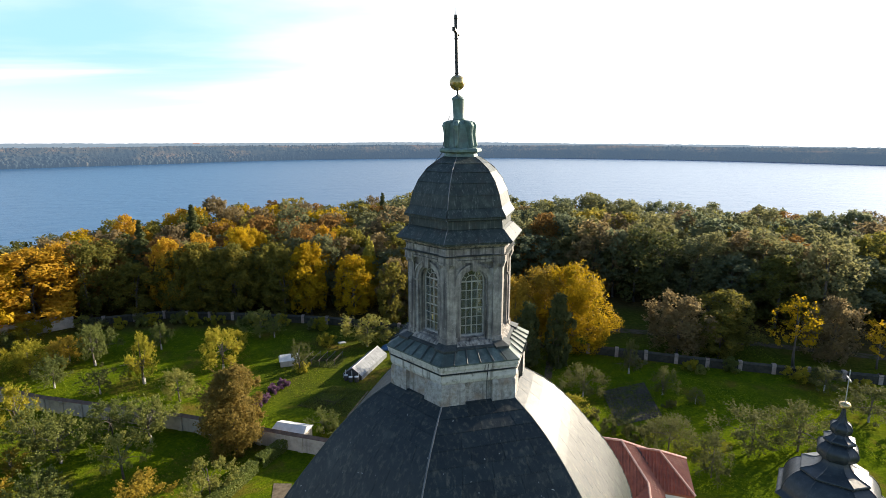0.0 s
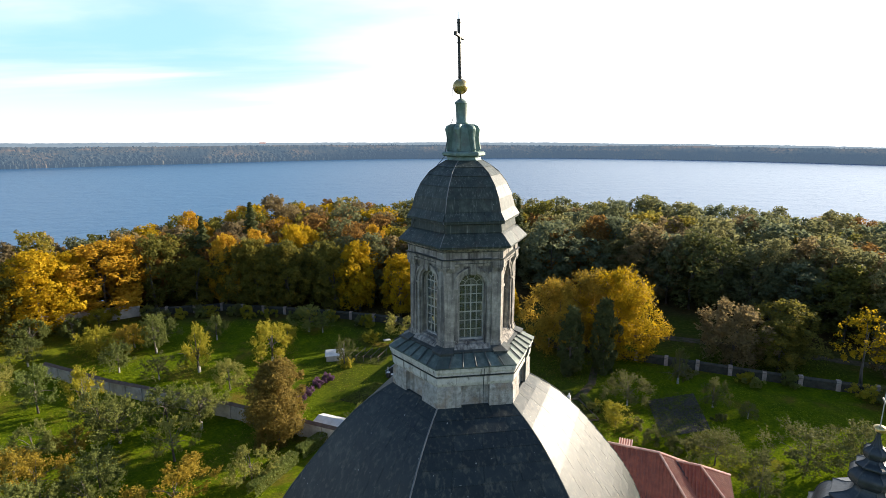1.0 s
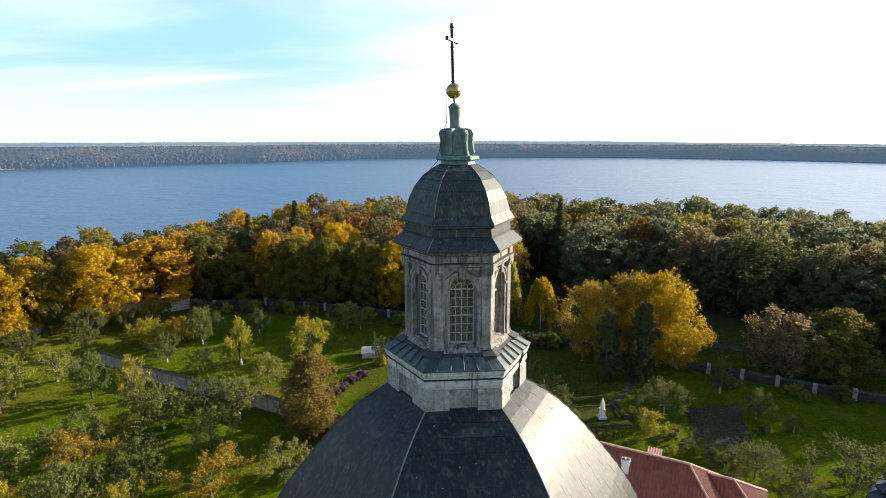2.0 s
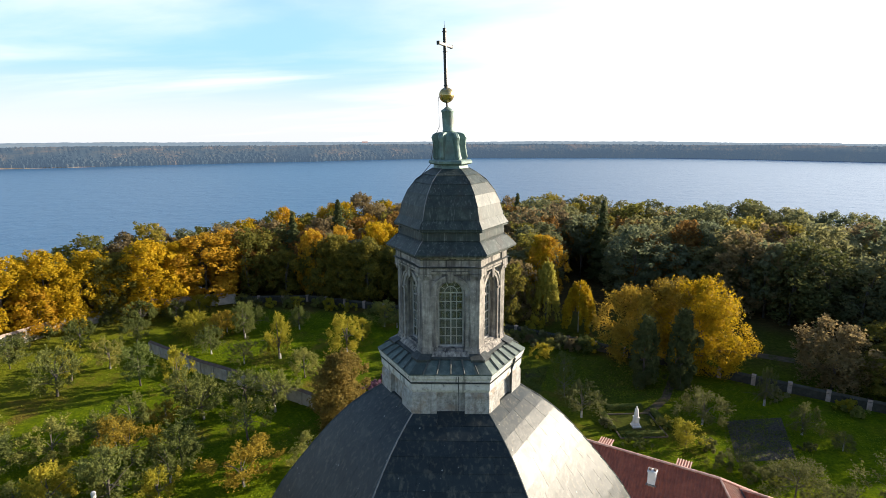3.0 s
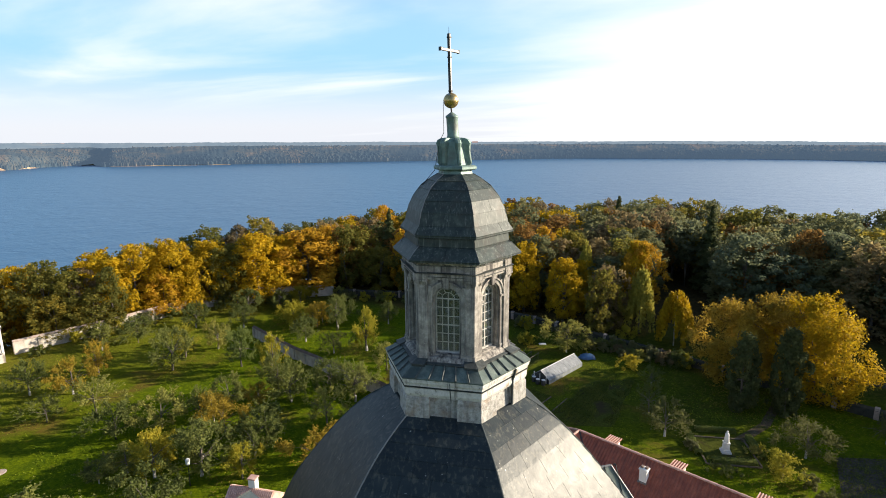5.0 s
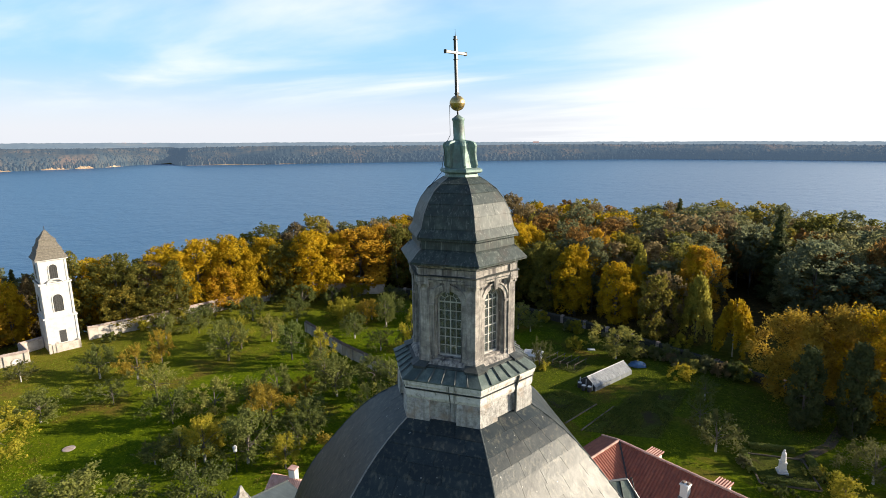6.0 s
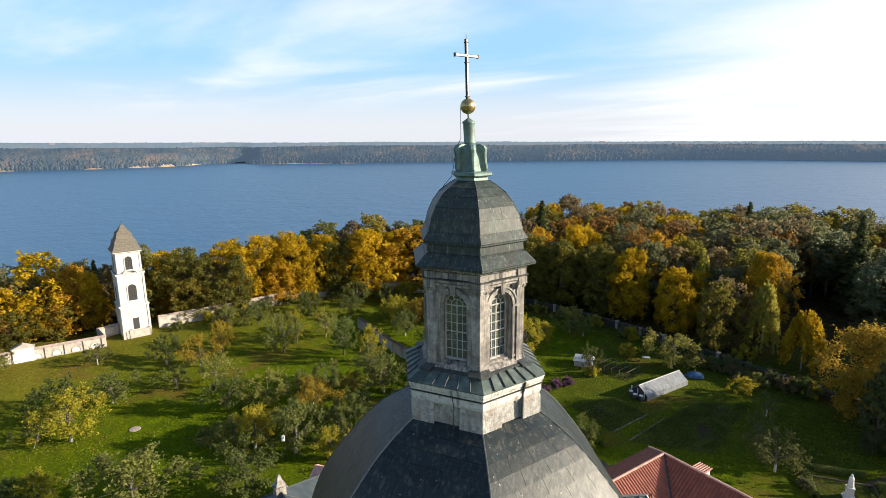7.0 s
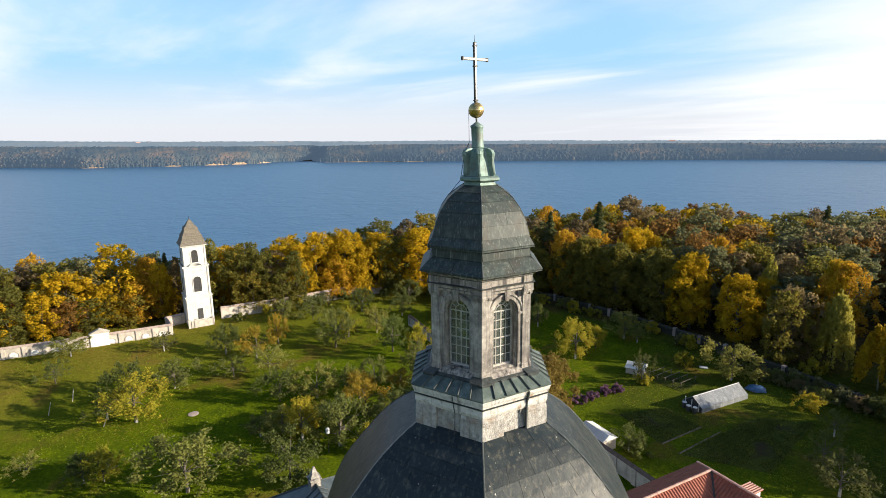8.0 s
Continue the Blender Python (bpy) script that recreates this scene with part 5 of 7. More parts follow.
def small_house():
    t = thing("gate_lodge", (-33.5, 40.0, 0), 15.0, label="small lodge with faded pink tile roof and white chimney", category="house")
    part("lodge_wall", Geo().box(-2.4, 2.4, -1.7, 1.7, 0, 2.7), M["white"], t)
    g = gable_roof(5.4, 4.2, 2.6, 4.3)
    part("lodge_roof", moved(g.mesh("lodge_roof", M["tileold"]), Matrix.Translation((-2.7, 0, 0))), None, t)
    for y in (-2.1, 2.1):
        tiled([(-2.7, y, 2.6), (2.7, y, 2.6), (2.7, 0, 4.3), (-2.7, 0, 4.3)], "tile_slope", M["tileold"], t, 8, 0.24)
    ch = part("chimney", Geo().box(-0.4, 0.4, 0.0, 0.7, 3.6, 5.3), M["white"], t)
    part("chimney_cap", Geo().box(-0.48, 0.48, -0.08, 0.78, 5.3, 5.45), M["tileold"], ch)


small_house()

# ---- bell tower on the garden wall ----


def bell_tower():
    t = thing("bell_tower", (-109.6, 46.2, 0), -10.0, label="slim white three-storey bell tower with steep brown shingle roof", category="tower")
    a, b, c = 2.70, 2.55, 2.33                   # half widths of the storeys
    part("lower_storey", Geo().box(-a, a, -a, a, 0, 8.0), M["towerwhite"], t)
    part("string_course", Geo().box(-a - 0.14, a + 0.14, -a - 0.14, a + 0.14, 7.85, 8.12), M["towerwhite"], t)
    part("middle_storey", Geo().box(-b, b, -b, b, 8.1, 14.9), M["towerwhite"], t)
    part("string_course", Geo().box(-b - 0.17, b + 0.17, -b - 0.17, b + 0.17, 14.6, 14.9), M["towerwhite"], t)
    part("upper_storey", Geo().box(-c, c, -c, c, 14.9, 19.5), M["towerwhite"], t)
    part("eaves_cornice", Geo().box(-c - 0.28, c + 0.28, -c - 0.28, c + 0.28, 19.2, 19.6), M["towerwhite"], t)
    # arched hood of the cornice over the middle window
    g = Geo()
    g.tube([(b + 0.1, 1.3 * math.cos(math.pi * k / 10), 14.72 + 0.80 * math.sin(math.pi * k / 10)) for k in range(11)], 0.17, 6)
    part("cornice_arch", g, M["towerwhite"], t)
    roof = part("tower_roof", Geo().loft([(3.82, 19.40), (3.86, 19.52), (3.44, 19.95), (3.02, 20.60), (2.78, 21.25), (2.86, 21.28), (2.88, 21.38), (2.42, 21.75), (2.06, 22.35), (1.88, 22.90), (1.96, 22.93), (1.97, 23.02), (1.40, 23.40), (0.85, 23.95), (0.50, 24.45), (0.22, 24.7)], sides=4, turn=45), M["shingle"], t, "steep bell-cast shingle roof")
    for r, z in ((3.36, 20.0), (3.12, 20.4), (2.88, 20.85), (2.36, 21.8), (2.08, 22.25), (1.92, 22.65), (1.34, 23.4), (0.92, 23.82), (0.62, 24.2)):
        part("shingle_course", Geo().loft([(r + 0.1, z), (r + 0.06, z + 0.09)], sides=4, turn=45), M["shingle"], roof)
    part("finial", Geo().tube([(0, 0, 24.6), (0, 0, 25.5)], [0.09, 0.03], 6), M["iron"], t)
    for z0, spr, hw, x in ((15.6, 17.7, 0.66, c), (9.1, 11.7, 0.80, b)):
        for i, turn in enumerate((0, -90)):
            m = Matrix.Rotation(radians(turn), 4, "Z")
            pts = arch_points(hw, z0, spr, 10)
            n = len(pts)
            g = Geo().add([m @ Vector((x + 0.012, y, z)) for y, z in pts], [tuple(range(n))])
            win = part("window", g, M["darkvoid"], t, "dark arched louvred opening")
            g = Geo()
            for k in range(1, 9):
                z = z0 + (spr + hw * 0.6 - z0) * k / 9
                g.box(x + 0.015, x + 0.06, -hw, hw, z - 0.02, z + 0.02, m)
            for k in (-1, 0, 1):
                g.box(x + 0.015, x + 0.05, k * hw * 0.5 - 0.03, k * hw * 0.5 + 0.03, z0, spr + hw * 0.75, m)
            part("lattice", g, M["iron"], win)
            h = arch_band(hw, hw + 0.16, x, x + 0.1, z0, spr, 10)
            part("surround", moved(h.mesh("surround", M["towerwhite"]), m), None, win)
    part("door", Geo().box(a + 0.01, a + 0.06, -0.55, 0.55, 2.9, 5.3), M["darkvoid"], t)
    for y in (-2.60, 2.30):
        part("corner_strip", Geo().box(a, a + 0.12, y, y + 0.3, 0.5, 7.8), M["towerwhite"], t)
        part("corner_strip", Geo().box(b, b + 0.12, y * b / a, y * b / a + 0.28, 8.2, 14.5), M["towerwhite"], t)
        part("corner_strip", Geo().box(c, c + 0.1, y * c / a, y * c / a + 0.26, 15.0, 19.2), M["towerwhite"], t)
    g = Geo().box(a + 1.2, a + 1.5, -2.2, 2.4, 0.3, 3.1)
    g.box(a, a + 1.5, 2.1, 2.4, 0.3, 3.0)
    part("porch_wall", g, M["wallold"], t, "stained low porch wall")
    for y in (-2.6, -1.4):
        part("porch_pier", Geo().box(a + 1.15, a + 1.6, y - 0.25, y + 0.25, 0.3, 3.4), M["wallold"], t)


bell_tower()

# ---- garden walls ----


def wall_run(name, points, tall, thick, mat, cap_mat, label, pier=0.0, niche=0.0, pier_mat=None, pier_proud=0.18, pier_up=0.0):
    """A garden wall along a line of points, with tiled coping, piers and blind niches."""
    t = thing(name, (*points[0], height(*points[0])), 0, label=label, category="wall", kind="structure")
    ox, oy = points[0]
    oz = height(ox, oy)
    for (x0, y0), (x1, y1) in zip(points, points[1:]):
        d = math.hypot(x1 - x0, y1 - y0)
        m = Matrix.Translation((x0 - ox, y0 - oy, 0)) @ Matrix.Rotation(math.atan2(y1 - y0, x1 - x0), 4, "Z")
        z0, z1 = height(x0, y0) - oz, height(x1, y1) - oz
        m = m @ Matrix(((1, 0, 0, 0), (0, 1, 0, 0), ((z1 - z0) / d, 0, 1, z0), (0, 0, 0, 1)))
        h = thick / 2
        part("wall_body", Geo().box(-h, d + h, -h, h, -0.6, tall, m), mat, t)
        g = Geo()
        v = [(-h, -h - 0.16, tall - 0.02), (d + h, -h - 0.16, tall - 0.02), (d + h, h + 0.16, tall - 0.02), (-h, h + 0.16, tall - 0.02), (-h, 0, tall + 0.34), (d + h, 0, tall + 0.34)]
        g.add([m @ Vector(p) for p in v], [(0, 1, 5, 4), (2, 3, 4, 5), (1, 2, 5), (3, 0, 4), (0, 3, 2, 1)])
        part("coping", g, cap_mat, t)
        if pier:
            n = max(1, round(d / pier))
            for k in range(n + 1):
                x = d * k / n
                part("pier", Geo().box(x - 0.32, x + 0.32, -h - pier_proud, h + pier_proud, -0.6, tall + pier_up - 0.03, m), pier_mat or mat, t)
                if niche and k < n:
                    pts = arch_points(d / n * 0.22, 0.25, tall * 0.24, 8)
                    for s in (-1, 1):
                        vs = [m @ Vector((x + d / n / 2 + y, s * (h + 0.012), z)) for y, z in pts]
                        ni = part("niche", Geo().add(vs, [tuple(range(len(vs)))]), M["white"], t, "blind arched niche in white plaster")
                        sm = m @ Matrix.Translation((x + d / n / 2, 0, 0)) @ Matrix.Rotation(radians(90 * s), 4, "Z")
                        part("niche_surround", moved(arch_band(d / n * 0.22, d / n * 0.22 + 0.14, h - 0.02, h + 0.10, 0.25, tall * 0.24, 8).mesh("niche_surround", mat), sm), None, ni)
    return t


wall_run("garden_wall", [(-77.5, 81.2), (-61.8, 76.4), (-38.5, 71.6), (-10.5, 64.0)], 2.2, 0.5, M["wallold"], M["copingdark"], "stained plaster wall between orchard and kitchen garden", 3.4)
wall_run("boundary_wall", [(-117.4, -1.0), (-109.3, 24.0), (-105.2, 38.8)], 2.05, 0.55, M["limewall"], M["coping"], "pale boundary wall with blind white arches", 3.1, 1.0)
wall_run("boundary_wall", [(-105.4, 39.0), (-110.6, 39.6), (-111.0, 43.2)], 2.05, 0.5, M["wallold"], M["coping"], "short return of the pale boundary wall")
wall_run("boundary_wall", [(-108.0, 50.8), (-104.2, 66.0), (-101.6, 84.5), (-95.0, 100.0), (-83.0, 113.0)], 2.5, 0.6, M["wallold"], M["coping"], "overgrown pale boundary wall behind the orchard", 4.2)
wall_run("park_wall", [(-83.0, 113.0), (-66.0, 119.5), (-44.5, 118.4), (-28.0, 116.5), (-0.5, 109.1), (26.0, 101.2), (46.0, 95.2), (72.0, 88.8), (110.0, 80.0)], 1.4, 0.5, M["shadedstone"], M["shadedstone"],
         "low dark park wall with pale square posts", 5.4, 0.0, M["coping"], 0.12, 0.45)


def gate():
    t = thing("wall_gate", (-108.6, 26.5, height(-108.6, 26.5)), 74.5, label="white gabled gateway in the boundary wall", category="gate", kind="structure")
    part("gate_block", Geo().box(-1.6, 1.6, -0.5, 0.5, 0, 2.7), M["white"], t)
    g = Geo().add([(-1.85, -0.62, 2.68), (1.85, -0.62, 2.68), (0, -0.62, 3.5), (-1.85, 0.62, 2.68), (1.85, 0.62, 2.68), (0, 0.62, 3.5)], [(0, 1, 2), (3, 5, 4), (0, 2, 5, 3), (1, 4, 5, 2), (0, 3, 4, 1)])
    part("gate_gable", g, M["limewall"], t)


gate()

# ---- kitchen garden ----


def greenhouse():
    p0, p1 = Vector((-17.2, 88.7, 0)), Vector((-14.2, 98.8, 0))
    d = (p1 - p0).length
    t = thing("greenhouse", (p0.x, p0.y, 0), math.degrees(math.atan2(p1.y - p0.y, p1.x - p0.x)), label="low greenhouse of milky corrugated sheets", category="greenhouse")
    w, eave, ridge = 1.75, 0.75, 2.0
    for s in (-1, 1):
        n = 12
        for k in range(n):
            x0, x1 = d * k / n + 0.01, d * (k + 1) / n - 0.01
            g = Geo()
            cuts = 6
            for q in range(cuts):
                xa, xb = x0 + (x1 - x0) * q / cuts, x0 + (x1 - x0) * (q + 1) / cuts
                za, zb = (0.03 if q % 2 else 0.0), (0.0 if q % 2 else 0.03)
                g.add([(xa, s * w, eave + za), (xb, s * w, eave + zb), (xb, 0.02 * s, ridge + zb), (xa, 0.02 * s, ridge + za)], [(0, 1, 2, 3)])
            part("roof_sheet", g, M["polysheet"], t)
        part("side_wall", Geo().box(0, d, s * w - 0.04, s * w + 0.04, 0, eave), M["sheetwhite"] if s > 0 else M["polysheet"], t)
    for x in (0.0, d):
        g = Geo().add([(x, -w, 0.0), (x, w, 0.0), (x, w, eave), (x, 0, ridge - 0.03), (x, -w, eave)], [(0, 1, 2, 3, 4)])
        part("end_wall", g, M["darkvoid"] if x == 0 else M["polysheet"], t)
    for y in (-1.2, 0.1, 1.3):
        part("post", Geo().box(-0.08, 0.02, y - 0.06, y + 0.06, 0, 1.5), M["sheetwhite"], t)
    part("ridge_cap", Geo().tube([(0, 0, ridge + 0.03), (d, 0, ridge + 0.03)], 0.07, 6), M["sheetwhite"], t)


def shed(at, turn, size, wall, roof, label, door=True):
    t = thing("garden_shed", (*at, 0), turn, label=label, category="shed")
    l, w, h, r = size
    part("shed_wall", Geo().box(0, l, -w / 2, w / 2, 0, h), wall, t)
    part("shed_roof", gable_roof(l, w, h, r, over=0.2), roof, t)
    g = Geo().add([(-0.01, -w / 2, h), (-0.01, w / 2, h), (-0.01, 0, r - 0.05)], [(0, 1, 2)])
    part("gable", g, wall, t)
    if door:
        part("door", Geo().box(-0.04, 0.0, -0.5, 0.5, 0, 1.35), M["darkvoid"], t)


greenhouse()
shed((-31.5, 94.3), 20.0, (3.2, 2.6, 1.1, 1.9), M["wallold"], M["sheetwhite"], "little white garden shed with dark door")
shed((-24.2, 70.0), -14.0, (4.6, 2.6, 1.7, 2.3), M["wallold"], M["sheetwhite"], "lean-to shed with pale sheet roof against the wall", False)


def mound(name, at, size, mat, label, category, seed=1):
    rng = random.Random(seed)
    g = Geo()
    n0, rows = 0, 5
    for j in range(rows + 1):
        a = math.pi / 2 * j / rows
        for k in range(12):
            b = 2 * math.pi * k / 12
            q = rng.uniform(0.85, 1.12)
            g.v.append((size[0] * math.cos(a) * math.cos(b) * q, size[1] * math.cos(a) * math.sin(b) * q, size[2] * math.sin(a) * rng.uniform(0.9, 1.1)))
    for j in range(rows):
        for k in range(12):
            p, q = j * 12 + k, j * 12 + (k + 1) % 12
            g.f.append((p, q, q + 12, p + 12))
    ob = new(name, mesh_of(name, g.v, g.f, mat, True))
    ob.matrix_basis = pose(*at, 0, 0, 25)
    return tagged(ob, label, category)


mound("tarpaulin_heap", (-12.7, 102.5, 0), (1.6, 1.1, 0.9), M["tarp"], "heap under a crumpled blue tarpaulin", "tarpaulin")


def plot(points, mat, label, name="vegetable_bed", rise=0.06):
    """A dug bed: a low slab with furrows across it."""
    g = Geo()
    a, b, c, d = [Vector((*p, 0)) for p in points]
    n = max(3, int((b - a).length / 0.8))
    for k in range(n):
        for f0, f1, h0, h1 in ((0, 0.5, 0.0, 1.0), (0.5, 1, 1.0, 0.0)):
            s0, s1 = (k + f0) / n, (k + f1) / n
            p = [a.lerp(b, s0), a.lerp(b, s1), d.lerp(c, s1), d.lerp(c, s0)]
            hh = [h0, h1, h1, h0]
            g.add([(q.x, q.y, rise + 0.05 * e) for q, e in zip(p, hh)], [(0, 1, 2, 3)])
    edge = [a, b, c, d]
    for k in range(4):
        p, q = edge[k], edge[(k + 1) % 4]
        g.add([(p.x, p.y, rise), (q.x, q.y, rise), (q.x, q.y, -0.3), (p.x, p.y, -0.3)], [(0, 1, 2, 3)])
    tagged(new(name, g.mesh(name, mat)), label, "vegetable bed")


plot([(24.5, 85.0), (32.5, 88.5), (31.5, 77.0), (24.0, 74.0)], M["soil"], "freshly dug dark vegetable bed in the grass", rise=0.03)
BEDS = [[(-24.0, 79.0), (-19.8, 85.8), (-14.1, 84.0), (-15.9, 75.7)], [(-12.6, 75.1), (-9.5, 92.6), (-3.0, 97.0), (-3.2, 79.0)], [(-27.5, 93.6), (-26.6, 98.8), (-19.9, 98.4), (-21.0, 93.0)]]
for quad, words in zip(BEDS, ("dark dug vegetable bed with tufts of green", "broad weedy bed in the kitchen garden", "brown bed with bare rows and sticks")):
    plot(quad, M["weedybed"], words, rise=0.02)


def edging(x0, y0, x1, y1):
    g = Geo().box(0, math.hypot(x1 - x0, y1 - y0), -0.10, 0.10, -0.1, 0.13)
    ob = new("bed_edging", bevelled(g.mesh("bed_edging", M["trodden"]), 0.02))
    ob.matrix_basis = pose(x0, y0, 0, 0, 0, math.degrees(math.atan2(y1 - y0, x1 - x0)))
    tagged(ob, "pale concrete edging of the garden bed", "edging")


edging(-15.6, 75.7, -13.8, 84.0)
edging(-12.9, 75.1, -11.3, 84.7)
for k in range(5):
    g = Geo().tube([(-27.2 + 1.4 * k, 94.0, 1.0), (-26.4 + 1.4 * k, 98.4, 1.05)], 0.05, 5)
    for y, x in ((94.2, -27.1), (98.2, -26.5)):
        g.tube([(x + 1.4 * k, y, 0.0), (x + 1.4 * k, y, 1.1)], 0.05, 5)
    tagged(new("bean_frame", g.mesh("bean_frame", M["bark"])), "low stick frame over a bare garden row", "frame")


def barrel(x, y, h):
    t = thing("water_barrel", (x, y, 0), 0, label="dark water barrel with a pale lid by the greenhouse", category="barrel")
    part("barrel_body", Geo().loft([(0.30, 0), (0.36, 0.1), (0.38, h * 0.5), (0.36, h - 0.06), (0.33, h)], sides=12), M["darkvoid"], t, smooth=True)
    part("lid", Geo().loft([(0.35, h), (0.35, h + 0.05), (0.1, h + 0.09)], sides=12), M["sheetwhite"], t)


barrel(-18.2, 88.2, 0.9)
barrel(-17.3, 87.6, 0.85)
barrel(-16.3, 87.6, 0.9)
slab = new("stone_slab", bevelled(Geo().box(-0.7, 0.7, -0.45, 0.45, 0, 0.18).mesh("stone_slab", M["sheetwhite"]), 0.03))
slab.matrix_basis = pose(-22.4, 105.2, 0.0, 0, 0, 30)
tagged(slab, "pale stone slab lying in the grass", "slab")
well = new("well_cover", Geo().loft([(0.80, -0.1), (0.80, 0.05), (0.74, 0.08), (0.45, 0.08), (0.42, 0.11), (0.05, 0.12)], sides=20).mesh("well_cover", M["coping"]))
well.matrix_basis = pose(-69.6, 31.2, 0.0)
tagged(well, "round concrete well cover in the orchard grass", "well cover")
for x, y, tip in ((-84.6, 14.4, 18), (-87.0, 18.0, 12), (-75.0, 20.0, 24)):
    ob = new("stake", Geo().tube([(0, 0, -0.2), (0, 0.05, 1.3), (0.05, 0, 2.5)], [0.07, 0.06, 0.04], 6).mesh("stake", M["limed"]))
    ob.matrix_basis = pose(x, y, height(x, y), 0, tip, 40)
    tagged(ob, "weathered pale wooden stake leaning in the grass", "stake")


def lamp_post():
    t = thing("lamp_post", (-45.6, 41.0, 0), 20, label="slim garden lamp post with a white lantern", category="lamp")
    part("pole", Geo().tube([(0, 0, -0.2), (0, 0, 0.4), (0, 0, 2.9)], [0.09, 0.06, 0.04], 8), M["iron"], t)
    part("lantern_head", Geo().loft([(0.10, 2.85), (0.24, 2.95), (0.27, 3.55), (0.18, 3.68), (0.03, 3.75)], sides=10), M["white"], t, "white lamp glass")


lamp_post()


def monument():
    t = thing("monument", (11.7, 79.6, 0), 20.0, label="white statue on a stepped plinth in a small memorial garden", category="statue")
    g = Geo().loft([(0.85, 0), (0.85, 0.25), (0.68, 0.27), (0.68, 0.5), (0.52, 0.55), (0.48, 1.4), (0.58, 1.45), (0.58, 1.55)], sides=4, turn=45)
    part("plinth", g, M["white"], t)
    g = Geo().loft([(0.32, 1.53), (0.34, 1.8), (0.28, 2.3), (0.27, 2.6), (0.22, 2.8), (0.10, 2.88), (0.13, 3.0), (0.115, 3.12), (0.03, 3.2)], sides=10)
    part("statue", g, M["white"], t, "plain white robed statue", smooth=True)
    bed = thing("memorial_bed", (11.7, 79.8, 0), 20.0, label="square kerbed bed of dark plants round the monument", category="flower bed")
    part("earth", Geo().box(-3.0, 3.0, -3.4, 3.2, -0.2, 0.05), M["weedybed"], bed)
    for k in range(4):
        m = Matrix.Rotation(radians(90 * k), 4, "Z")
        part("kerb", Geo().box(-3.3, 3.3, -3.45, -3.25, -0.2, 0.16, m), M["trodden"], bed)


monument()
g = Geo()
for (x0, y0), (x1, y1) in (((-18.5, 52.0), (-20.3, 59.5)),):
    g.add([(x0 - 1.1, y0, 0.04), (x0 + 1.1, y0, 0.04), (x1 + 1.1, y1, 0.04), (x1 - 1.1, y1, 0.04)], [(0, 1, 2, 3)])
tagged(new("path", g.mesh("path", M["trodden"])), "pale trodden path beside the church", "path", kind="structure")
g = Geo()
pts = [(27.0, 114.0), (40.0, 111.5), (58.0, 106.0), (80.0, 99.0), (110.0, 92.0)]
for (x0, y0), (x1, y1) in zip(pts, pts[1:]):
    g.add([(x0, y0, 0.05), (x1, y1, 0.05), (x1 + 0.8, y1 + 2.6, 0.05), (x0 + 0.8, y0 + 2.6, 0.05)], [(0, 1, 2, 3)])
tagged(new("park_path", g.mesh("park_path", M["earthpath"])), "gravel path through the park behind the wall", "path", kind="structure")
g = Geo()
lane = [(13.2, 83.6), (14.6, 86.2), (16.5, 90.0), (18.0, 97.0)]
for (x0, y0), (x1, y1) in zip(lane, lane[1:]):
    g.add([(x0 - 0.6, y0 + 0.3, 0.05), (x0 + 0.6, y0 - 0.3, 0.05), (x1 + 0.6, y1 - 0.3, 0.05), (x1 - 0.6, y1 + 0.3, 0.05)], [(0, 1, 2, 3)])
tagged(new("garden_path", g.mesh("garden_path", M["earthpath"])), "narrow trodden path past the monument", "path", kind="structure")

# ---- trees ----


def leaf_cards(pos, nrm, size, rng, long=1.0, hang=False, turn=0.75):
    """Three-cornered leaf sprays at pos facing roughly nrm."""
    n = len(pos)
    nrm = nrm + rng.normal(0, turn, (n, 3))
    nrm /= np.linalg.norm(nrm, axis=1)[:, None] + 1e-9
    ref = np.tile([0.0, 0.0, 1.0], (n, 1)) + rng.normal(0, 0.12 if hang else 0.9, (n, 3))
    u = np.cross(ref, nrm)
    u /= np.linalg.norm(u, axis=1)[:, None] + 1e-9
    w = np.cross(nrm, u)
    s = size * rng.uniform(0.6, 1.3, (n, 1))
    a, b = u * s * 0.5, w * s * 0.5 * long
    k = rng.uniform(-0.7, 0.7, (n, 1))
    bend = nrm * s * 0.15
    v = np.stack([pos - a * 1.1 - b * 0.8, pos + a * 1.1 - b * (0.8 + 0.5 * k), pos + a * k + b * 1.25 + bend], 1).reshape(-1, 3)
    return v


def cards_mesh(name, v, mat):
    n = len(v) // 3
    me = bpy.data.meshes.new(name)
    me.vertices.add(len(v))
    me.vertices.foreach_set("co", v.astype(np.float32).ravel())
    me.loops.add(len(v))
    me.loops.foreach_set("vertex_index", np.arange(len(v), dtype=np.int32))
    me.polygons.add(n)
    me.polygons.foreach_set("loop_start", np.arange(0, len(v), 3, dtype=np.int32))
    me.materials.append(mat)
    me.update(calc_edges=True)
    return me


def unit(rng, n):
    d = rng.normal(0, 1, (n, 3))
    return d / np.linalg.norm(d, axis=1)[:, None]


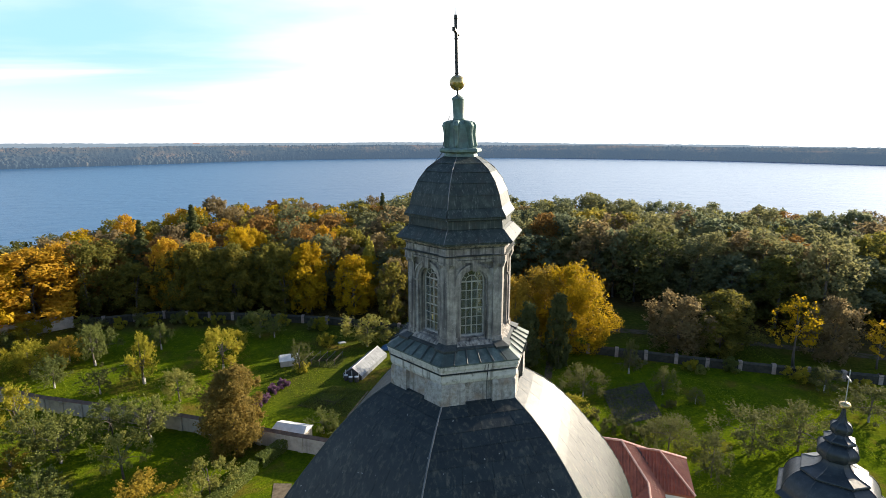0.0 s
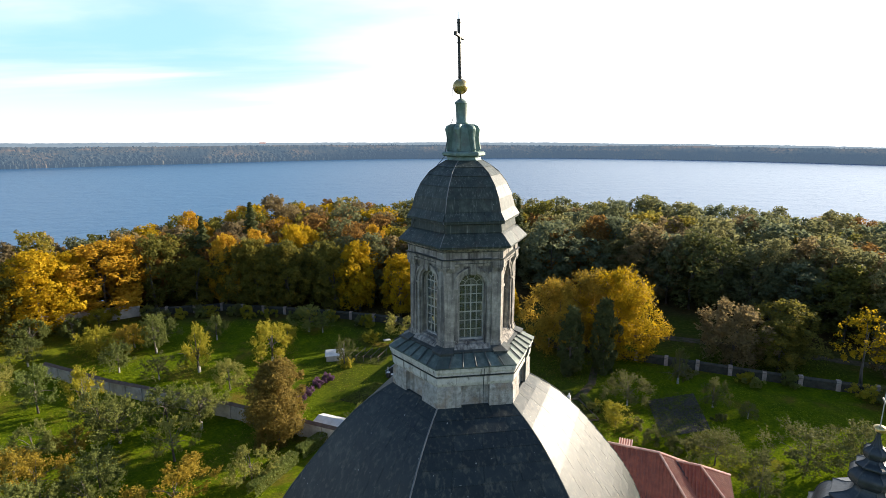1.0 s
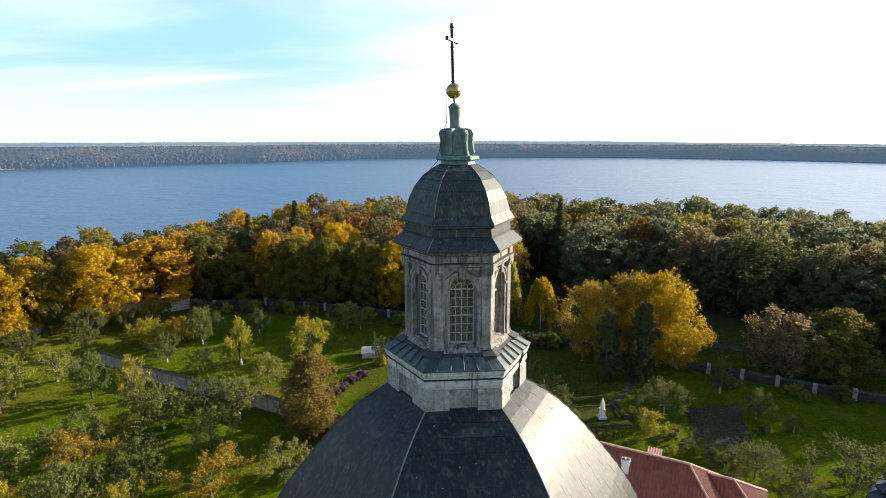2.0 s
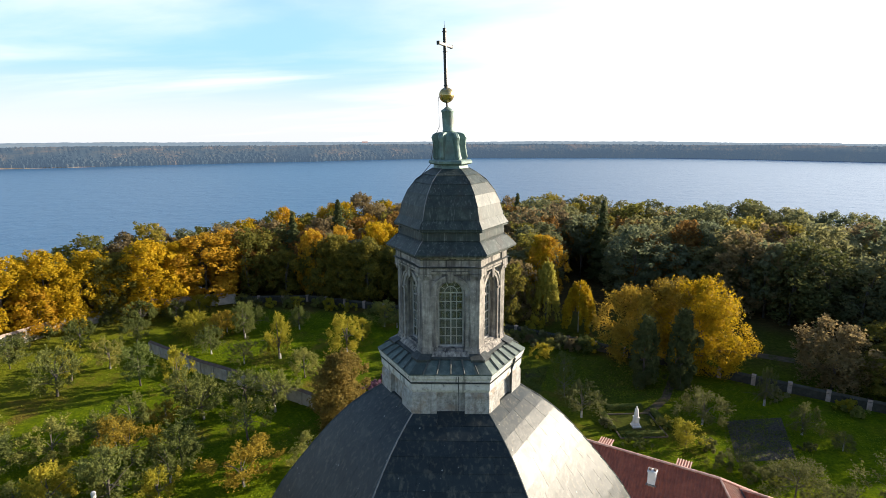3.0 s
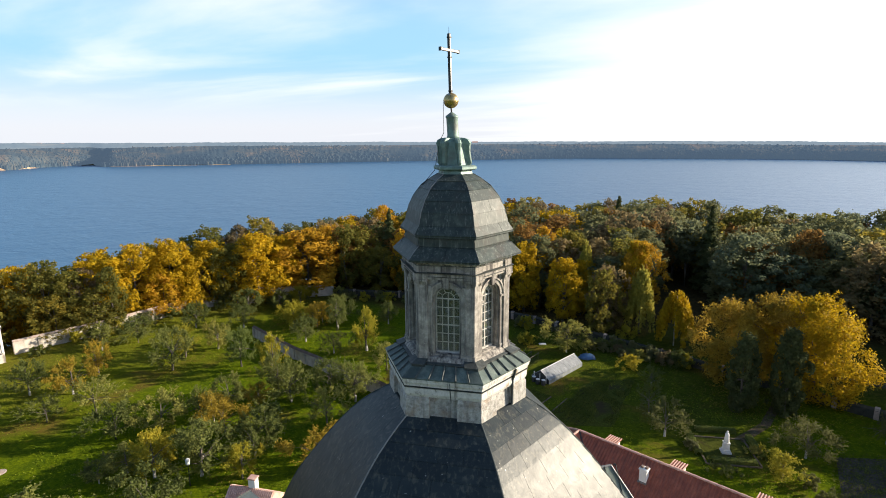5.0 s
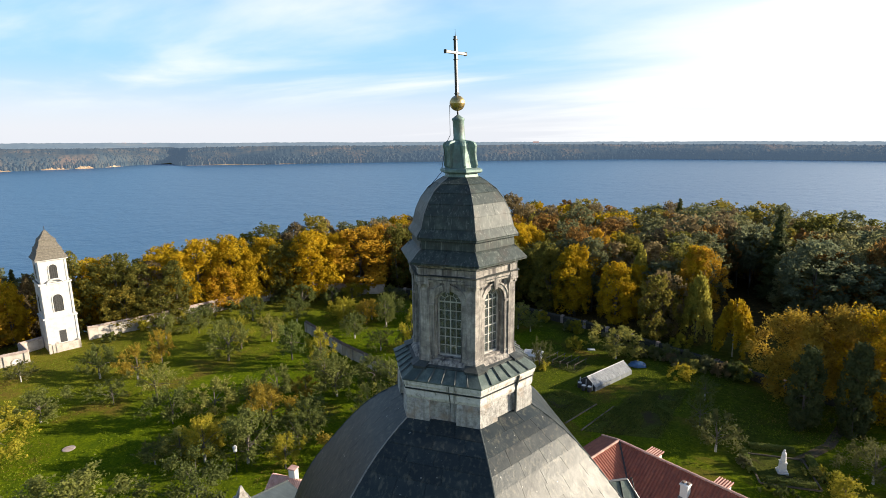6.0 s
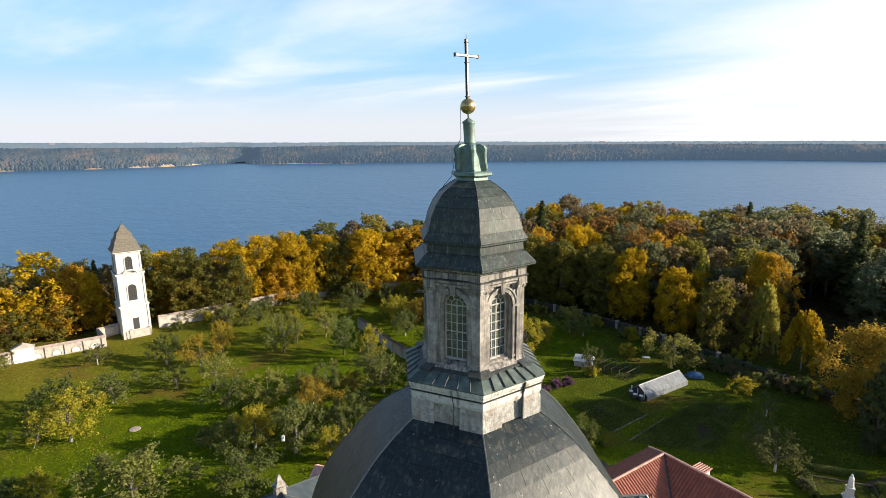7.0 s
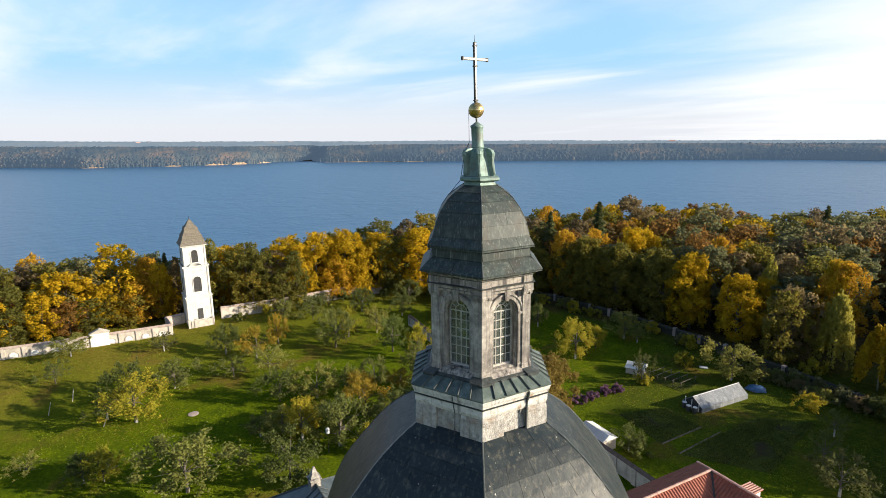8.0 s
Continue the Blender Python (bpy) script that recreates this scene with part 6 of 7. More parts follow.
def broadleaf(seed, h, r, leaves, size, clear=0.16, lobes=26, squash=0.55, ragged=0.25, long=1.0, widest=0.42, puff=1.0, sprays=0.3):
    """Crown of overlapping lobes with twigs standing out of them; returns the leaf corners and the lobe centres."""
    rng = np.random.default_rng(seed)
    t = (np.arange(lobes) + rng.random(lobes)) / lobes
    wide = np.clip(1 - ((t - widest) / np.where(t < widest, widest + 0.16, 1.03 - widest)) ** 2, 0.02, 1) ** 0.62
    a = np.arange(lobes) * 2.39996 + rng.uniform(-0.8, 0.8, lobes)
    lean_a = rng.uniform(0, 2 * np.pi)
    wide = wide * (1 + 0.20 * np.cos(2 * a + lean_a) + 0.14 * np.cos(3 * a - lean_a + 4 * t))
    lr = r * rng.uniform(0.15, 0.42, lobes) * (30 / max(lobes, 30)) ** 0.4 * puff
    out = np.maximum(r * wide - lr * rng.uniform(0.4, 1.3, lobes), 0.05 * r) * np.where(rng.random(lobes) < 0.25, rng.uniform(0.2, 0.6, lobes), rng.uniform(0.78, 1.03, lobes))
    lr = np.minimum(lr, h * 0.2)
    z0, z1 = h * clear + 0.5 * lr, h - 0.75 * lr
    c = np.stack([out * np.cos(a), out * np.sin(a), z0 + (z1 - z0) * np.clip(t + rng.normal(0, 0.03, lobes), 0, 1)], 1)
    body = leaves * (1 - sprays)
    each = np.maximum(8, (body * lr ** 2 / (lr ** 2).sum()).astype(int))
    pos, nrm = [], []
    for k in range(lobes):
        q = unit(rng, each[k])
        outward = np.array([math.cos(a[k]), math.sin(a[k]), 0.35])
        q = np.where(((q @ outward) < -0.35)[:, None], -q, q)
        rad = lr[k] * (1 - ragged * rng.random((each[k], 1)) ** 0.7 + 0.16 * rng.random((each[k], 1)))
        pos.append(c[k] + q * rad * np.array([1, 1, squash + 0.35]))
        nrm.append(q)
    # leafy twigs that break the outline
    n = int(leaves * sprays)
    twigs = max(12, n // 14)
    k = rng.integers(0, lobes, twigs)
    d = np.stack([np.cos(a[k]), np.sin(a[k]), rng.uniform(0.1, 1.5, twigs)], 1) + rng.normal(0, 0.5, (twigs, 3))
    d /= np.linalg.norm(d, axis=1)[:, None]
    start = c[k] + d * lr[k][:, None] * 0.5
    reach = lr[k] * rng.uniform(0.5, 1.15, twigs)
    w = rng.integers(0, twigs, n)
    s = rng.random((n, 1))
    pos.append(start[w] + d[w] * (reach[w][:, None] * s) + rng.normal(0, 0.45 * size, (n, 3)))
    nrm.append(unit(rng, n) * 0.7 + np.array([0, 0, 0.5]))
    pos, nrm = np.concatenate(pos), np.concatenate(nrm)
    pos[:, 2] = np.minimum(pos[:, 2], h * 1.03)
    return leaf_cards(pos, nrm, size, rng, long, turn=0.42 if h > 9 else 0.7), c


def trunk_geo(seed, h, girth, centres, reach=5, lean_by=0.0, start=0.22):
    rng = random.Random(seed)
    g = Geo()
    top = Vector((lean_by * h, 0, h * 0.72))
    pts = [Vector((0, 0, -0.3)), Vector((0.02 * h * rng.uniform(-1, 1), 0.02 * h * rng.uniform(-1, 1), h * 0.18)), Vector((lean_by * h * 0.5, 0.02 * h * rng.uniform(-1, 1), h * 0.42)), top]
    g.tube(pts, [girth * 1.35, girth, girth * 0.75, girth * 0.2], 7)
    picks = list(range(len(centres)))
    rng.shuffle(picks)
    for k in picks[:reach]:
        e = Vector(centres[k])
        s = pts[1].lerp(pts[2], rng.random()) if rng.random() < 0.6 else pts[2]
        mid = s.lerp(e, 0.5) + Vector((0, 0, 0.04 * h))
        g.tube([s, mid, e], [girth * 0.45, girth * 0.28, girth * 0.08], 5, False)
    return g


def conifer(seed, h, r, leaves, size):
    rng = np.random.default_rng(seed)
    t = 1 - (1 - rng.random(leaves)) ** 0.62
    z = h * (0.08 + 0.92 * t)
    tier = 0.72 + 0.28 * np.cos(t * 60)
    rad = r * (1 - t) ** 0.85 * tier * rng.uniform(0.35, 1.08, leaves) + 0.04
    a = rng.uniform(0, 2 * np.pi, leaves)
    pos = np.stack([rad * np.cos(a), rad * np.sin(a), z - rad * 0.25], 1)
    nrm = np.stack([np.cos(a), np.sin(a), np.full(leaves, 0.9)], 1)
    return leaf_cards(pos, nrm, size, rng, 1.3)


def weeping(seed, h, r, leaves, size):
    rng = np.random.default_rng(seed)
    strands = 90
    a = rng.uniform(0, 2 * np.pi, strands)
    q = np.sqrt(rng.random(strands))
    top = h * (1.0 - 0.42 * q ** 2) * rng.uniform(0.86, 1.0, strands)
    drop = h * rng.uniform(0.25, 0.62, strands) * (0.5 + q * 0.5)
    k = rng.integers(0, strands, leaves)
    s = rng.random(leaves)
    rad = r * q[k] * (0.75 + 0.25 * s)
    pos = np.stack([rad * np.cos(a[k]), rad * np.sin(a[k]), np.maximum(top[k] - drop[k] * s, 0.08 * h)], 1) + rng.normal(0, 0.16, (leaves, 3))
    nrm = np.stack([np.cos(a[k]), np.sin(a[k]), np.full(leaves, 0.25)], 1)
    return leaf_cards(pos, nrm, size, rng, 2.0, True)


PROTO = {}


def prototype(key, kind, leaf, seed, h, r, leaves, size, bark="bark", girth=None, limed=False, **more):
    """Meshes of one tree, built once: crown, trunk and, in the orchard, a limewashed foot."""
    girth = girth or h * 0.017
    if kind == "broad":
        v, c = broadleaf(seed, h, r, leaves, size, **more)
        trunk = trunk_geo(seed, h, girth, c, 12 if limed else 9 if leaves > 5000 else 3, random.Random(seed).uniform(-0.05, 0.05))
    elif kind == "weeping":
        v = weeping(seed, h, r, leaves, size)
        trunk = Geo().tube([(0, 0, -0.3), (0.1, 0, h * 0.4), (0, 0.1, h * 0.85)], [girth, girth * 0.7, girth * 0.2], 7)
    else:
        v = conifer(seed, h, r, leaves, size)
        trunk = Geo().tube([(0, 0, -0.3), (0, 0, h * 0.95)], [girth, girth * 0.15], 6)
    foot = None
    if limed:
        foot = Geo().tube([(0, 0, -0.3), (0.0, 0.0, 0.35), (0.0, 0.0, 1.05)], [girth * 1.45, girth * 1.36, girth * 1.26], 7).mesh("limewashed_foot", M["limed"])
    PROTO.setdefault(key, []).append((cards_mesh("crown", v, LEAF[leaf]), trunk.mesh("trunk", M[bark], True), foot, h, r))


def plant(key, name, x, y, h, r, label, group, rng, category="tree"):
    foot = rng.random() < 0.6
    crown, trunk, limed, ph, pr = PROTO[key][rng.randrange(len(PROTO[key]))]
    t = thing(name, (x, y, height(x, y)), rng.uniform(0, 360), label=label, category=category, group=group)
    for nm, me in (("trunk", trunk), ("crown", crown), ("limewashed_foot", limed if foot else None)):
        if me:
            ob = new(nm, me)
            ob.parent = t
            ob.scale = (r / pr, r / pr, h / ph) if nm == "crown" else (h / ph, h / ph, h / ph)
            if nm == "limewashed_foot":
                ob.scale = (h / ph, h / ph, 1.0)
    return t


for k in range(6):
    prototype("apple", "broad", "apple", 100 + k, 5.6, 3.2, 5000, 0.155, limed=True, girth=0.12, clear=0.09, lobes=26, ragged=1.0, long=1.2, squash=0.4, sprays=0.55, widest=0.36 + 0.04 * k)
for k in range(4):
    prototype("apple_grey", "broad", "twig", 130 + k, 5.2, 3.0, 5200, 0.115, limed=True, girth=0.11, clear=0.06, lobes=40, ragged=0.9, long=1.4, squash=0.5, sprays=0.5)
    prototype("apple_bare", "broad", "apple" if k % 2 else "twig", 120 + k, 5.2, 3.0, 2300, 0.13, limed=True, girth=0.11, clear=0.16, lobes=24, ragged=0.9, long=1.8, sprays=0.7)
for k in range(3):
    prototype("pear", "broad", "yellow", 140 + k, 5.6, 3.0, 4800, 0.16, limed=True, girth=0.12, clear=0.10, lobes=26, ragged=0.95, sprays=0.5)
    prototype("amber", "broad", "amber", 150 + k, 5.6, 3.0, 4400, 0.16, limed=True, girth=0.12, clear=0.10, lobes=26, ragged=0.95, sprays=0.5)
prototype("plum", "broad", "hedge", 158, 7.0, 2.6, 5200, 0.17, limed=True, girth=0.12, clear=0.12, lobes=30, ragged=0.9, sprays=0.5)
prototype("chestnut", "broad", "chestnut", 160, 13.4, 4.6, 30000, 0.25, clear=0.0, lobes=90, ragged=0.4, puff=1.6)
for leaf, n, hh, rr in (("orange", 3, 17, 5.5), ("gold", 4, 16.5, 5.2), ("lime", 4, 17.5, 5.2), ("brown", 3, 17, 5.0), ("green", 3, 18.5, 5.2), ("rust", 2, 17, 5.2), ("twig", 2, 17, 4.8)):
    thin = 0.6 if leaf == "twig" else 1.0
    for k in range(n):
        prototype(leaf, "broad", leaf, 200 + 10 * k + len(leaf), hh, rr, int(9000 * thin), 0.35, clear=0.08, lobes=130, ragged=0.45, widest=0.40 + 0.06 * k, squash=0.7, puff=1.15, sprays=0.18)
        prototype(leaf + "_wood", "broad", leaf, 400 + 10 * k + len(leaf), hh, rr, int(4600 * thin), 0.42, clear=0.05, lobes=120, ragged=0.45, widest=0.44 + 0.05 * k, squash=0.7, puff=1.15, sprays=0.15)
        prototype(leaf + "_deep", "broad", leaf, 600 + 10 * k + len(leaf), hh, rr, int(2300 * thin), 0.52, clear=0.25, lobes=90, ragged=0.45, widest=0.50 + 0.05 * k, squash=0.7, puff=1.15, sprays=0.15)
for k in range(2):
    prototype("brown_low", "broad", "brown", 360 + k, 12, 5.0, 11000, 0.30, clear=0.0, lobes=90, ragged=0.7, widest=0.42, squash=0.6, puff=1.3)
    prototype("gold_fine", "broad", "gold", 380 + k, 16, 6.5, 24000, 0.26, clear=0.03, lobes=90, ragged=0.6, widest=0.48, squash=0.6, puff=1.35, sprays=0.14)
    prototype("ochre_fine", "broad", "ochre", 390 + k, 16, 6.5, 17000, 0.27, clear=0.08, lobes=80, ragged=0.7, widest=0.50, squash=0.6, puff=1.3, sprays=0.2)
    prototype("sparse", "broad", "gold", 370 + k, 13, 4.5, 1700, 0.32, clear=0.30, lobes=40, ragged=1.0)
for k in range(4):
    prototype("pine_wood", "broad", "pine", 300 + k, 17, 4.6, 4300, 0.42, clear=0.22, lobes=80, ragged=0.5, squash=0.35, widest=0.58 + 0.05 * k, puff=1.2, sprays=0.3)
    prototype("pine_deep", "broad", "pine", 310 + k, 17, 4.6, 2200, 0.52, clear=0.35, lobes=70, ragged=0.5, squash=0.35, widest=0.60 + 0.05 * k, puff=1.2, sprays=0.3)
for k in range(2):
    prototype("spruce", "conifer", "yew", 320 + k, 21, 2.6, 5000, 0.40)
    prototype("willow", "weeping", "willow", 330 + k, 15.5, 3.3, 8000, 0.28)
    prototype("birch", "weeping", "gold", 340 + k, 13.5, 2.9, 6000, 0.28, bark="birchbark", girth=0.16)
    prototype("cypress", "broad", "yew", 350 + k, 12.5, 2.7, 14000, 0.26, clear=0.0, lobes=120, ragged=0.3, widest=0.40, puff=1.5)
APPLE = [(-106, 21, 4.1, 3.6), (-82, 25, 6.3, 3.2), (-81, 32, 5.0, 3.6), (-89, 44, 6.0, 2.4), (-78, 62, 8.2, 3.5), (-64, 43, 5.5, 3.0), (-61, 48, 5.4, 3.6), (-57, 57, 5.7, 2.4),
         (-46, 43, 7.0, 3.6), (-43, 34, 6.1, 3.9), (-61, 15, 3.6, 2.3), (-50, 24, 7.4, 5.1), (-40, 108, 5.8, 3.4), (-17, 103.5, 6.3, 4.3), (-94, 66, 5.4, 3.4), (-79, 73, 5.5, 2.7),
         (-54, 64, 7.1, 2.4), (-50, 63, 6.4, 3.6), (-47, 69, 5.5, 3.2), (-41, 68, 6.5, 3.0)]
APPLE += [(-43, 49, 5.4, 1.9), (-55, 39, 3.4, 3.1), (-65, 93, 7.4, 2.4), (-89, 90, 6.4, 3.3), (-86, 97, 4.6, 2.8), (-57, 101, 5.2, 2.0), (-43, 80, 5.0, 2.9), (21, 83, 5.3, 3.5),
          (-67, 97, 6.2, 3.1), (-66, 84, 5.3, 2.8), (-28, 57, 4.5, 2.6), (29, 68, 4.6, 3.1), (32, 62, 5.4, 2.6), (61, 86, 3.9, 2.8), (-44.5, 52.5, 5.6, 3.2), (-49, 45.5, 5.4, 3.0),
          (-58, 52.5, 4.6, 2.6), (-96, 60, 5.0, 2.6), (-92, 78, 5.6, 2.8), (-84, 84, 5.2, 2.6)]
APPLE_BARE = [(-95, 17, 4.0, 2.1), (-77, 21, 4.1, 2.2), (-97, 35, 3.5, 2.7), (-78, 41, 4.0, 3.0), (-74, 46, 5.9, 3.3), (-56, 36, 3.3, 2.1), (-68, 10, 2.5, 2.3), (-27, 91, 5.7, 1.9),
              (0, 95, 3.8, 1.8), (4, 80, 5.3, 3.6), (-40, 60, 6.1, 2.8), (-57, 82, 4.4, 3.1), (1, 86, 4.9, 1.7), (34, 84, 4.6, 2.0), (38, 81, 2.4, 1.4), (40, 68, 5.7, 4.0),
              (46, 68, 6.6, 3.4), (61, 76, 5.3, 3.6), (31, 92, 6.0, 1.4), (-37, 108, 4.6, 2.3), (-18, 71, 3.4, 2.1)]
MAPLE_ORANGE = [(-98, 122, 15, 9.2), (-93, 127, 16, 7.8), (-90, 112, 17, 11.1), (-61, 129, 18, 5.2), (-66, 123, 18, 4.3), (-78, 137, 17, 4.3),
    (-124, 40, 15, 4.2), (-87, 116, 18, 4.3), (-32, 134, 19, 4.2), (-8.1, 130.3, 18.3, 5.1)]
MAPLE_YELLOW = [(-122.5, 23.5, 13.2, 6.6), (-119.5, 29.5, 9.5, 3.6), (-87, 132, 15, 4.2), (-111, 69.5, 16.6, 7.6), (-106.5, 75.0, 17.0, 6.2), (-104.8, 82.0, 17.0, 6.6), (-101.5, 90.0, 15.6, 6.4),
    (-50, 136, 18, 3.5), (-33, 123, 17, 4.5), (-52, 131, 19, 4.1), (-9, 130, 18, 3.9), (-94, 106, 15.7, 5.3),
    (-118.2, 41.1, 13, 3.4), (-22.7, 120.1, 14.9, 4.8), (-20.6, 127.0, 13.4, 3.8), (-34.3, 123.2, 15.8, 5.6)]
LIME_OLIVE = [(52.5, 103.5, 12.0, 6.2), (50.0, 99.5, 9.8, 5.0), (-59, 123, 16.8, 5.1), (-50, 122, 15.7, 5.8), (-39, 122, 15.8, 5.8), (-114, 99, 15, 5.6), (-73, 121, 12.6, 5.9), (-55, 122, 15.1, 5.6),
    (-112, 59, 16, 5.4), (-119, 67, 16, 5.8), (-64, 123, 15.0, 5.7), (-13, 116, 14.3, 4.2), (-129, 34, 13, 4.4), (-128, 12.5, 15.6, 5.6),
    (-26, 138, 18, 5.0), (-42.2, 125.1, 16.2, 5.5), (-50.9, 123.4, 16.7, 5.7), (-58.4, 122.2, 16.9, 5.4)]
GREEN_ASH = [(-93.5, 97.5, 17.5, 7.6)]
BROWN_OAK = [(-74, 168, 22, 7.8), (-73, 139, 18, 5.8), (-131, 38, 15, 4.1),
    (-121, 46, 14, 3.3), (-102, 111, 18, 4.3), (-103, 101, 17.7, 6.1), (-133, 61, 15, 4.5), (-107, 106, 17, 4.3),
    (-12.6, 119.0, 14.5, 4.2)]
WILLOW = [(-6.4, 120.7, 15.1, 3.2), (-20.2, 128.7, 17.3, 2.7)]
BIRCH_GOLD = [(1.0, 116.7, 12.3, 3.6)]
SPRUCE = [(-75.5, 129.5, 21.0, 4.6), (-69.5, 144.0, 23.0, 5.0), (-127.0, 45.0, 17.0, 3.6), (4.0, 160.0, 23.5, 4.6), (-114, 64, 14, 3.2), (-24.0, 183.0, 22.0, 4.4)]
CYPRESS = [(13.2, 93.2, 12.4, 2.5), (19.0, 95.0, 13.6, 2.4)]
CHESTNUT_BROWN = [(-28.8, 66.6, 11.6, 4.3)]
PEAR_YELLOW = [(-73, 24, 7.6, 4.2), (-81, 67, 6.5, 2.8), (-51, 40, 6.3, 2.5), (-59.5, 17, 4.4, 2.3), (-41, 92, 7.4, 3.8), (-61, 70, 7.3, 2.4), (-54, 42, 4.0, 3.0), (-41, 45, 4.7, 2.0),
               (-74, 89, 6.2, 3.1), (-85, 103, 4.7, 2.8), (-52, 86, 8.6, 2.5), (-41, 99, 4.6, 2.0), (-88, 106, 3.4, 3.2), (-77, 92, 4.2, 3.8), (18, 76, 3.7, 2.5)]
AMBER = [(-84, 48, 5.9, 2.8), (-56, 53, 4.6, 2.4), (-54, 60, 3.4, 2.0), (-34, 51, 5.4, 3.7), (-70, 92, 5.6, 2.5), (-71, 95, 4.7, 2.7), (-87, 54, 6.3, 2.0), (-51, 51, 5.2, 3.0)]
FRUIT_DARK = [(-68, 69, 7.6, 2.7)]
OAK_LOW = [(43.0, 101.5, 11.6, 6.4), (69.5, 98, 12.2, 5.0)]
SPARSE_GOLD = [(61.5, 95.5, 13.2, 4.8), (76, 95, 9.0, 4.0)]
MAPLE_GARDEN = [(23.0, 102.6, 17.3, 7.2)]
MAPLE_OCHRE = [(12.0, 103.5, 14.6, 6.6), (17.4, 105.5, 16.2, 6.0)]


def plant_all():
    rng = random.Random(21)
    for x, y, h, r in APPLE:
        plant("apple_grey" if x > 15 else "apple", "apple_tree", x, y, 1.04 * h, 1.18 * r, "grey-green old apple tree with limewashed trunk in the orchard", "orchard trees", rng)
    for x, y, h, r in APPLE_BARE:
        plant("apple_grey" if x > 15 else "apple_bare", "apple_tree", x, y, 1.04 * h, 1.18 * r, "old apple tree losing its leaves, limewashed trunk", "orchard trees", rng)
    for x, y, h, r in PEAR_YELLOW:
        plant("pear", "pear_tree", x, y, 1.04 * h, 1.18 * r, "yellowing fruit tree with limewashed trunk in the orchard", "orchard trees", rng)
    for x, y, h, r in AMBER:
        plant("amber", "pear_tree", x, y, 1.04 * h, 1.18 * r, "fruit tree in amber autumn leaf in the orchard", "orchard trees", rng)
    for x, y, h, r in FRUIT_DARK:
        plant("plum", "plum_tree", x, y, h, r, "narrow dark green fruit tree in the orchard", "orchard trees", rng)
    for x, y, h, r in CHESTNUT_BROWN:
        plant("chestnut", "chestnut_tree", x, y, h, r, "tall dense russet-brown chestnut beside the garden wall", "", rng)
    named = [(MAPLE_ORANGE, "orange", "maple_tree", "broad maple in bright orange autumn leaf"), (MAPLE_YELLOW, "gold", "maple_tree", "broad maple in golden yellow autumn leaf"),
             (LIME_OLIVE, "lime", "lime_tree", "tall lime tree turning from olive to yellow"), (BROWN_OAK, "brown", "oak_tree", "oak with dull brown autumn leaves"), (GREEN_ASH, "gold", "ash_tree", "broad golden ash beside the orchard wall"),
             (MAPLE_GARDEN, "gold_fine", "maple_tree", "spreading maple in golden leaf beside the yews"), (MAPLE_OCHRE, "ochre_fine", "maple_tree", "maple in dull ochre leaf behind the yews"), (OAK_LOW, "brown_low", "oak_tree", "low-branched oak with dull grey-brown leaves by the wall"), (SPARSE_GOLD, "sparse", "ash_tree", "half-bare tree with sparse golden leaves by the wall"),
             (WILLOW, "willow", "willow_tree", "weeping willow with yellow-green hanging branches"), (BIRCH_GOLD, "birch", "birch_tree", "slender birch in golden leaf"),
             (SPRUCE, "spruce", "spruce_tree", "narrow dark spruce rising above the wood"), (CYPRESS, "cypress", "yew_tree", "dense dark green yew beside the golden maple")]
    spots = []
    for table, key, name, label in named:
        for x, y, h, r in table:
            plant(key, name, x, y, h, r, label, "park trees", rng)
            spots.append((x, y, r))
    names = {"orange": ("maple_tree", "maple in orange autumn leaf in the park wood"), "gold": ("maple_tree", "maple in yellow autumn leaf in the park wood"), "lime": ("lime_tree", "olive-yellow lime tree in the park wood"),
             "brown": ("oak_tree", "brown-leaved oak in the park wood"), "rust": ("oak_tree", "rust-coloured oak in the park wood"), "twig": ("ash_tree", "bare grey-twigged tree in the park wood"), "green": ("ash_tree", "dark green leafy tree in the park wood"), "pine": ("pine_tree", "dark pine with flat clumps in the park wood"), "spruce": ("spruce_tree", "dark spruce in the park wood")}
    made, tries = 0, 0
    while made < 400 and tries < 14000:
        tries += 1
        az = rng.uniform(46, 178)
        inner, outer = float(np.interp(az, WOOD_AZ, WOOD_IN)), float(np.interp(az, WOOD_AZ, WOOD_OUT))
        d = inner + 5 + (outer - inner) * rng.random() ** 0.9
        x, y = d * math.cos(radians(az)), d * math.sin(radians(az))
        if az < 54 and d < 150 or -9.5 < x < 9 and y < 164:
            continue
        if any((x - a) ** 2 + (y - b) ** 2 < (2.9 + 0.42 * c) ** 2 for a, b, c in spots):
            continue
        east = smooth01(110, 86, az)
        kinds = ("lime", "brown", "rust", "gold", "green", "pine", "twig", "orange")
        west_share, east_share = (38, 17, 14, 8, 11, 3, 5, 4), (16, 9, 4, 0, 45, 23, 3, 0)
        key = rng.choices(kinds, [a + (b - a) * east for a, b in zip(west_share, east_share)])[0]
        h = rng.uniform(14.5, 20.0) - (1.0 if key == "pine" else 0)
        wide = rng.uniform(5.0, 7.2)
        if az < 96:
            h, wide = h + rng.uniform(-0.5, 2.5), wide * 1.12
        deep = d > inner + 26 and outer - d > 14
        plant(key + ("_deep" if deep else "_wood"), names[key][0], x, y, h, wide, names[key][1], "wood trees", rng)
        spots.append((x, y, 4.5))
        made += 1
    # the thin belt between the western wall and the water
    made, tries = 0, 0
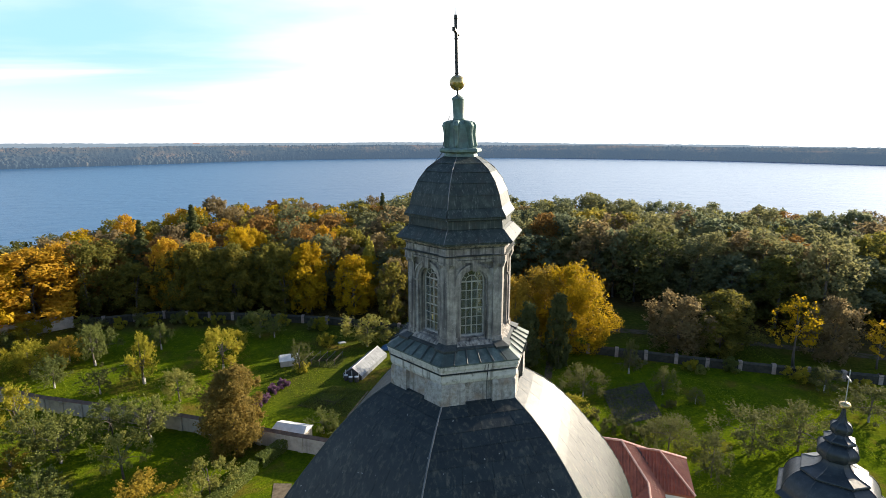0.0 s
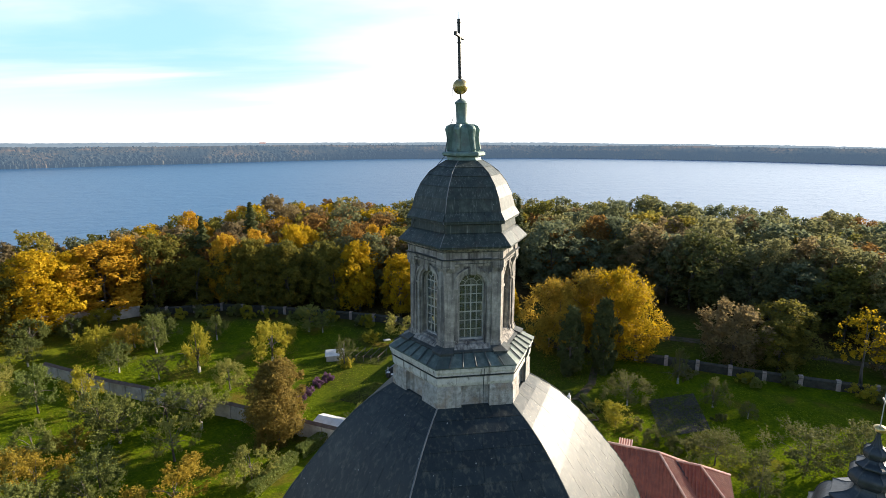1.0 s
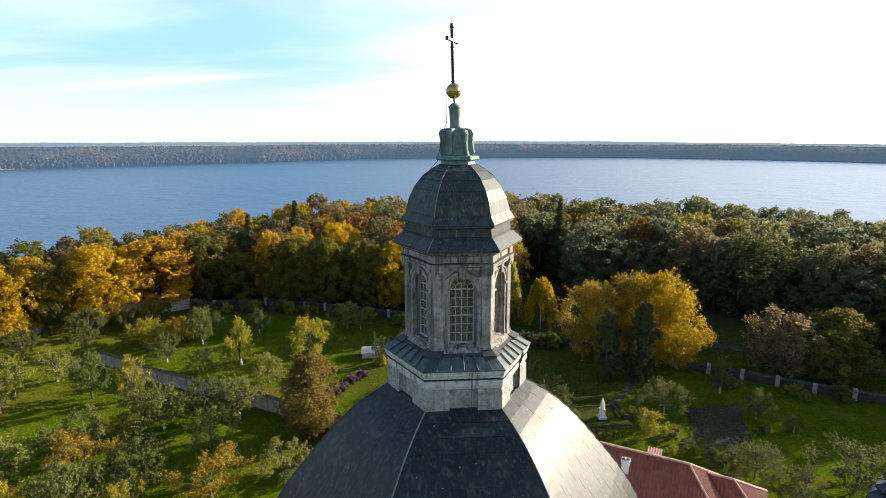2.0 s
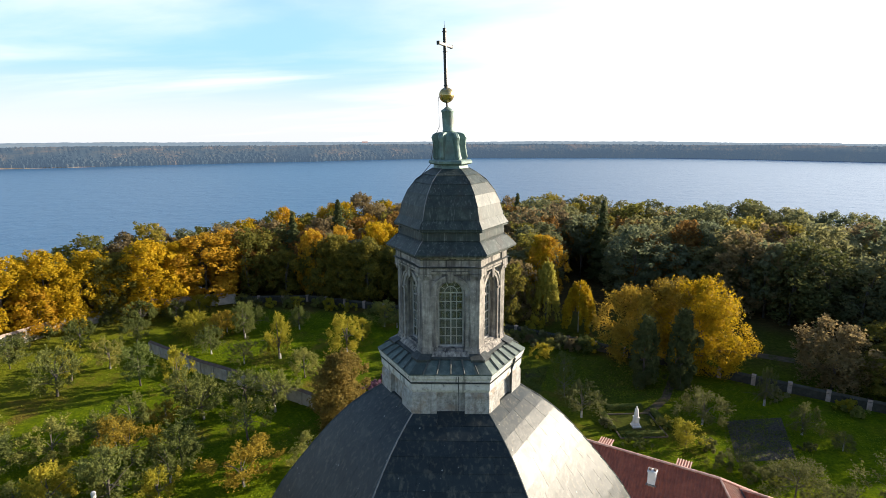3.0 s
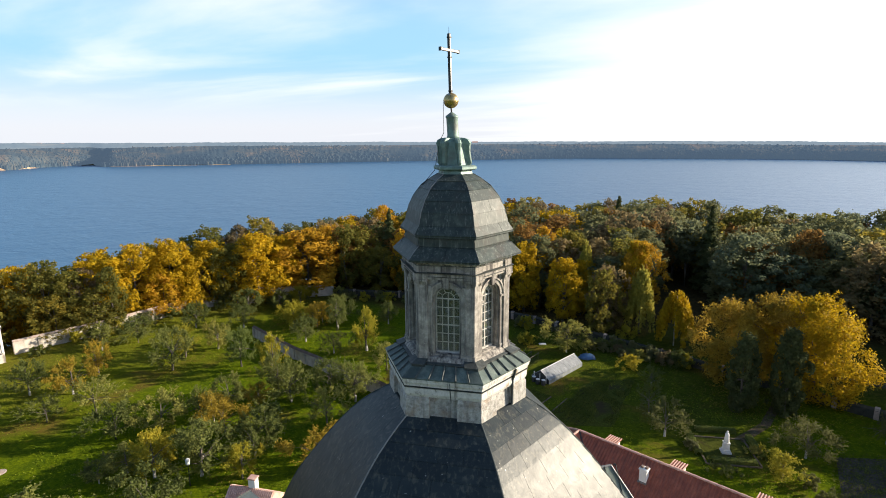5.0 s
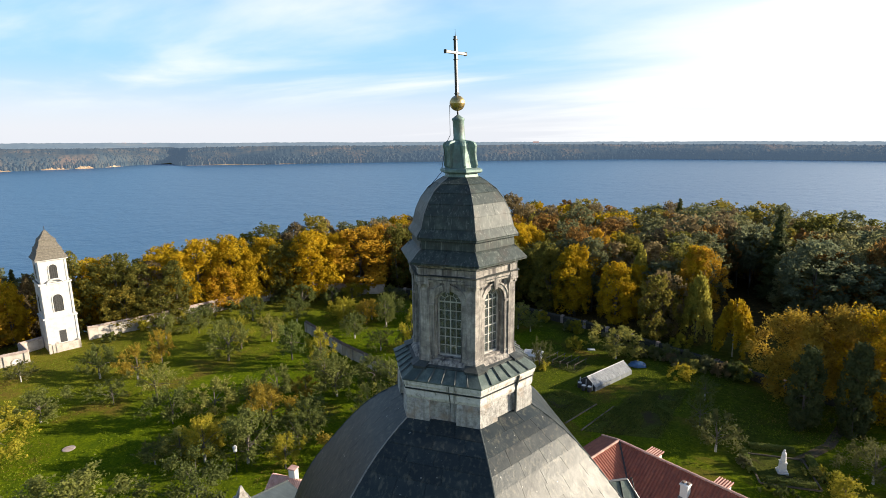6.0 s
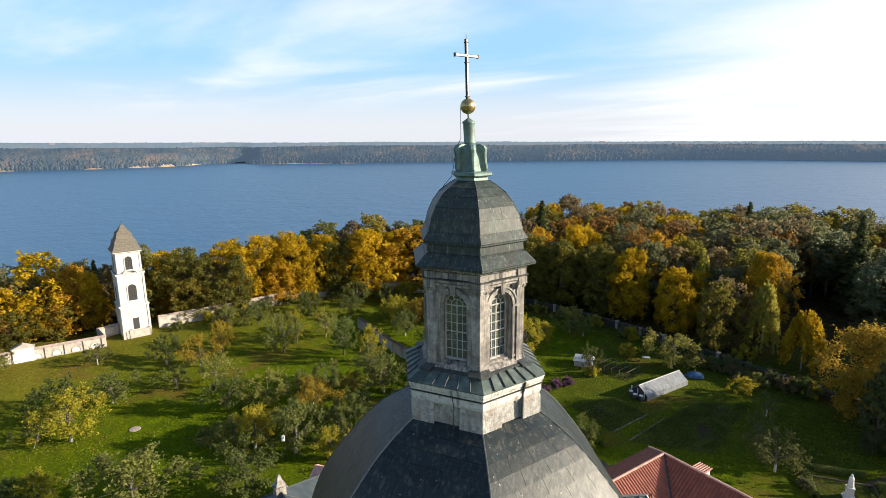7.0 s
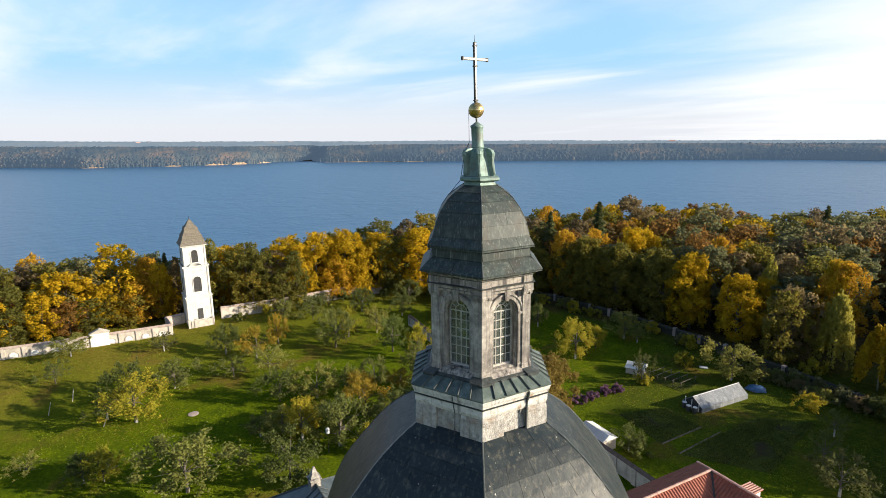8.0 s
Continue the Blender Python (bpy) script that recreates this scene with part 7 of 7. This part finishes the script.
    while made < 62 and tries < 6000:
        tries += 1
        az = rng.uniform(136, 179)
        shore = float(np.interp(az, SHORE_AZ, SHORE_R))
        d = rng.uniform(117 + 6 * smooth01(160, 140, az), shore - 32)
        x, y = d * math.cos(radians(az)), d * math.sin(radians(az))
        if x > -117 + 14 * smooth01(44, 52, y) + 6 * smooth01(70, 95, y) or math.hypot(x + 109.6, y - 46.2) < 11 or any((x - a) ** 2 + (y - b) ** 2 < (2.0 + 0.30 * c) ** 2 for a, b, c in spots):
            continue
        key = rng.choice(("lime", "gold", "lime", "brown", "lime", "orange", "gold"))
        low = smooth01(70, 45, y)
        if low > 0.5:
            key = rng.choice(("gold", "rust", "lime", "gold", "orange", "lime"))
        plant(key + "_wood", names[key][0], x, y, rng.uniform(10, 15.0) - 3.0 * low, rng.uniform(3.6, 5.2), names[key][1], "belt trees", rng)
        spots.append((x, y, 3.5))
        made += 1


plant_all()


def bush(name, at, r, h, leaf, label, seed, leaves=1100, size=0.2, category="bush"):
    v, _ = broadleaf(seed, h, r, leaves, size, clear=0.0, lobes=22, squash=0.5, ragged=0.5)
    ob = new(name, cards_mesh(name, v, LEAF[leaf]))
    ob.matrix_basis = pose(*at, height(*at))
    return tagged(ob, label, category)


rows = random.Random(8)
for (x0, y0), (x1, y1), n in (((-105.5, 53.0), (-102.0, 68.0), 4), ((-102.0, 68.0), (-99.5, 86.0), 5), ((-99.5, 86.0), (-84.0, 110.0), 9), ((-81.0, 111.0), (-58.0, 116.5), 9), ((-58.0, 116.0), (-20.0, 112.5), 8), ((-20.0, 112.0), (20.0, 101.0), 7), ((30.0, 96.5), (72.0, 86.5), 7)):
    for k in range(n):
        f = (k + rows.random()) / n
        bush("shrub", (x0 + (x1 - x0) * f + rows.uniform(-1.5, 1.5), y0 + (y1 - y0) * f + rows.uniform(-1.2, 1.2)), rows.uniform(1.4, 2.6), rows.uniform(1.5, 3.2), rows.choice(("apple", "apple", "yellow", "yellow", "green")),
             "tangled shrub growing along the garden wall", 30 + k, 1700, 0.22)
for k, (x, y) in enumerate(((-30.7, 77.4), (-29.6, 79.5), (-29.3, 83.3), (-28.2, 85.3))):
    bush("aster_bush", (x, y), 1.7 - 0.1 * k, 1.25, "purple", "rounded clump of purple asters in flower beside the lawn", 1 + k, 2600, 0.16)
for k, (x, y, r, h, leaf, words) in enumerate(((-25.5, 103.6, 2.6, 2.6, "yellow", "bright yellow shrub by the garden beds"), (-8.0, 115.5, 2.6, 3.0, "yellow", "yellow shrub among the brush at the park wall"), (-4.7, 100.5, 1.9, 3.0, "yellow", "yellow-green young fruit bush"),
                                       (-26.6, 91.5, 1.5, 1.7, "yellow", "low yellowing shrub beside the shed"), (-16.8, 71.0, 2.4, 2.2, "apple", "loose bare-twigged shrub by the garden bed"))):
    bush("shrub", (x, y), r, h, leaf, words, 60 + k, 1900)
for k in range(13):
    x = -13.5 + 1.35 * k + rows.uniform(-0.6, 0.6)
    bush("shrub", (x, 106.0 + 0.25 * k + rows.uniform(-1.8, 2.2) - 0.55 * max(0, k - 6)), rows.uniform(1.4, 2.3), rows.uniform(1.6, 3.2), rows.choice(("green", "apple", "green", "brown")), "dark tangled brush along the park wall", 80 + k, 1300)
for k, (x, y, r, h) in enumerate(((22.2, 72.0, 2.4, 2.4), (24.8, 70.6, 2.0, 2.0), (27.6, 70.8, 2.2, 2.4), (21.0, 76.2, 1.5, 1.5), (33.6, 79.8, 1.2, 1.0))):
    bush("shrub", (x, y), r, h, "twig", "loose grey-green shrub beside the dug bed", 140 + k, 2600, 0.13)
bush("shrub", (7.5, 78.5), 1.2, 1.2, "green", "dark shrub at the edge of the memorial bed", 4)
bush("shrub", (15.4, 80.6), 1.4, 1.3, "apple", "grey-green shrub at the edge of the memorial bed", 5)
bush("shrub", (11.8, 74.0), 2.2, 1.3, "apple", "loose grey-green shrub near the monument", 6)


def hedge(x0, y0, x1, y1, w, h, seed):
    rng = np.random.default_rng(seed)
    d = math.hypot(x1 - x0, y1 - y0)
    n = int(d * 620)
    side = rng.random(n)
    s = rng.random(n) * d
    y = np.where(side < 0.35, rng.uniform(-w / 2, w / 2, n), np.where(side < 0.68, -w / 2, w / 2))
    z = np.where(side < 0.35, h, rng.uniform(0, h, n)) + rng.normal(0, 0.04, n)
    nrm = np.stack([np.zeros(n), np.where(side < 0.35, 0, np.sign(y)), np.where(side < 0.35, 1.0, 0.1)], 1)
    v = leaf_cards(np.stack([s, y + rng.normal(0, 0.04, n), z], 1), nrm, 0.15, rng)
    ob = new("hedge", cards_mesh("hedge", v, LEAF["hedge"]))
    ob.matrix_basis = pose(x0, y0, 0, 0, 0, math.degrees(math.atan2(y1 - y0, x1 - x0)))
    tagged(ob, "low clipped green hedge beside the lawn", "hedge")


hedge(-26.9, 54.5, -24.6, 62.0, 1.3, 1.4, 1)
hedge(-24.3, 62.8, -22.4, 67.2, 1.3, 1.4, 2)
for k in range(4):
    a0, a1 = radians(65 + 90 * k), radians(155 + 90 * k)
    gap = 0.16
    hedge(11.5 + 5.6 * (math.cos(a0) * (1 - gap) + math.cos(a1) * gap), 81.0 + 5.6 * (math.sin(a0) * (1 - gap) + math.sin(a1) * gap),
          11.5 + 5.6 * (math.cos(a1) * (1 - gap) + math.cos(a0) * gap), 81.0 + 5.6 * (math.sin(a1) * (1 - gap) + math.sin(a0) * gap), 0.7, 0.55, 5 + k)


def grass_tufts():
    rng = np.random.default_rng(77)
    n = 100000
    x, y = rng.uniform(-118, 62, n), rng.uniform(12, 112, n)
    dens = np.array([noise.noise((a * 0.09, b * 0.09, 4.0)) + 0.5 * noise.noise((a * 0.4, b * 0.4, 8.0)) for a, b in zip(x, y)])
    keep = (dens > -0.12) & (np.hypot(x - CX, y - CY) > 16)
    x, y = x[keep], y[keep]
    z = np.array([height(a, b) for a, b in zip(x, y)]) + 0.06
    m = len(x)
    a = rng.uniform(0, np.pi, m)
    nrm = np.stack([np.cos(a), np.sin(a), np.full(m, 0.5)], 1)
    v = leaf_cards(np.stack([x, y, z], 1), nrm, 0.17, rng, 0.8, True)
    ob = new("grass_tufts", cards_mesh("grass_tufts", v, M["tuft"]))
    tagged(ob, "rough tufts of long autumn grass", "grass", kind="stuff")


grass_tufts()


def fallen_leaves():
    """Drifts of dropped leaves under the yellow trees and along the western wall."""
    rng = np.random.default_rng(55)
    xs, ys = [], []
    for x, y, h, r in PEAR_YELLOW + [(20, 99, 9, 7), (13, 101, 9, 6), (-30, 64, 9, 4)]:
        n = int(260 * r)
        a, d = rng.uniform(0, 2 * np.pi, n), r * 1.7 * rng.random(n) ** 0.6
        xs.append(x - 0.8 + d * np.cos(a)); ys.append(y - 0.8 + d * np.sin(a))
    n = 7000
    t = rng.random(n)
    xs.append(-111 + 16 * rng.random(n) ** 1.6); ys.append(4 + 62 * t)
    n = 2600
    xs.append(rng.uniform(-35, -5, n)); ys.append(rng.uniform(119, 128, n))
    x, y = np.concatenate(xs), np.concatenate(ys)
    z = np.array([height(a, b) for a, b in zip(x, y)]) + 0.05
    nrm = np.tile([0.0, 0.0, 1.0], (len(x), 1))
    v = leaf_cards(np.stack([x, y, z], 1), nrm, 0.10, rng)
    tagged(new("fallen_leaves", cards_mesh("fallen_leaves", v, LEAF["litter"])), "drifts of fallen yellow-brown leaves on the grass", "leaves", kind="stuff")


fallen_leaves()


def bed_plants(points, n, leaf, size, seed):
    rng = np.random.default_rng(seed)
    a, b, c, d = [np.array(p, float) for p in points]
    u, w = rng.random((n, 1)), np.round(rng.random((n, 1)) * 11) / 11 + rng.normal(0, 0.025, (n, 1))
    p = (a + (b - a) * u) * (1 - w) + (d + (c - d) * u) * w
    keep = np.array([noise.noise((q[0] * 0.3, q[1] * 0.3, seed)) > -0.15 for q in p])
    p = p[keep]
    m = len(p)
    pos = np.stack([p[:, 0], p[:, 1], 0.08 + 0.16 * rng.random(m)], 1)
    v = leaf_cards(pos, unit(rng, m), size, rng)
    tagged(new("bed_plants", cards_mesh("bed_plants", v, LEAF[leaf])), "ragged rows of low plants in the garden bed", "plants", kind="stuff")


DUG = [(23.6, 85.4), (32.6, 89.0), (32.2, 76.6), (23.4, 73.4)]
for k, (quad, n, leaf) in enumerate(((DUG, 2400, "weed"), (BEDS[0], 4200, "weed"), (BEDS[1], 15000, "weed"), (BEDS[2], 1500, "apple"))):
    bed_plants(quad, n, leaf, 0.15, 3 + k)

# ---- roofing sheets ----
sheets_on(build_dome_core, DOME, (5, 0), 0.62, 1.25, "roof_sheet", M["zinc"], stuff_faces=(1, 2, 3, 4), upto=9.4)
for piece in (CUPOLA[:8], [(2.115, 38.33), (2.12, 38.03)], [(2.24, 37.94), (2.64, 37.55)]):
    sheets_on(cupola, piece, (5, 0, 1, 4), 0.50, 1.5, "roof_sheet", M["zinc_dome"], stuff_faces=(2, 3))
